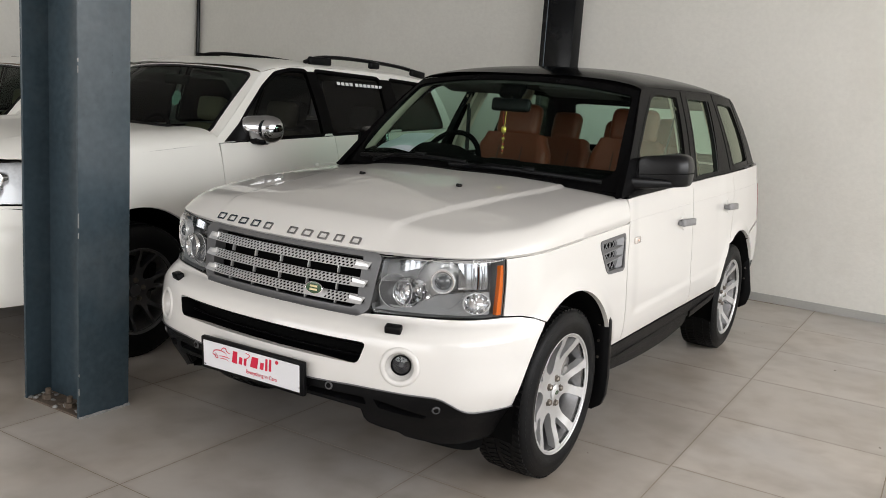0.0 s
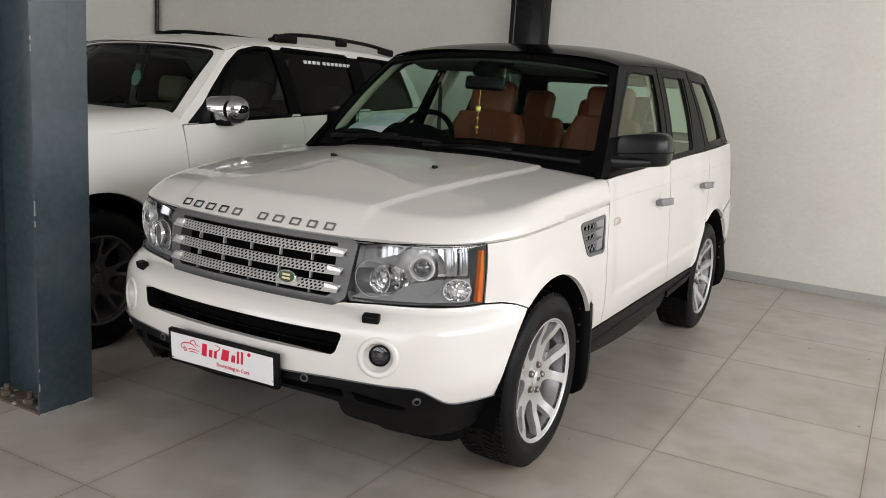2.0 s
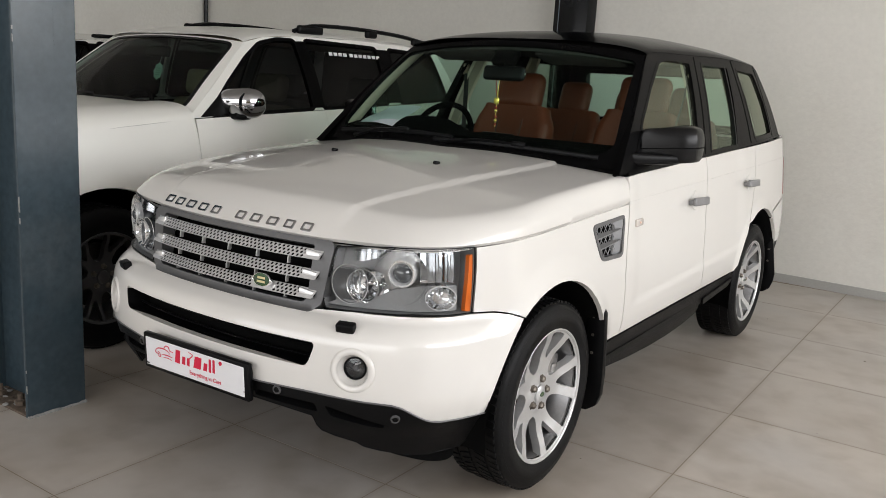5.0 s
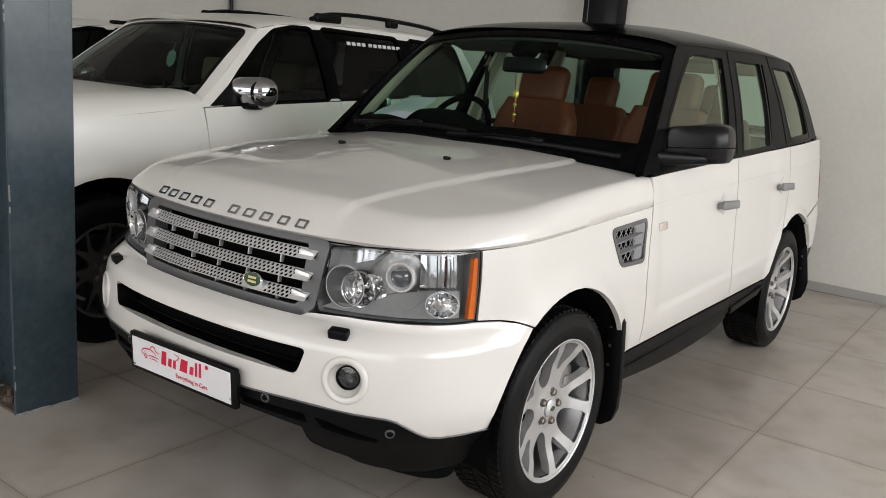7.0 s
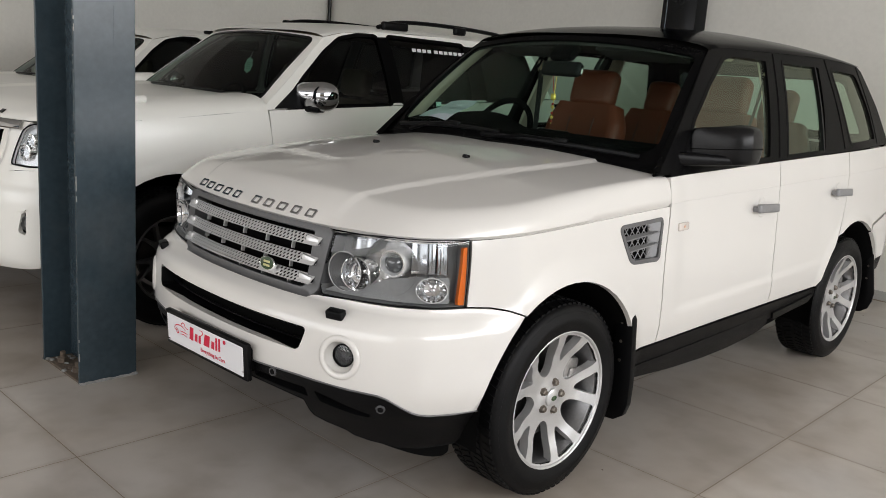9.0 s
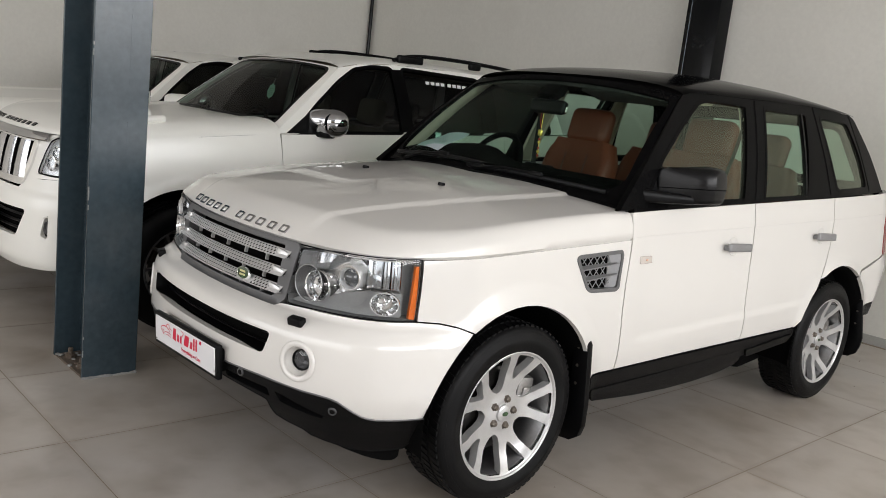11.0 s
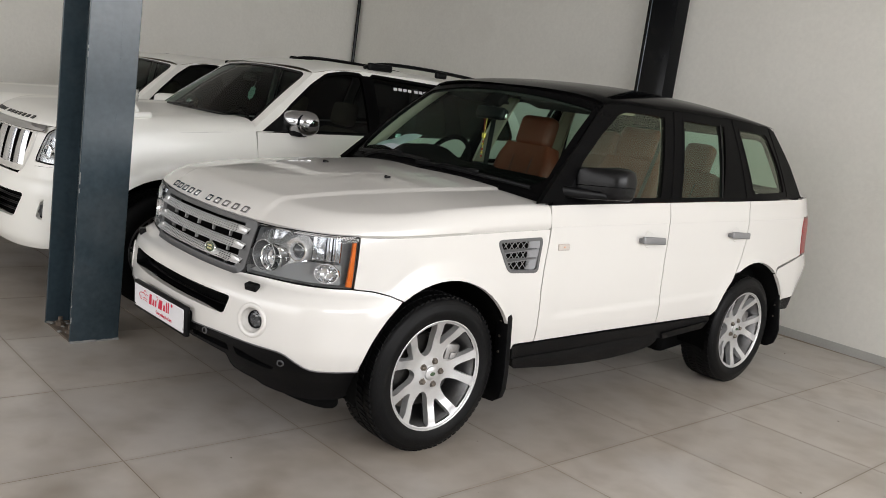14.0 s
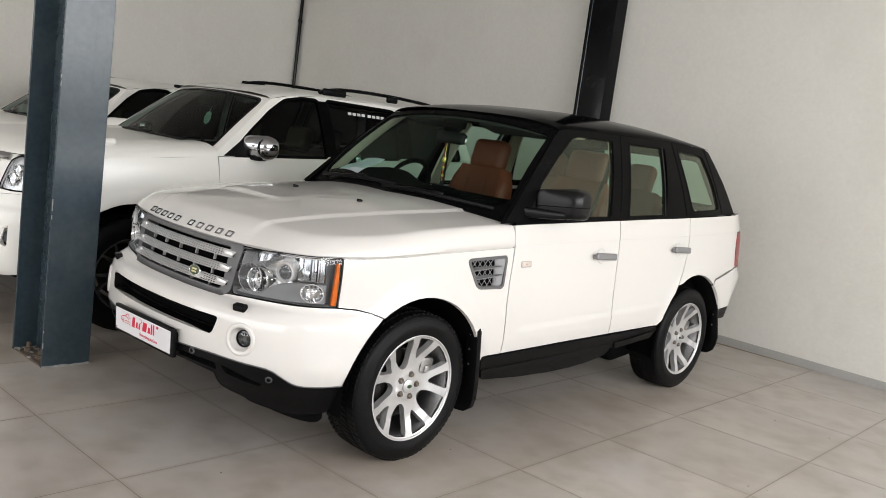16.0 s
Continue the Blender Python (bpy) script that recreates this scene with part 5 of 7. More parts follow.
both("rear_bumper", skin(shrunk(rb_half, GAP), RR.on(), .025, .02, (), CORE), PAINT, suv)
rv = outline(RR, Y((3.18, .557), (3.38, .565), (3.6, .597))) + [(sr(.4), .602), (sr(0), .602), (sr(0), .46), (sr(.4), .46)] + outline(RR, Y((3.6, .475), (3.35, .475), (3.205, .48)))
both("rear_valance", skin(shrunk(rv, GAP), RR.on(-.004), .03, .02, (), CORE), CLADDING, suv)
tg = [(sr(.715), .88), (sr(.715), belt(3.5)), (sr(.3), belt(3.5)), (sr(0), belt(3.5)), (sr(0), .88)]
both("tailgate", skin(tg, RR.on(), .04, .02, (), CORE), PAINT, suv)

# black sills
sill = outline(RR, Y((.462, .468), (.9, .478), (1.4, .487), (1.9, .497), (2.262, .504), (2.268, .47), (2.20, .425), (1.80, .392), (1.75, .388), (1.70, .354), (1.55, .328), (1.35, .310), (1.13, .305), (.85, .315), (.52, .340)))
both("sill", skin(shrunk(softened(sill, .008, 2), GAP), RR.on(.002), .024, .05, (), CORE), CLADDING, suv, "black plastic sill cladding")
step_ = outline(RR, Y((.50, .392), (.8, .398), (1.2, .410), (1.5, .420), (1.735, .430), (1.748, .384), (1.70, .350), (1.55, .324), (1.35, .306), (1.13, .301), (.85, .311), (.53, .336)))
both("sill_step", skin(softened(step_, .012, 3), lambda u, v: RR.at(u, v, .003 + .008 * smooth01((.425 - v) / .06)), .020, .045, (), CORE), CLADDING, suv, "bulged black plastic side step")
wedge = outline(RR, Y((1.775, .428), (2.0, .448), (2.245, .472), (2.215, .425), (1.80, .388)))
both("sill_wedge", skin(softened(wedge, .006, 2), RR.on(.014), .02, .04, (), CORE), CLADDING, suv, "black plastic wedge ahead of the rear wheel")
dark_seams = [outline(RR, c) for c in (cut1, cut2, cut3)] + [[(s, z) for s, z in zip(np.linspace(0, s_end, 60), zline(np.linspace(0, s_end, 60)) - .002)], outline(RR, Y((-.495, .774), (-.40, .768), (-.33, .754), (-.268, .732)))]


def seam(path_, wide=.014, out=-.014):
    q = [Vector(p) for p in path_]
    rows_ = []
    for i, p in enumerate(q):
        d = (q[min(i + 1, len(q) - 1)] - q[max(i - 1, 0)]).normalized()
        nrm = Vector((-d.y, d.x))
        rows_.append([tuple(RR.spot(*(p + nrm * wide), out)), tuple(RR.spot(*(p - nrm * wide), out))])
    return loft(rows_)


# black strips added behind the shut lines as the shade inside the gaps
for sm0 in dark_seams:
    both("seam_shade", seam(sm0), LINER, suv)

# wheels, arches and mud flaps
for ay in (0.0, 2.745):
    for sg in (1, -1):
        wheel(suv, (sg * (.805 if ay == 0 else .788), ay, .366), sg, turn=3 if ay == 0 else -2)
        prof = [(.50, 0.02), (.50, .425), (.56, .436), (.86, .440), (.915, .447 if ay == 0 else .466), (.925, .452 if ay == 0 else .474)]
        well = moved(revolve(prof, 30, 206, -13), pose(0, ay, .376) @ (Matrix.Diagonal((sg, 1, 1.0, 1))))
        part("arch_liner", well, LINER, suv, "black wheel arch liner")
for sg in (1, -1):
    for ay, z0, z1, yy in ((.0, .165, .640, .424), (2.745, .205, .735, .440)):
        pts = [(-.13, z0 + .03), (-.10, z0 + .004), (-.02, z0), (.070, z0 + .010), (.112, z0 + .040), (.130, z0 + .09), (.137, .35), (.135 if ay == 0 else .112, .52), (.132 if ay == 0 else .090, z1 - .02), (.120 if ay == 0 else .08, z1), (.06, z1), (.05, .40), (-.13, .40)]
        lean = 5 if ay == 0 else 4
        part("mud_flap", prism(pts, .030 if ay == 0 else .018, pose(sg * .822, ay + yy, 0) @ pose(0, 0, .36, lean) @ pose(0, 0, -.36) @ Matrix.Diagonal((sg, 1, 1, 1)), .002), BLACK_TRIM, suv, "black rubber mud flap")
        for zz in (.44, .52, .60):
            part("flap_rivet", moved(revolve([(0, 0), (.003, 0), (.003, .006), (0, .007)], 10, axis="Y"), pose(sg * .905, ay + yy - (.019 if ay == 0 else .013) + (zz - .36) * -.07, zz, 0, 0, 180)), NUT_METAL, suv)

# underside, engine bay and cabin tub
part("floor_pan", rbox(1.16, 3.9, .10, .03, 2, pose(0, 1.38, .36)), LINER, suv)
part("engine_bay", rbox(1.0, 1.02, .56, .04, 2, pose(0, -.13, .66)), LINER, suv)
part("axle_beam", tube([(-.72, 2.745, .35), (.72, 2.745, .35)], .05, 10), LINER, suv)
# plain black blocks added to stand in for the shadow under the car
for sg in (1, -1):
    part("underbody_dark_block", rbox(.40, .52, .17, .05, 3, pose(sg * .50, 2.40, .30, 6)), LINER, suv)
part("underbody_dark_box", rbox(.52, .95, .20, .07, 4, pose(.12, 1.75, .30)), LINER, suv)
part("axle_beam", tube([(-.72, 0, .33), (.72, 0, .33)], .045, 10), LINER, suv)
tub = bmesh.new()
tv = [tub.verts.new(p) for p in ((-.80, .58, .46), (.80, .58, .46), (.78, 3.40, .46), (-.78, 3.40, .46), (-.835, .58, 1.16), (.835, .58, 1.16), (.78, 3.40, 1.24), (-.78, 3.40, 1.24))]
for f in ((0, 1, 2, 3), (0, 4, 5, 1), (1, 5, 6, 2), (2, 6, 7, 3), (3, 7, 4, 0)):
    tub.faces.new([tv[i] for i in f])
part("cabin_tub", tub, DASH, suv, "dark cabin lining")

# greenhouse
def G(y, z, out=0.0):
    y, z = np.asarray(y, float), np.asarray(z, float)
    q = np.clip((z - 1.2) / .53, 0, 1)
    x = .868 - (z - 1.2) * .335 + .014 * np.sin(math.pi * q) - .05 * smooth01((y - 2.7) / .9) * (1 - .3 * q) + out
    return x, y, z


def GO(out=0.0):
    return lambda u, v: G(u, v, out)


ws_edge = [(.572, 1.173), (.70, 1.296), (.85, 1.437), (1.00, 1.572), (1.10, 1.657), (1.155, 1.697)]
frame_out = [(.572, 1.173)] + [(y, belt(y)) for y in (.75, 1.2, 1.7, 2.2, 2.7, 3.1)] + [(3.425, belt(3.425)), (3.262, 1.50), (3.085, 1.702), (3.02, 1.730), (2.70, 1.741), (2.44, 1.744), (2.0, 1.736), (1.70, 1.728), (1.40, 1.722), (1.25, 1.715)] + ws_edge[::-1][:-1]
fw = softened([(.758, belt(.758) + .028), (1.608, belt(1.6) + .014), (1.672, 1.46), (1.735, 1.690), (1.55, 1.693), (1.375, 1.690), (1.275, 1.665), (1.095, 1.545), (.918, 1.400)], .014)
rw = softened([(1.812, belt(1.8) + .014), (2.300, belt(2.3) + .014), (2.355, 1.48), (2.395, 1.694), (1.925, 1.692), (1.870, 1.47)], .018)
qw = softened([(2.672, belt(2.67) + .032), (3.140, belt(3.14) + .034), (3.070, 1.48), (2.945, 1.682), (2.565, 1.692), (2.618, 1.48)], .04)
both("side_frame", skin(frame_out, GO(), .022, .035, [fw, rw, qw], CORE), FRAME_BLACK, suv, "black window frame and pillars")
for shape, mat in ((fw, GLASS), (rw, GLASS), (qw, QUARTER_GLASS)):
    both("side_window", skin(shrunk(shape, -.006), GO(-.012), .04, 0, (), CORE), mat, suv, "greenish side window")
    both("window_seal", skin(shrunk(shape, -.012), GO(.0015), .03, .014, [shrunk(shape, .006)], CORE), FRAME_BLACK, suv)
div = [(2.268, belt(2.27) + .016), (2.285, belt(2.28) + .016), (2.352, 1.692), (2.335, 1.692)]
both("window_bar", skin(div, GO(.002), .03, .02, (), CORE), BLACK_TRIM, suv)
split1 = [(1.700, belt(1.7)), (1.712, belt(1.7)), (1.835, 1.725), (1.823, 1.725)]
both("pillar_strip", skin(split1, GO(.0015), .03, .003, (), CORE), LINER, suv)
split3 = [(3.185, belt(3.18)), (3.195, belt(3.18)), (2.998, 1.726), (2.988, 1.726)]
both("pillar_strip", skin(split3, GO(.0015), .03, .003, (), CORE), LINER, suv)
split2 = [(2.575, belt(2.58)), (2.587, belt(2.58)), (2.505, 1.74), (2.493, 1.74)]
both("pillar_strip", skin(split2, GO(.0015), .03, .003, (), CORE), LINER, suv)
bs_ = [(.66, belt(.66) - .004), (3.42, belt(3.42) - .004), (3.42, belt(3.42) + .010), (.66, belt(.66) + .010)]
both("waist_strip", skin(bs_, GO(.004), .05, .01, (), CORE), FRAME_BLACK, suv)

# roof
zr = pchip([(1.00, 1.732), (1.12, 1.764), (1.3, 1.800), (1.6, 1.830), (2.0, 1.844), (2.4, 1.839), (2.8, 1.812), (3.1, 1.774), (3.22, 1.744)])
ze = pchip([(1.00, 1.664), (1.155, 1.697), (1.25, 1.715), (1.4, 1.722), (1.7, 1.728), (2.0, 1.736), (2.44, 1.744), (3.02, 1.730), (3.22, 1.702)])
rows = []
for y in np.linspace(0, 1, 46):
    row = []
    for k in range(49):
        a = -1 + 2 * k / 48
        a = math.sin(a * math.pi / 2) * .6 + a * .4
        yf = 1.085 + .072 * abs(a) ** 2
        yb = 3.205 - .12 * abs(a) ** 2.5
        yy = yf + (yb - yf) * y
        xe = float(G(yy, float(ze(yy)))[0]) + .002
        c = max(0.0, 1 - abs(a) ** 2.6) ** (1 / 1.55)
        row.append((xe * a, yy, float(ze(yy)) + (float(zr(yy)) - float(ze(yy))) * c))
    rows.append(row)
bm = loft(rows)
bm.normal_update()
if sum(f.normal.z for f in bm.faces) < 0:
    bmesh.ops.reverse_faces(bm, faces=bm.faces)
roof = part("roof", bm, BLACK_PAINT, suv, "glossy black roof panel", sharp=60)
lin = [[(p[0] * .97, p[1], p[2] - .035) for p in r] for r in rows[1::4]]
part("headliner", loft(lin), HEADLINER, suv)
spoiler = [[(p[0] * .96, p[1] + d, p[2] - e) for p in rows[-1]] for d, e in ((0, 0), (.03, .012), (.05, .03), (.045, .05), (.02, .055))]
part("roof_spoiler", loft(spoiler), BLACK_PAINT, suv)
part("roof_aerial", rbox(.035, .10, .04, .012, 2, pose(0, 2.95, 1.80, -6), (.4, .4)), BLACK_PAINT, suv)

# windscreen with black border and surround
def screen(u, v, out=0.0):
    """u from one side (-1) to the other (1), v from the foot (0) to the top (1)."""
    u, v = np.asarray(u, float), np.asarray(v, float)
    yb, zb, xb = .545 + .085 * np.abs(u) ** 2.2, 1.205 - .018 * np.abs(u) ** 2 + .0, .862
    yt, zt, xt = 1.080 + .070 * np.abs(u) ** 2, 1.742 - .048 * np.abs(u) ** 2.2, .698
    x = u * (xb + (xt - xb) * v)
    bul = np.sin(math.pi * v) * .022
    return x, yb + (yt - yb) * v - bul * .7 - out * .7, zb + (zt - zb) * v + bul * .7 + out * .7


scr_out = [(-1, 0), (1, 0), (1, 1), (-1, 1)]
scr_in = softened([(-.94, .17), (-.88, .09), (-.5, .075), (0, .07), (.5, .075), (.88, .09), (.94, .17), (.948, .5), (.958, .925), (.5, .945), (0, .95), (-.5, .945), (-.958, .925), (-.948, .5)], .045)
part("screen_surround", skin(scr_out, lambda u, v: screen(u, v, .001), .06, .02, [scr_in], CORE), FRAME_BLACK, suv, "black windscreen surround and pillars")
part("windscreen", skin(shrunk(scr_in, -.022), lambda u, v: screen(u, v, -.006), .08, 0, (), CORE), SCREEN_GLASS, suv, "clear windscreen with faint reflections")
part("shade_band", skin([(-.95, .915), (.95, .915), (.945, .955), (-.945, .955)], lambda u, v: screen(u, v, -.010), .08, .002, (), CORE), HEADLINER, suv)
for sg in (1, -1):
    # the inner face of the pillar, which runs back from the glass
    rows_ = []
    for v in np.linspace(.13, .94, 15):
        p = Vector([float(q) for q in screen(sg * (.952 + .008 * v), v, -.014)])
        rows_.append([tuple(p + Vector((-sg * .014 * math.sin(w * math.pi), .15 * w, .03 * w))) for w in (0, .15, .35, .6, .85, 1)])
    bm = loft(rows_)
    bmesh.ops.solidify(bm, geom=bm.faces[:], thickness=.012 * sg)
    part("inner_pillar_trim", bm, CREAM, suv, "cream trim inside the pillar", recalc=True)
# cowl and wipers
cowl = [(-.99, -.06), (.99, -.06), (.99, .05), (-.99, .05)]
rows = []
for k in range(41):
    u = -1 + k / 20
    a = Vector([float(q) for q in screen(u, .03, .002)])
    yb = .50 + .15 * abs(u) ** 2.4
    bz = bonnet_z(min(.84, abs(u) * .86), min(yb, .60)) - .016
    b = Vector((u * .868, yb - .02, bz))
    rows.append([tuple(b + Vector((0, 0, -.06))), tuple(b), tuple(b.lerp(a, .5) + Vector((0, 0, -.006))), tuple(a)])
part("cowl_panel", loft(rows), FRAME_BLACK, suv, "black plastic cowl under the windscreen")
for pts, pv in (([(-.10, .045), (.25, .055), (.62, .052), (.88, .050)], (-.05, .03)), ([(-.86, .055), (-.5, .075), (-.2, .080), (.02, .070)], (-.72, .02))):
    q = [Vector([float(c) for c in screen(u, v, .020)]) for u, v in flowing(pts, 8)]
    wp = part("wiper", tube([tuple(p) for p in q], .007, 7, flat=1.5), BLACK_TRIM, suv, "black windscreen wiper")
    arm0 = Vector([float(c) for c in screen(pv[0], pv[1], .015)])
    mid_ = q[len(q) // 2] + Vector((0, 0, .012))
    part("wiper_arm", tube([tuple(arm0), tuple(arm0.lerp(mid_, .5) + Vector((0, -.01, .016))), tuple(mid_)], [.010, .007, .006], 7), BLACK_TRIM, wp)
    part("wiper_joint", rbox(.07, .022, .022, .006, 2, Matrix.Translation(mid_)), BLACK_TRIM, wp)
# rear screen


def rscreen(u, v):
    xb, xt = .80, .665
    return u * (xb + (xt - xb) * v), 3.46 - .30 * v - .05 * u * u, 1.272 + .445 * v + 0 * u


part("rear_screen_frame", skin([(-1, 0), (1, 0), (1, 1), (-1, 1)], rscreen, .1, .03, [softened([(-.84, .10), (.84, .10), (.84, .86), (-.84, .86)], .08)], CORE), BLACK_PAINT, suv)
part("rear_screen", skin([(-.86, .08), (.86, .08), (.86, .88), (-.86, .88)], lambda u, v: (rscreen(u, v)[0], rscreen(u, v)[1] - .01, rscreen(u, v)[2]), .12, 0, (), CORE), GLASS, suv, "greenish rear screen")

# door mirrors
for sg in (1, -1):
    M0 = Matrix.Diagonal((sg, 1, 1, 1)) @ pose(-.017, -.014, 0)
    def ring_at(zz, f):
        row = []
        for j in range(40):
            a = 2 * math.pi * j / 40
            ca, sa = math.cos(a), math.sin(a)
            ex = 2.0 / 4.2
            px, py = abs(ca) ** ex * (1 if ca > 0 else -1), abs(sa) ** ex * (1 if sa > 0 else -1)
            row.append((.953 + px * .122 * f, .980 + py * (.064 + .012 * px) * f + .070 * px, zz + .010 * px))
        return row
    levels = [(1.211, .60), (1.213, .80), (1.218, .89), (1.229, .95), (1.25, .985), (1.275, 1.0), (1.30, 1.0), (1.322, .985), (1.340, .955), (1.354, .91), (1.365, .84), (1.372, .73), (1.376, .58), (1.378, .30)]
    b = loft([ring_at(zz, f) for zz, f in levels], True)
    b.verts.ensure_lookup_table()
    b.faces.new(b.verts[-40:])
    b.faces.new(list(b.verts)[:40][::-1])
    bmesh.ops.recalc_face_normals(b, faces=b.faces)
    mir = part("door_mirror", moved(b, M0), MIRROR_BLACK, suv, "large satin black door mirror", sharp=60)
    groove = ring_at(1.282, 1.003)
    part("mirror_groove", moved(tube(groove, .0022, 6, True), M0), LINER, mir)
    part("mirror_glass", moved(rbox(.20, .004, .135, .02, 3, pose(.950, 1.056, 1.300, 0, 0, 26)), M0), MIRROR_GLASS, mir)
    # the foot: a tapering arm that runs out from the sail under the head
    sections = []
    for cx, cy, z0, z1, half in ((.845, .765, 1.206, 1.264, .026), (.878, .812, 1.206, 1.262, .031), (.918, .872, 1.209, 1.260, .034), (.955, .930, 1.213, 1.258, .036), (.99, .985, 1.217, 1.255, .036)):
        zm, hz = (z0 + z1) / 2, (z1 - z0) / 2
        sec = []
        for j in range(20):
            a = 2 * math.pi * j / 20
            ca, sa = math.cos(a), math.sin(a)
            u, w = abs(ca) ** .55 * (1 if ca > 0 else -1), abs(sa) ** .55 * (1 if sa > 0 else -1)
            sec.append((cx + u * half * .84, cy - u * half * .54, zm + w * hz))
        sections.append(sec)
    b = loft(sections, True)
    bmesh.ops.recalc_face_normals(b, faces=b.faces)
    part("mirror_foot", moved(b, M0), BLACK_TRIM, mir, "tapering black mirror foot")
    sail = [(.72, belt(.72) + .004), (.99, belt(.99) + .004), (.955, 1.35), (.92, 1.372)]
    b = skin(softened(sail, .012), GO(.008), .04, .02, (), CORE)
    part("mirror_sail", moved(b, M0), BLACK_TRIM, mir)

# ---------- cabin ----------
def seat(x, y, mat, back_z=1.02, wide=.52, head=True, recline=14, drop=0.0, pad=.305):
    st = new("seat")
    st.parent = suv
    tagged(st, "tan leather seat with headrest")
    B = pose(x, y, .665 - drop)
    part("cushion", rbox(wide, .54, .16, .06, 4, B @ pose(0, .02, .05, 5)), mat, st)
    rows_ = []
    for k in range(17):
        t = k / 16
        w = wide * (.92 + .06 * math.sin(t * math.pi)) * (1 if t < .82 else 1 - .15 * smooth01((t - .82) / .18))
        d = .115 * (1 - .45 * t)
        row = []
        for j in range(26):
            a = 2 * math.pi * j / 26
            ca, sa = math.cos(a), math.sin(a)
            px, py = abs(ca) ** .5 * (1 if ca > 0 else -1), abs(sa) ** .6 * (1 if sa > 0 else -1)
            bolster = -.055 * smooth01((abs(px) - .55) / .3) * (1 - .6 * t) if py < 0 else 0
            row.append((px * w / 2, py * d + bolster, t * .64))
        rows_.append(row)
    b = loft(rows_, True)
    b.faces.new(list(b.verts)[-26:])
    bmesh.ops.recalc_face_normals(b, faces=b.faces)
    part("backrest", moved(b, B @ pose(0, .30, .10, -recline)), mat, st)
    if head:
        hb = rbox(pad, .115, .225, .05, 4)
        part("headrest", moved(hb, B @ pose(0, .30, .10, -recline) @ pose(0, -.012, .738)), mat, st)
        for q in (-.07, .07):
            part("headrest_post", moved(tube([(q, 0, .60), (q, 0, .70)], .008, 8), B @ pose(0, .30, .10, -recline)), STEEL, st)
    for q in (-.085, .085):
        part("seat_stitch", moved(tube([(q, -.098, .06), (q, -.094, .30), (q, -.074, .55)], .0025, 5), B @ pose(0, .30, .10, -recline)), LEATHER_DARK, st)
    return st


seat(-.360, 1.36, LEATHER, wide=.54)
seat(.375, 1.53, LEATHER, drop=-.012)
seat(-.40, 2.14, LEATHER, wide=.50, recline=18, drop=.02, pad=.22)
seat(.40, 2.14, LEATHER, wide=.50, recline=18, drop=.02, pad=.22)
seat(0, 2.16, LEATHER, wide=.30, recline=18, drop=.06, pad=.20)
console = part("centre_console", rbox(.24, .80, .30, .04, 3, pose(0, 1.22, .78)), DASH, suv)
part("armrest", rbox(.15, .32, .07, .025, 3, pose(0, 1.42, .96)), LEATHER, console)
dash_rows = []
for k in range(25):
    u = -1 + k / 12
    hump = .062 * math.exp(-((u + .50) / .26) ** 4)
    pr = [(.625 + .05 * u * u, 1.19), (.675 + .05 * u * u, 1.262), (.80, 1.280 + hump * .6), (.94, 1.268 + hump), (1.0, 1.19), (1.02, 1.0), (1.0, .75)]
    dash_rows.append([(u * .80, a, b) for a, b in pr])
part("dashboard", loft(dash_rows), DASH, suv, "black dashboard")
sw_m = pose(-.400, 1.050, 1.222, 64)
sw = part("steering_wheel", moved(tube([(.19 * math.cos(2 * math.pi * k / 40), .19 * math.sin(2 * math.pi * k / 40), 0) for k in range(40)], .016, 10, True), sw_m), DASH, suv, "black steering wheel")
part("wheel_boss", moved(rbox(.16, .12, .05, .02, 3), sw_m), DASH, sw)
for a in (0, 180, 270):
    part("wheel_spoke", moved(tube([(.06, 0, 0), (.185, 0, 0)], .014, 8), sw_m @ pose(0, 0, 0, 0, 0, a)), DASH, sw)
rvm = part("inner_mirror", rbox(.255, .035, .075, .018, 3, pose(.02, .985, 1.575, -8, 0, -6)), BLACK_TRIM, suv, "black rear-view mirror")
part("mirror_stalk", tube([(.02, .99, 1.60), (.02, 1.02, 1.665)], .011, 8), BLACK_TRIM, rvm)
part("mirror_pane", rbox(.235, .004, .060, .012, 2, pose(.02, 1.006, 1.574, -8, 0, -6)), CHROME, rvm)
part("sensor_pod", rbox(.14, .10, .05, .018, 2, pose(.0, 1.03, 1.655, 40)), DASH, rvm)
for sg in (1, -1):
    part("sun_visor", rbox(.44, .17, .018, .008, 2, pose(sg * .34, 1.19, 1.665, -14)), HEADLINER, suv)
    part("door_card", skin([(.66, .55), (2.5, .55), (2.5, 1.20), (.66, 1.15)], lambda u, v, sg=sg: (sg * (.815 + 0 * u), u, v), .2, .01, (), CORE), DASH, suv)
    

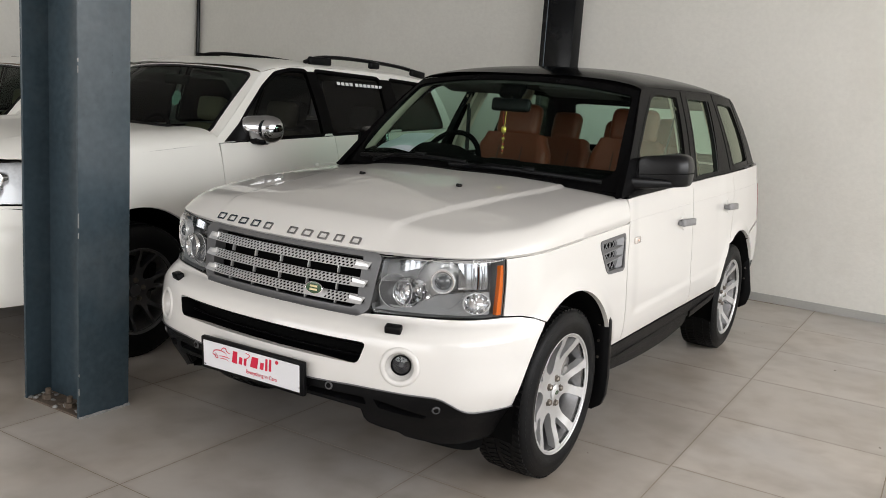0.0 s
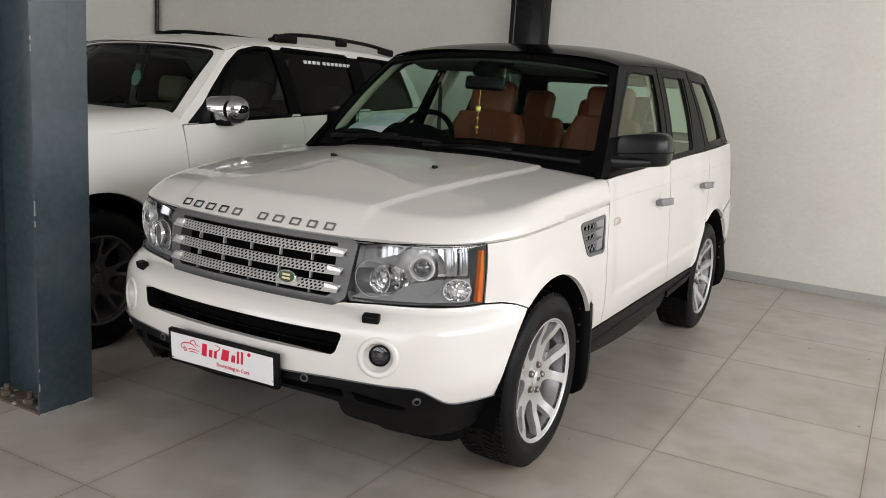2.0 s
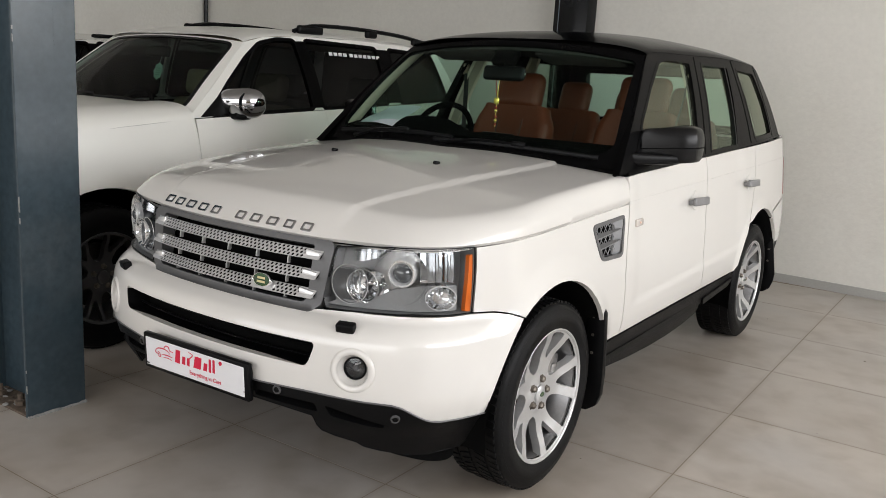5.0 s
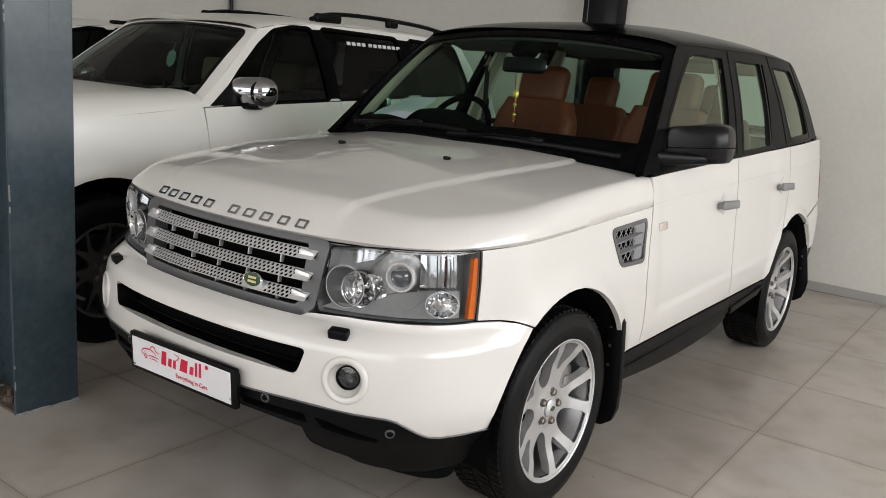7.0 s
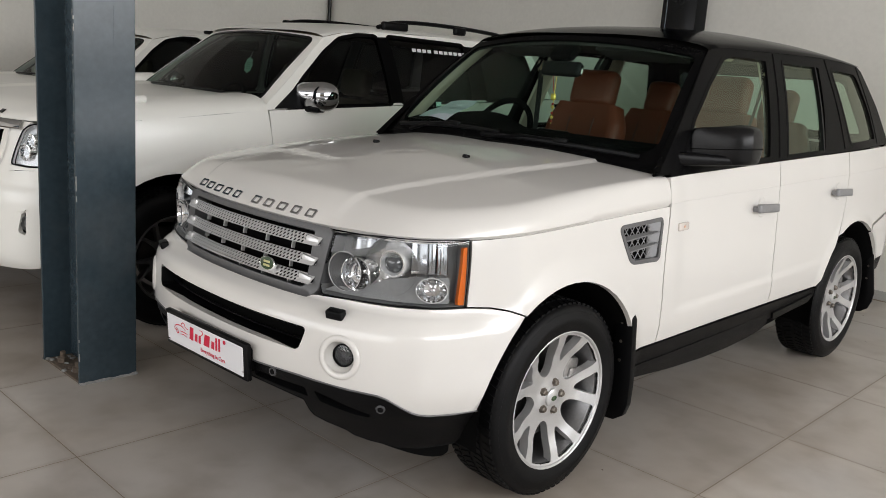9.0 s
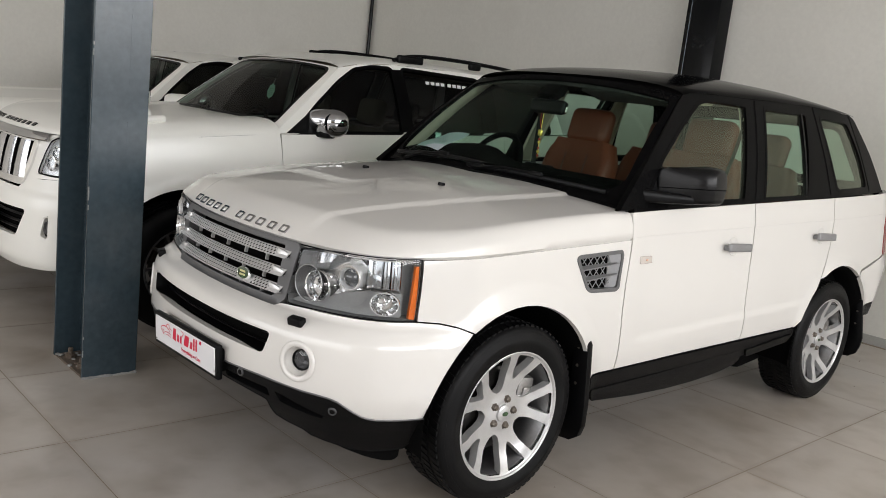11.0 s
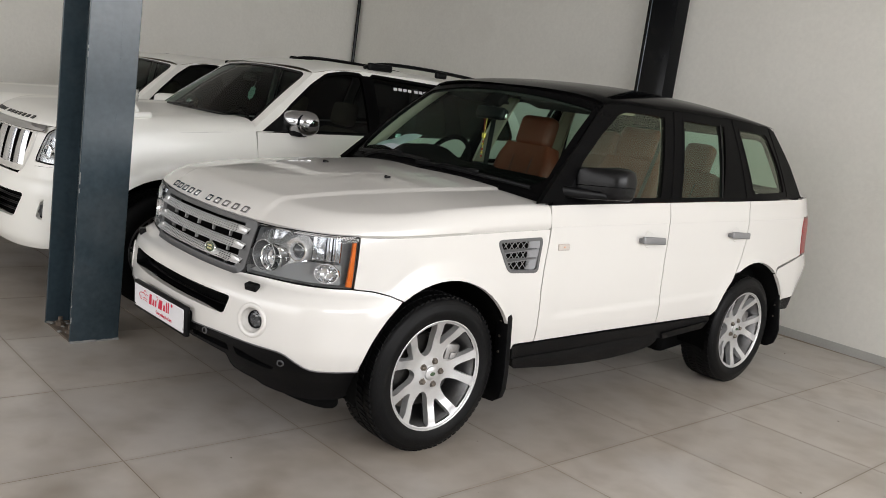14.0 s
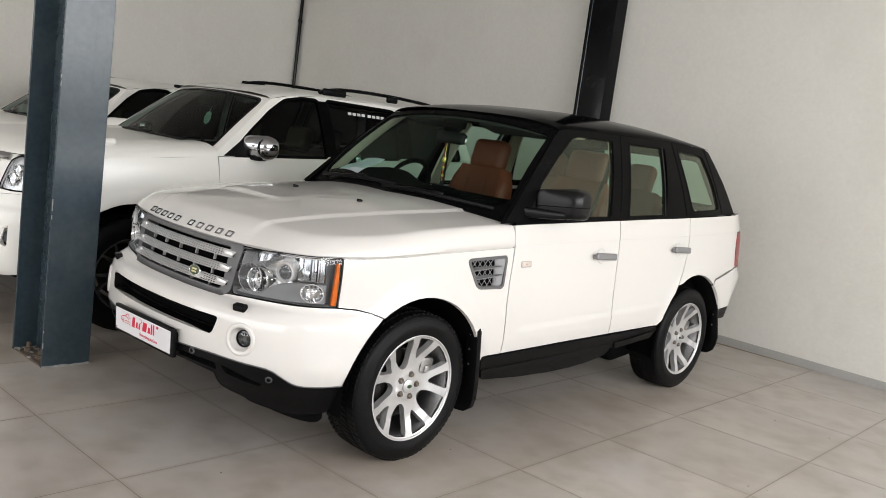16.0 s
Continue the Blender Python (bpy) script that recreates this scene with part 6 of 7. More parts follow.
for sg in (1, -1):
    M0 = Matrix.Diagonal((sg, 1, 1, 1))
    part("inner_pillar_trim", moved(skin([(1.685, 1.22), (1.80, 1.22), (1.90, 1.70), (1.765, 1.70)], GO(-.042), .05, .02, (), CORE), M0), CREAM, suv, "cream trim inside the pillar")
    part("inner_pillar_trim", moved(skin([(2.43, 1.25), (2.60, 1.25), (2.545, 1.71), (2.43, 1.71)], GO(-.042), .05, .02, (), CORE), M0), BEIGE, suv)
    part("grab_handle", moved(tube([(.655, 1.36, 1.70), (.635, 1.38, 1.672), (.632, 1.52, 1.676), (.655, 1.54, 1.708)], .010, 8), M0), BEIGE, suv, "beige grab handle")
    belt_pts = [(.715, 1.74, 1.60), (.70, 1.72, 1.45), (.66, 1.66, 1.15), (.62, 1.60, .86)]
    part("seat_belt", moved(loft([[(p[0], p[1] - .022, p[2]), (p[0] - .004, p[1] + .022, p[2])] for p in belt_pts]), M0), LEATHER_DARK, suv, "black seat belt")
    part("belt_guide", moved(rbox(.02, .06, .07, .01, 2, pose(.72, 1.745, 1.60)), M0), BEIGE, suv)
part("centre_screen", rbox(.20, .02, .12, .01, 2, pose(0, .985, 1.215, -14)), BLACK_TRIM, suv)
for q in (-.66, -.12, .12, .66):
    part("dash_vent", rbox(.12, .02, .06, .01, 2, pose(q, 1.005, 1.17, -10)), GREY_TRIM, suv)

ornament = thing("hanging_ornament", "gold ornament on a red thread hanging behind the windscreen", "ornament")
ornament.matrix_world = pose(-.012, .985, 1.30)
part("thread", tube([(.01, 0, .27), (.004, 0, .16), (0, 0, .05), (0, 0, 0)], .0022, 6), GOLD, ornament)
part("thread", tube([(-.012, 0, .27), (-.004, 0, .16)], .002, 6), RED_THREAD, ornament)
part("pendant", rbox(.030, .012, .034, .006, 2, pose(0, 0, .135)), GOLD, ornament)
for k, zz in enumerate((.10, .085, .055, .035, .015)):
    bmo = bmesh.new()
    bmesh.ops.create_icosphere(bmo, subdivisions=2, radius=.007 + .002 * (k % 2))
    part("bead", moved(bmo, pose(0, 0, zz)), GOLD if k % 2 else RED_THREAD, ornament)

paper_rows = []
for i in range(13):
    u = i / 12
    paper_rows.append([(u * .30 - .15, (j / 6) * .21 - .105, .012 * math.sin(u * 3.0) + .02 * u * u * (j / 6) + .006 * math.sin(j)) for j in range(7)])
pb = loft(paper_rows)
bmesh.ops.solidify(pb, geom=pb.faces[:], thickness=.0012)
sheet = tagged(part("paper_sheet", pb, PAPER, None), "pale blue paper sheet lying on the dashboard", "paper")
sheet.matrix_world = pose(-.512, .752, 1.322, 25, 0, -16)

# the fine crease that carries the bonnet's shut line on along the doors
for sg in (1, -1):
    for y0, y1, own in ((.662, 1.690, da if sg > 0 else db), (1.700, 2.592, ra if sg > 0 else rb), (2.606, 3.455, qa if sg > 0 else qb)):
        line = [RR.spot(RR.sy(y), 1.058 + .030 * (y - .655), -.0004) for y in np.linspace(y0, y1, 24)]
        part("waist_crease", tube([(sg * p.x, p.y, p.z) for p in line], .0017, 6), PAINT, own)
# ---------- the other white off-roaders ----------
LC = Shell(
    plan=[(0, -.875), (.3, -.862), (.52, -.822), (.70, -.745), (.81, -.63), (.88, -.48), (.915, -.3), (.928, 0), (.930, .5), (.93, 1.5), (.93, 2.3), (.928, 2.79), (.91, 3.3), (.86, 3.66), (.70, 3.82), (.4, 3.87), (0, 3.88)],
    front=[(.22, .16), (.32, .06), (.42, .005), (.55, 0), (.68, .004), (.76, .020), (.80, .045), (.86, .052), (1.0, .075), (1.10, .105), (1.16, .150), (1.2, .21), (1.4, .4)],
    corner=[(.22, .15), (.32, .06), (.42, .01), (.55, 0), (.70, .006), (.80, .022), (.90, .038), (1.0, .055), (1.10, .078), (1.16, .11), (1.2, .14), (1.4, .3)],
    side=[(.25, .10), (.36, .05), (.45, .018), (.56, .002), (.66, 0), (.80, .002), (.90, .004), (1.0, .012), (1.10, .024), (1.18, .040), (1.24, .055), (1.32, .08)],
    rear=[(.25, .12), (.45, .0), (.7, 0), (.8, .03), (1.1, .06), (1.3, .12)],
    stations=(.45, -.50, -.2, 3.2, 3.66), arches=((0, .40, .44, .020), (2.79, .40, .44, .020)), crease=None)


def belt2(y):
    return 1.226 + (y - .62) * .050


def G2(y, z, out=0.0):
    y, z = np.asarray(y, float), np.asarray(z, float)
    q = np.clip((z - 1.22) / .52, 0, 1)
    return .872 - (z - 1.22) * .40 + .016 * np.sin(math.pi * q) - .05 * smooth01((y - 2.7) / .9) + out, y, z


def white_offroader(at, label, chrome, squat=1.0, turned=0.0, broad=1.0):
    car = thing("parked_suv", label, "car", at=at, turn=turned)
    car.scale = (broad, 1, squat)
    core = (0, 1.4, .8)

    def pair(name, bm, mat, parent=car, lab=""):
        o = mirrored(bm)
        return part(name, bm, mat, parent, lab), part(name, o, mat, parent, lab)

    s2 = LC.sy(.600)
    zl = pchip([(0, 1.120), (LC.sx(.5), 1.120), (LC.sy(-.55), 1.126), (LC.sy(-.2), 1.150), (LC.sy(.2), 1.185), (s2, 1.222)])
    zcc = pchip([(-.80, 1.165), (-.6, 1.215), (-.4, 1.240), (0, 1.268), (.3, 1.284), (.60, 1.300)])
    sp = pchip([(0, -.62), (.35, -.54), (.62, -.38), (LC.sy(-.2), -.12), (LC.sy(.2), .20), (s2, .52)])
    den_s = np.linspace(0, s2, 6000)
    den = np.stack(LC.at(den_s, zl(den_s)), 1)

    def top_z(x, y):
        d2 = (den[:, 0] - abs(x)) ** 2 + (den[:, 1] - y) ** 2
        j = int(np.argmin(d2))
        t = min(1.0, math.sqrt(d2[j]) / .19)
        h = float(zcc(y)) - .012 * (abs(x) / .8) ** 2 + .016 * float(smooth01((abs(x) - .50) / .10)) * float(smooth01((y + .75) / .4))
        return float(den[j, 2] + (h - den[j, 2]) * (1 - (1 - t) ** 2.2) ** (1 / 1.8))

    rows = []
    for s in np.concatenate([np.linspace(0, LC.sy(-.3), 30), np.linspace(LC.sy(-.3), s2, 18)[1:]]):
        e = LC.spot(s, float(zl(s)))
        row = []
        for k in range(29):
            w = (k / 28) ** 1.6
            px, py = e.x * (1 - w), e.y * (1 - w) + float(sp(s)) * w
            row.append((px, py, top_z(px, py)))
        rows.append(row)
    bm = loft(rows)
    bm.normal_update()
    if sum(f.normal.z for f in bm.faces) < 0:
        bmesh.ops.reverse_faces(bm, faces=bm.faces)
    bonnet2 = part("bonnet", bm, PAINT_B, car, sharp=50)
    b2 = bmesh.new()
    b2.from_mesh(bonnet2.data)
    b3 = mirrored(b2)
    b2.free()
    part("bonnet", b3, PAINT_B, car, sharp=50)
    # flanks
    arch_f = arc(0, .40, .475, .470, 0, 180, 24)
    arch_b = arc(2.79, .40, .475, .470, 0, 180, 24)
    cutA = [(.605, 1.222), (.612, 1.10), (.625, .95), (.600, .75), (.585, .60), (.60, .46)]
    wing2 = [(s, z - .003) for s, z in zip(np.linspace(LC.sy(-.50), s2, 14), zl(np.linspace(LC.sy(-.50), s2, 14)) + .006)] + outline(LC, Y(*cutA[1:]) + Y((.485, .46)) + Y(*[p for p in arch_f if p[0] > -.36]) + Y((-.42, .80), (-.50, .86), (-.52, .96)))
    wings2 = pair("front_wing", skin(shrunk(wing2, .0015), LC.on(-.001), .035, .02, (), core), PAINT_B)
    cutB = [(1.70, belt2(1.70)), (1.71, 1.1), (1.68, .8), (1.69, .46)]
    doorA = outline(LC, Y(*[(y, belt2(y) - .003) for y in (.608, 1.0, 1.35, 1.70)]) + Y(*cutB[1:]) + Y((1.1, .455)) + Y(*cutA[::-1][:-1]))
    dA = pair("front_door", skin(shrunk(doorA, .002), LC.on(), .035, .02, (), core), PAINT_B)
    cutC = [(2.62, belt2(2.62)), (2.60, 1.0), (2.48, .80)]
    doorB = outline(LC, Y(*[(y, belt2(y) - .003) for y in (1.70, 2.2, 2.62)]) + Y(*cutC[1:]) + Y(*[p for p in arch_b if p[0] < 2.48 and p[1] > .47]) + Y((2.31, .46)) + Y(*cutB[::-1][:-1]))
    pair("rear_door", skin(shrunk(doorB, .002), LC.on(), .035, .02, (), core), PAINT_B)
    tail = outline(LC, Y(*[(y, belt2(y) - .003) for y in (2.62, 3.0, 3.4)])) + [(LC.sy(3.7), 1.36), (LC.s[-1] - .02, 1.36), (LC.s[-1] - .02, .42)] + outline(LC, Y((3.6, .42), (3.28, .46)) + Y(*[p for p in arch_b if p[0] > 2.5 and p[1] > .47]) + Y(*cutC[::-1][:-1]))
    pair("rear_quarter", skin(shrunk(tail, .002), LC.on(), .05, .02, (), core), PAINT_B)
    for sg, door in ((1, dA[0]), (-1, dA[1])):
        hm = LC.frame_at(LC.sy(1.545), 1.075)
        h = join(rbox(.20, .018, .032, .008, 3, hm @ pose(0, .03, 0)), rbox(.03, .03, .024, .006, 2, hm @ pose(-.08, .014, 0)), rbox(.03, .03, .024, .006, 2, hm @ pose(.08, .014, 0)))
        part("door_handle", h if sg > 0 else mirrored(h), PAINT_B, door, "white door handle")
    # bumper, lamps, grille
    btop = X((0, .800), (.44, .800), (.50, .845), (.62, .868)) + Y((-.68, .880), (-.52, .872), (-.42, .812))
    barch = Y(*[p for p in arch_f if p[0] < -.36 and .42 < p[1] < .74])
    half_ = outline(LC, btop + barch + Y((-.48, .405)) + X((.78, .36), (.5, .345), (0, .345)))
    ring_ = half_ + [(-s, z) for s, z in half_[::-1]][1:-1]
    mouth = softened(outline(LC, X((.58, .690), (.50, .53)) + [("-x", -.50, .53), ("-x", -.58, .690)]), .03)
    fogh = softened(outline(LC, X((.71, .66), (.81, .67), (.825, .60), (.78, .545), (.69, .56))), .02)
    bump = part("front_bumper", skin(shrunk(ring_, .002), LC.on(), .03, .03, [mouth, fogh, [(-s, z) for s, z in fogh]], core), PAINT_B, car)
    part("intake_duct", skin(shrunk(mouth, -.01), LC.on(-.06), .05, 0, (), core), LINER, bump, "black lower air intake")
    for zz in (.57, .61, .65):
        part("intake_slat", tube([tuple(LC.spot(s, zz, -.03)) for s in np.linspace(-LC.sx(.53), LC.sx(.53), 15)], .008, 6), BLACK_TRIM, bump)
    for sg in (1, -1):
        fh = [(sg * s, z) for s, z in fogh]
        fg = part("fog_lamp", skin(shrunk(fh, -.008), LC.on(-.04), .03, 0, (), core), BLACK_TRIM, bump, "fog lamp in a black pocket")
        fm = LC.frame_at(sg * LC.sx(.765), .607, -.02)
        part("reflector", moved(revolve([(.006, .040), (.008, .036), (-.01, .028), (-.018, 0)], 24, axis="Y"), fm), LAMP_SHROUD, fg)
        part("fog_trim", tube([tuple(LC.spot(sg * LC.sx(a), b, .003)) for a, b in ((.70, .665), (.815, .676))], .005, 6), PAINT_B, fg)
        lampo = outline(LC, X((.672, 1.082), (.72, 1.106)) + Y((-.60, 1.118), (-.515, 1.105), (-.53, 1.0), (-.54, .905)) + X((.72, .896), (.615, .900), (.622, .935), (.648, 1.02)))
        lampo = softened([(sg * s, z) for s, z in lampo], .02)
        lp = part("headlamp", skin(lampo, LC.on(-.024), .03, 0, (), core), LC_LAMP, car, "clear headlamp with chrome reflectors")
        part("lens", skin(lampo, LC.on(.002), .03, .03, (), core), LENS, lp)
        part("lamp_rim", tube([tuple(LC.spot(s, z, .001)) for s, z in lampo], .004, 6, True), BLACK_TRIM, lp)
        for a, b, r in ((.700, .965, .046), (.775, 1.02, .040)):
            pm = LC.frame_at(sg * LC.sx(a), b, -.016)
            lf = Matrix.Translation(pm.translation) @ pose(0, 0, 0, 0, 0, 180 + sg * 15)
            part("reflector", moved(revolve([(-.02, r), (.012, r - .002), (.014, r - .008), (-.008, r * .6), (-.014, 0)], 30, axis="Y"), lf), CHROME, lp)
            part("bulb", moved(revolve([(-.014, .014), (.01, .014), (.016, .007), (.017, 0)], 14, axis="Y"), lf), LENS, lp)
        part("amber_strip", skin(softened([(sg * s, z) for s, z in outline(LC, Y((-.575, 1.09), (-.545, 1.09), (-.56, .925), (-.59, .92)))], .006), LC.on(-.02), .03, .01, (), core), LAMP_AMBERCLEAR, lp)
    filler = outline(LC, X((.545, 1.116), (.60, 1.117), (.715, 1.118), (.668, 1.084), (.644, 1.02), (.617, .938), (.608, .894), (.72, .889)) + Y((-.545, .898), (-.548, .876), (-.66, .880)) + X((.62, .869), (.565, .850), (.50, .808)))
    for sg in (1, -1):
        part("nose_panel", skin([(sg * s, z) for s, z in filler], LC.on(-.001), .03, .02, (), core), PAINT_B, car)
    go = softened(outline(LC, X((.575, 1.108), (.56, .95), (.49, .815)) + [("-x", -.49, .815), ("-x", -.56, .95), ("-x", -.575, 1.108)]), .04)
    gi = shrunk(go, .040)
    gr = part("grille", skin(go, LC.on(.012), .03, .05, [gi], core), CHROME, car, "chrome grille with fat upright bars")
    part("grille_backing", skin(shrunk(gi, -.01), LC.on(-.05), .05, 0, (), core), LINER, gr)
    for k in range(6):
        q = -.44 + .176 * k
        sq = LC.sx(abs(q)) * (1 if q > 0 else -1)
        lo_z = .85 + .02 * abs(q)
        part("grille_bar", loft([[tuple(LC.spot(sq + (-.070 + .0175 * j) * (1 - .12 * t), lo_z + (1.072 - lo_z) * t, .012 + .014 * math.sin(math.pi * j / 8))) for j in range(9)] for t in np.linspace(0, 1, 9)]), SATIN_CHROME, gr, "fat silver upright bar")
    bmk = LC.frame_at(0, .965, .034)
    part("round_badge", moved(revolve([(-.01, .062), (.0, .066), (.004, .058), (0, .050), (-.01, .048)], 40, axis="Y"), bmk @ Matrix.Diagonal((1.1, 1, .75, 1))), CHROME, gr, "plain chrome oval ring")
    part("bonnet_strip", loft([[tuple(LC.spot(s, z, o)) for z, o in ((1.078, .014), (1.088, .020), (1.106, .020), (1.122, .012))] for s in np.linspace(-LC.sx(.655), LC.sx(.655), 31)]), SHADED_CHROME, car, "chrome strip over the grille")
    xx = -.45
    for k in range(11):
        w = .050
        if k == 4:
            xx += .05
        cx = xx + w / 2
        ys = np.linspace(float(np.interp(abs(cx), den[:2200, 0], den[:2200, 1])), -.6, 90)
        yi = float(np.interp(1.152, [top_z(cx, y) for y in ys], ys))
        tilt = math.degrees(math.atan2(top_z(cx, yi + .008) - top_z(cx, yi - .008), .016))
        part("bonnet_mark", rbox(w, .030, .004, .001, 1, pose(cx, yi, top_z(cx, yi) + .001, tilt)), BLACK_TRIM, car, "dark raised letter block")
        xx += w + .026
    pl = part("plate_holder", rbox(.53, .02, .14, .005, 2, pose(0, -.889, .60, 4)), BLACK_TRIM, car, "black plate holder with a white dealer card")
    part("plate_card", rbox(.49, .004, .105, .002, 1, pose(0, -.901, .60, 4)), WHITE_PLATE, pl)
    for k in range(6):
        part("printed_bar", rbox(.04, .002, .04, .001, 1, pose(-.10 + .055 * k, -.9035, .605, 4)), RED_PRINT, pl)
    # greenhouse
    wsE = [(.56 + .557 * t, 1.222 + .460 * t) for t in (0, .25, .5, .75, 1)]
    fo = [(.56, 1.222)] + [(y, belt2(y)) for y in (.75, 1.3, 2.0, 2.7)] + [(3.40, belt2(3.40)), (3.34, 1.55), (3.24, 1.742), (2.8, 1.762), (2.2, 1.766), (1.6, 1.752), (1.3, 1.725)] + wsE[::-1][:-1]
    fwA = softened([(.735, belt2(.735) + .02), (1.60, belt2(1.6) + .015), (1.575, 1.715), (1.42, 1.712), (1.25, 1.676), (1.10, 1.58), (.92, 1.43)], .03)
    fwB = softened([(1.70, belt2(1.7) + .015), (2.40, belt2(2.4) + .015), (2.42, 1.715), (1.675, 1.722)], .03)
    fwC = softened([(2.56, belt2(2.56) + .015), (3.22, belt2(3.2) + .02), (3.14, 1.70), (2.57, 1.715)], .03)
    pair("side_frame", skin(fo, G2, .035, .03, [shrunk(fwA, -.02), shrunk(fwB, -.02), shrunk(fwC, -.02)], core), PAINT_B, car)
    for shp in (fwA, fwB, fwC):
        pair("window_seal", skin(shrunk(shp, -.022), lambda u, v: G2(u, v, .001), .035, .03, [shp], core), FRAME_BLACK, car)
        pair("side_window", skin(shrunk(shp, -.006), lambda u, v: G2(u, v, -.010), .06, 0, (), core), TINTED, car, "dark tinted side window")
    pair("pillar_cover", skin([(1.595, belt2(1.6) + .014), (1.705, belt2(1.7) + .014), (1.68, 1.724), (1.57, 1.718)], lambda u, v: G2(u, v, .003), .04, .004, (), core), FRAME_BLACK, car)
    pair("pillar_cover", skin([(2.395, belt2(2.4) + .014), (2.565, belt2(2.57) + .014), (2.575, 1.717), (2.415, 1.717)], lambda u, v: G2(u, v, .003), .04, .004, (), core), FRAME_BLACK, car)
    xx = 1.90
    for k in range(11):
        if k == 4:
            xx += .018
        p = G2(xx, 1.655, .001)
        part("window_mark", rbox(.004, .036, .024, .001, 1, pose(float(p[0]), xx, 1.655, 0, -18)), WHITE_PLATE, car, "small white letter block")
        xx += .0495
    zr2 = pchip([(1.02, 1.706), (1.15, 1.752), (1.35, 1.786), (1.7, 1.808), (2.2, 1.816), (2.8, 1.806), (3.2, 1.780), (3.36, 1.750)])
    ze2 = pchip([(1.02, 1.640), (1.12, 1.684), (1.3, 1.725), (1.6, 1.752), (2.2, 1.766), (2.8, 1.762), (3.24, 1.742), (3.36, 1.72)])
    rows = []
    for t in np.linspace(0, 1, 34):
        row = []
        for k in range(41):
            a = -1 + k / 20
            a = math.sin(a * math.pi / 2) * .6 + a * .4
            yf, yb = 1.055 + .062 * a * a, 3.36 - .10 * a * a
            yy = yf + (yb - yf) * t
            xe = float(G2(yy, float(ze2(yy)))[0]) + .002
            row.append((xe * a, yy, float(ze2(yy)) + (float(zr2(yy)) - float(ze2(yy))) * max(0.0, 1 - abs(a) ** 2.8) ** (1 / 1.6)))
        rows.append(row)
    bm = loft(rows)
    bm.normal_update()
    if sum(f.normal.z for f in bm.faces) < 0:
        bmesh.ops.reverse_faces(bm, faces=bm.faces)
    part("roof", bm, PAINT_B, car, "white roof panel", sharp=60)
    part("headliner", loft([[(p[0] * .96, p[1], p[2] - .04) for p in r] for r in rows[1::4]]), BEIGE, car)
    for sg in (1, -1):
        drop = 0.0 if chrome else .045
        q = [(sg * .585, 1.66, 1.790), (sg * .585, 1.76, 1.822), (sg * .583, 1.90, 1.842), (sg * .58, 2.15, 1.852), (sg * .575, 2.5, 1.852), (sg * .57, 2.85, 1.840), (sg * .565, 3.10, 1.815), (sg * .562, 3.18, 1.790)]
        rl = part("roof_rail", tube([(p[0], p[1], p[2] - drop) for p in flowing(q, 6)], .019, 10, flat=.8), BLACK_TRIM, car, "black roof rail")
        for yy, zz, ln in ((1.80, 1.806, .24), (2.45, 1.826, .12), (3.06, 1.800, .20)):
            part("rail_foot", rbox(.040, ln, .058, .016, 3, pose(sg * .60, yy, zz - drop * .6, 5 if yy < 1.5 else -5 if yy > 3 else 1)), BLACK_TRIM, rl)

    def scr(u, v, out=0.0):
        u, v = np.asarray(u, float), np.asarray(v, float)
        yb, zb, xb = .485 + .075 * np.abs(u) ** 2.2, 1.262 - .040 * np.abs(u) ** 3, .872
        yt, zt, xt = 1.055 + .062 * np.abs(u) ** 2, 1.712 - .030 * np.abs(u) ** 2.2, .70
        bul = np.sin(math.pi * v) * .022 * (1 - np.abs(u) ** 6)
        return u * (xb + (xt - xb) * v), yb + (yt - yb) * v - bul * .65 - out * .65, zb + (zt - zb) * v + bul * .75 + out * .75

    sin_ = softened([(-.93, .06), (0, .035), (.93, .06), (.925, .5), (.925, .982), (0, .99), (-.925, .982), (-.925, .5)], .11)
    part("screen_surround", skin([(-1, 0), (1, 0), (1, 1), (-1, 1)], lambda u, v: scr(u, v, .001), .08, .02, [sin_], core), PAINT_B, car)
    part("screen_border", skin(shrunk(sin_, -.004), lambda u, v: scr(u, v, -.002), .08, .004, [shrunk(sin_, .035)], core), BLACK_TRIM, car)
    part("windscreen", skin(shrunk(sin_, .0), lambda u, v: scr(u, v, -.006), .1, 0, (), core), LC_SCREEN, car, "windscreen with the cabin's dimness put into its tint")
    cr = []
    for k in range(31):
        u = -1 + k / 15
        a = Vector([float(q) for q in scr(u * .97, .05, .001)])
        b = Vector((u * .83, .47 + .12 * abs(u) ** 2.2, top_z(min(.80, abs(u) * .82), .50) - .012))
        cr.append([tuple(b + Vector((0, 0, -.05))), tuple(b), tuple(a)])
    part("cowl_panel", loft(cr), BLACK_TRIM, car)
    for a, b in (((-.55, .07), (.02, .09)), ((.05, .06), (.80, .07))):
        q = [Vector([float(c) for c in scr(a[0] + (b[0] - a[0]) * t, a[1] + (b[1] - a[1]) * t, .018)]) for t in np.linspace(0, 1, 8)]
        part("wiper", tube([tuple(p) for p in q], .008, 6), BLACK_TRIM, car, "black windscreen wiper")
    for sg in (1, -1):
        hd = rbox(.255, .17, .175, .078, 7)
        for v in hd.verts:
            v.co.y += .42 * v.co.x
            v.co.z *= 1 - .25 * (v.co.x / .12) * .35 * -1
        M = pose(sg * .892, .930, 1.318) @ Matrix.Diagonal((sg, 1, 1, 1))
        mr = part("door_mirror", moved(hd, M), SHADED_CHROME if chrome else PAINT_B, car, "chrome door mirror cap" if chrome else "white door mirror cap", sharp=60)
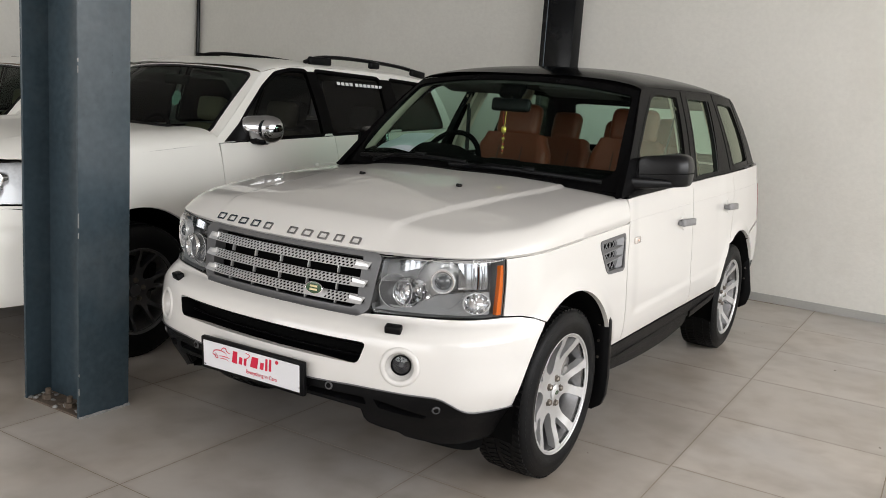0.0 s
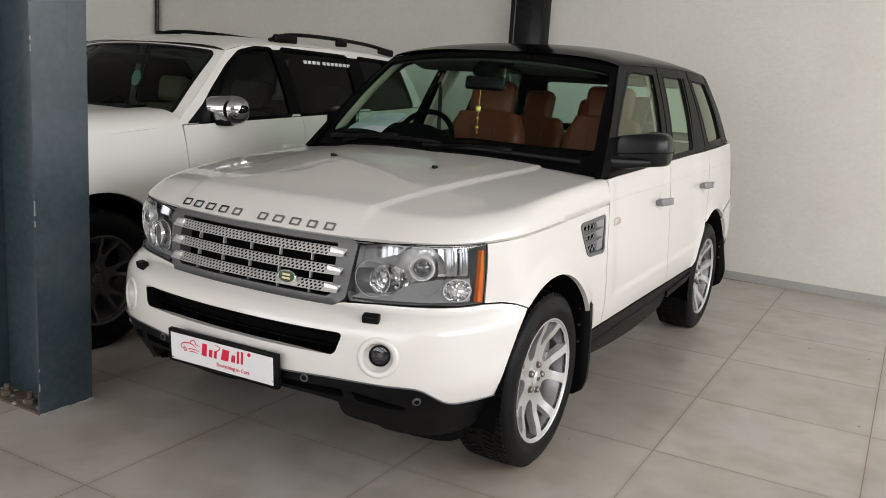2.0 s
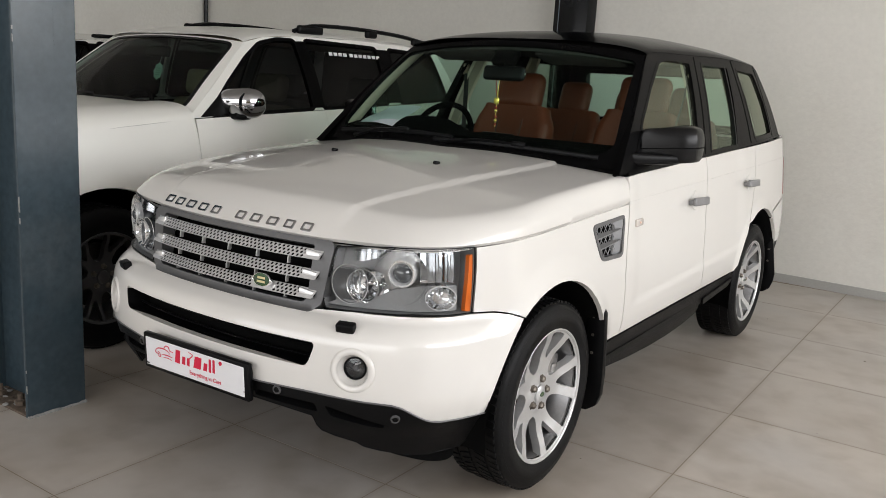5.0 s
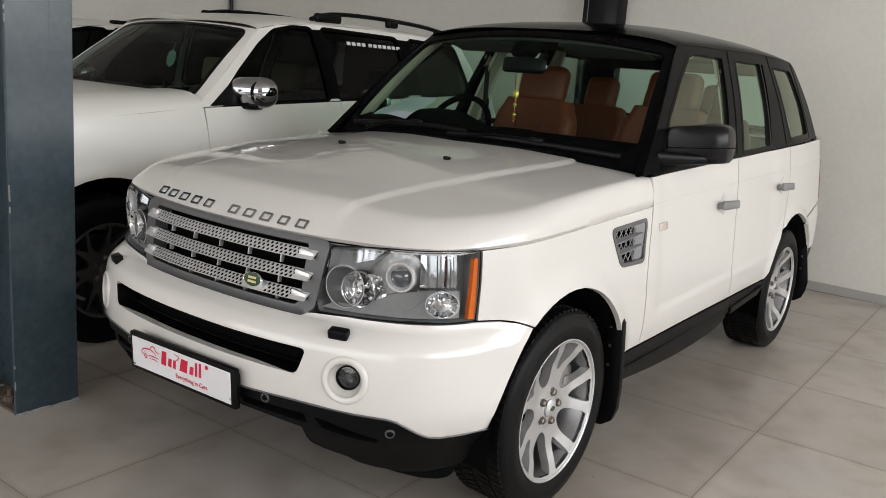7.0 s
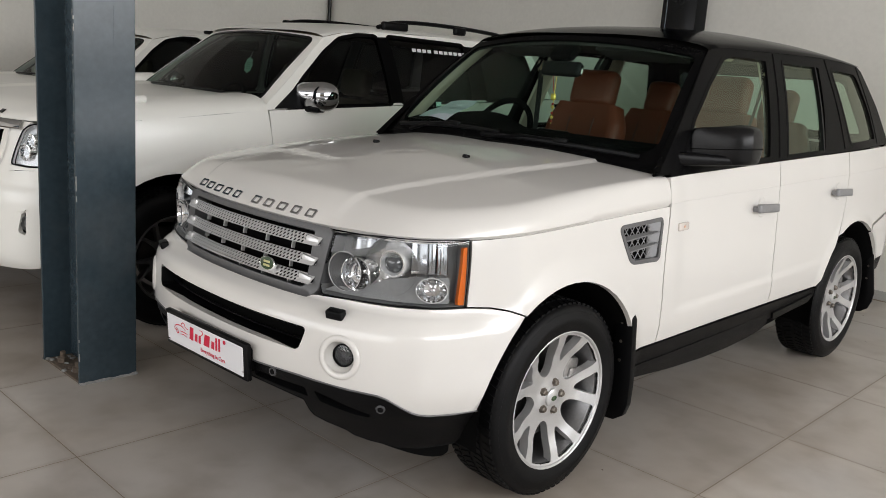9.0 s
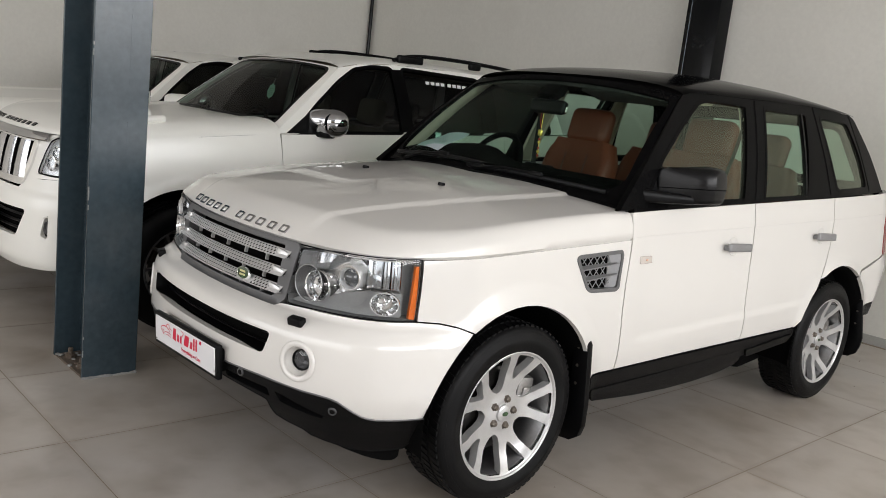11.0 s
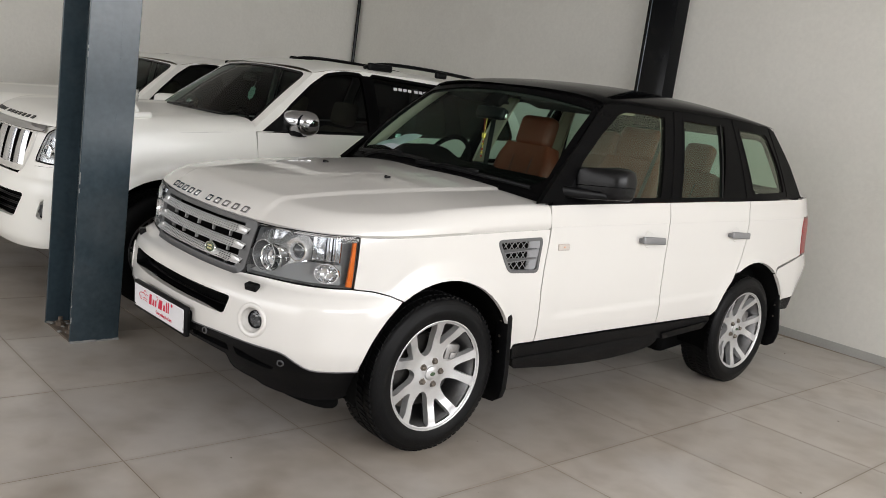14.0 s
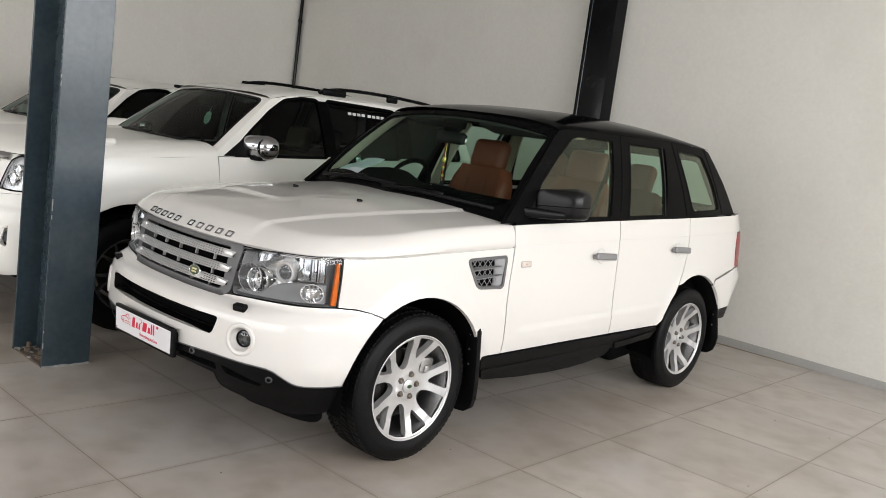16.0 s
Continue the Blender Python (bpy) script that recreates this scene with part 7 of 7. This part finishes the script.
        part("mirror_base", rbox(.17, .10, .045, .02, 3, pose(sg * .872, .915, 1.240, 0, 0, sg * 20)), BLACK_TRIM, mr)
        part("mirror_arm", rbox(.14, .06, .05, .018, 3, pose(sg * .86, .90, 1.245)), BLACK_TRIM, mr)
        part("mirror_lamp", rbox(.13, .012, .018, .005, 2, pose(sg * .98, .885, 1.300, 0, 0, sg * 22)), LENS, mr)
        sl = skin(softened([(.65, belt2(.65) + .004), (.86, belt2(.86) + .004), (.85, 1.36), (.83, 1.37)], .01), lambda u, v: G2(u, v, .006), .05, .012, (), core)
        part("mirror_sail", sl if sg > 0 else mirrored(sl), BLACK_TRIM, mr)
    # cabin
    tubb = bmesh.new()
    tv2 = [tubb.verts.new(p) for p in ((-.79, .56, .5), (.79, .56, .5), (.79, 3.5, .5), (-.79, 3.5, .5), (-.82, .56, 1.20), (.82, .56, 1.20), (.80, 3.5, 1.33), (-.80, 3.5, 1.33))]
    for f in ((0, 1, 2, 3), (0, 4, 5, 1), (1, 5, 6, 2), (2, 6, 7, 3), (3, 7, 4, 0)):
        tubb.faces.new([tv2[i] for i in f])
    part("cabin_tub", tubb, DASH, car, "dark cabin lining")
    part("rear_bulkhead", skin([(-.70, 1.25), (.70, 1.25), (.60, 1.72), (-.60, 1.72)], lambda u, v: (u, 3.30 - .15 * (v - 1.25) + 0 * u, v), .2, .01, (), core), LINER, car)
    part("dashboard", loft([[(u * .78, a, b) for a, b in ((.60, 1.19), (.66, 1.225), (.85, 1.235), (.98, 1.20), (1.02, .9))] for u in np.linspace(-1, 1, 13)]), DASH, car)
    for sx, sy_, wd in ((-.38, 1.30, .50), (.38, 1.30, .50), (-.40, 2.25, .48), (.40, 2.25, .48)):
        st = part("seat", rbox(wd, .16, .62, .07, 4, pose(sx, sy_ + .28, .98, -12)), BEIGE if sy_ < 2 else LEATHER_DARK, car, "dull beige seat")
        part("headrest", rbox(.27, .11, .19, .045, 4, pose(sx, sy_ + .36, 1.40, -10)), BEIGE if sy_ < 2 else LEATHER_DARK, st)
    swm = pose(-.38, 1.06, 1.17, 62)
    part("steering_wheel", moved(tube([(.19 * math.cos(2 * math.pi * k / 32), .19 * math.sin(2 * math.pi * k / 32), 0) for k in range(32)], .016, 8, True), swm), DASH, car)
    part("inner_mirror", rbox(.24, .035, .07, .016, 3, pose(0, 1.0, 1.60, -8)), BLACK_TRIM, car)
    if chrome:
        # small mirror pod on the wing
        zb = top_z(.77, -.15)
        wm = part("wing_mirror", rbox(.10, .115, .115, .045, 5, pose(.775, -.275, zb + .115, 0, 0, 15)), PAINT_B, car, "small white mirror pod on the wing")
        part("mirror_stalk", tube([(.775, -.20, zb - .02), (.775, -.215, zb + .03), (.775, -.25, zb + .08)], .022, 10), PAINT_B, wm)
        part("mirror_foot", rbox(.085, .15, .044, .021, 5, pose(.785, -.19, zb - .002, 6)), PAINT_B, wm)
        part("mirror_glass", rbox(.07, .004, .075, .001, 1, pose(.762, -.218, zb + .118, 0, 0, 15)), CHROME, wm)
    # running gear
    for ay in (0.0, 2.79):
        for sg in (1, -1):
            wheel(car, (sg * .80, ay, .385), sg, .386, .265, .245, 12, dark=True, spokes=6)
            part("arch_liner", moved(revolve([(.50, .02), (.50, .45), (.90, .462), (.925, .47)], 26, 200, -10), pose(0, ay, .40) @ Matrix.Diagonal((sg, 1, 1, 1))), LINER, car)
    part("floor_pan", rbox(1.2, 3.9, .12, .03, 2, pose(0, 1.4, .40)), LINER, car)
    part("engine_bay", rbox(1.0, 1.0, .55, .04, 2, pose(0, -.12, .72)), LINER, car)
    sill2 = outline(LC, Y((.49, .455), (1.4, .45), (2.30, .455), (2.26, .36), (1.4, .34), (.53, .36)))
    pair("sill", skin(sill2, LC.on(-.004), .04, .04, (), core), PAINT_B, car)
    pair("running_board", rbox(.14, 1.55, .045, .015, 2, pose(.87, 1.38, .40)), CLADDING, car, "black side step")
    return car


lc = white_offroader((-2.55, -.20, 0), "pearl white off-road car with black roof rails and chrome mirrors", True)
third = white_offroader((-4.80, -.28, 0), "white off-road car parked beside the far wall", False, .958, 5.0, 1.04)

freshener = thing("hanging_card", "pale green scalloped card hanging behind a windscreen", "air freshener")
freshener.matrix_world = pose(-2.612, .845, 1.47, -18, 0, 12)
pts = []
for k in range(48):
    a = 2 * math.pi * k / 48
    r_ = 1 + .10 * math.cos(8 * a)
    pts.append((.036 * r_ * math.cos(a), .056 * r_ * math.sin(a)))
part("card", prism(pts, .002), surface("pale_green_card", (.45, .70, .60), .6), freshener)
for zz in (.02, .005, -.01, -.025):
    part("card_bar", rbox(.034, .001, .005, 0, 1, pose(0, -.0016, zz)), surface("card_print", (.20, .40, .33), .6), freshener)
part("cord", tube([(0, 0, .056), (.002, .01, .14)], .0015, 5), WHITE_PLATE, freshener)
# ---------- floor tiles ----------
def tile_mesh(w, d):
    bm = rbox(w, d, .010, 0.0)
    me = bpy.data.meshes.new("tile")
    bm.to_mesh(me)
    bm.free()
    me.materials.append(TILE)
    return me


TILE_MESH = tile_mesh(TS - .0046, TS - .0046)
for i in range(-7, 6):
    for j in range(-6, 5):
        if len(FLOOR.children) >= 290:
            continue
        ob = new("tile", TILE_MESH)
        ob.parent = FLOOR
        ob.location = ((i + .5) * TS, (j + .5) * TS, -.005 + random.uniform(-.0003, .0003))

# ---------- litter on the floor ----------
rnd = random.Random(5)
bm = bmesh.new()
for k in range(70):
    cx, cy = rnd.uniform(.2, 4.2), rnd.uniform(-2.6, 4.2)
    s, n = rnd.uniform(.003, .011), rnd.choice((4, 5, 6))
    a0 = rnd.uniform(0, 6)
    lo_ = [bm.verts.new((cx + s * rnd.uniform(.5, 1.2) * math.cos(a0 + 2 * math.pi * i / n), cy + s * rnd.uniform(.4, 1.0) * math.sin(a0 + 2 * math.pi * i / n), .0008)) for i in range(n)]
    tip = bm.verts.new((cx, cy, .0008 + s * rnd.uniform(.15, .5)))
    for i in range(n):
        bm.faces.new((lo_[i], lo_[(i + 1) % n], tip))
tagged(part("floor_litter", bm, RUST, None), "brown specks of dirt and dry leaf on the floor", "litter", kind="stuff")
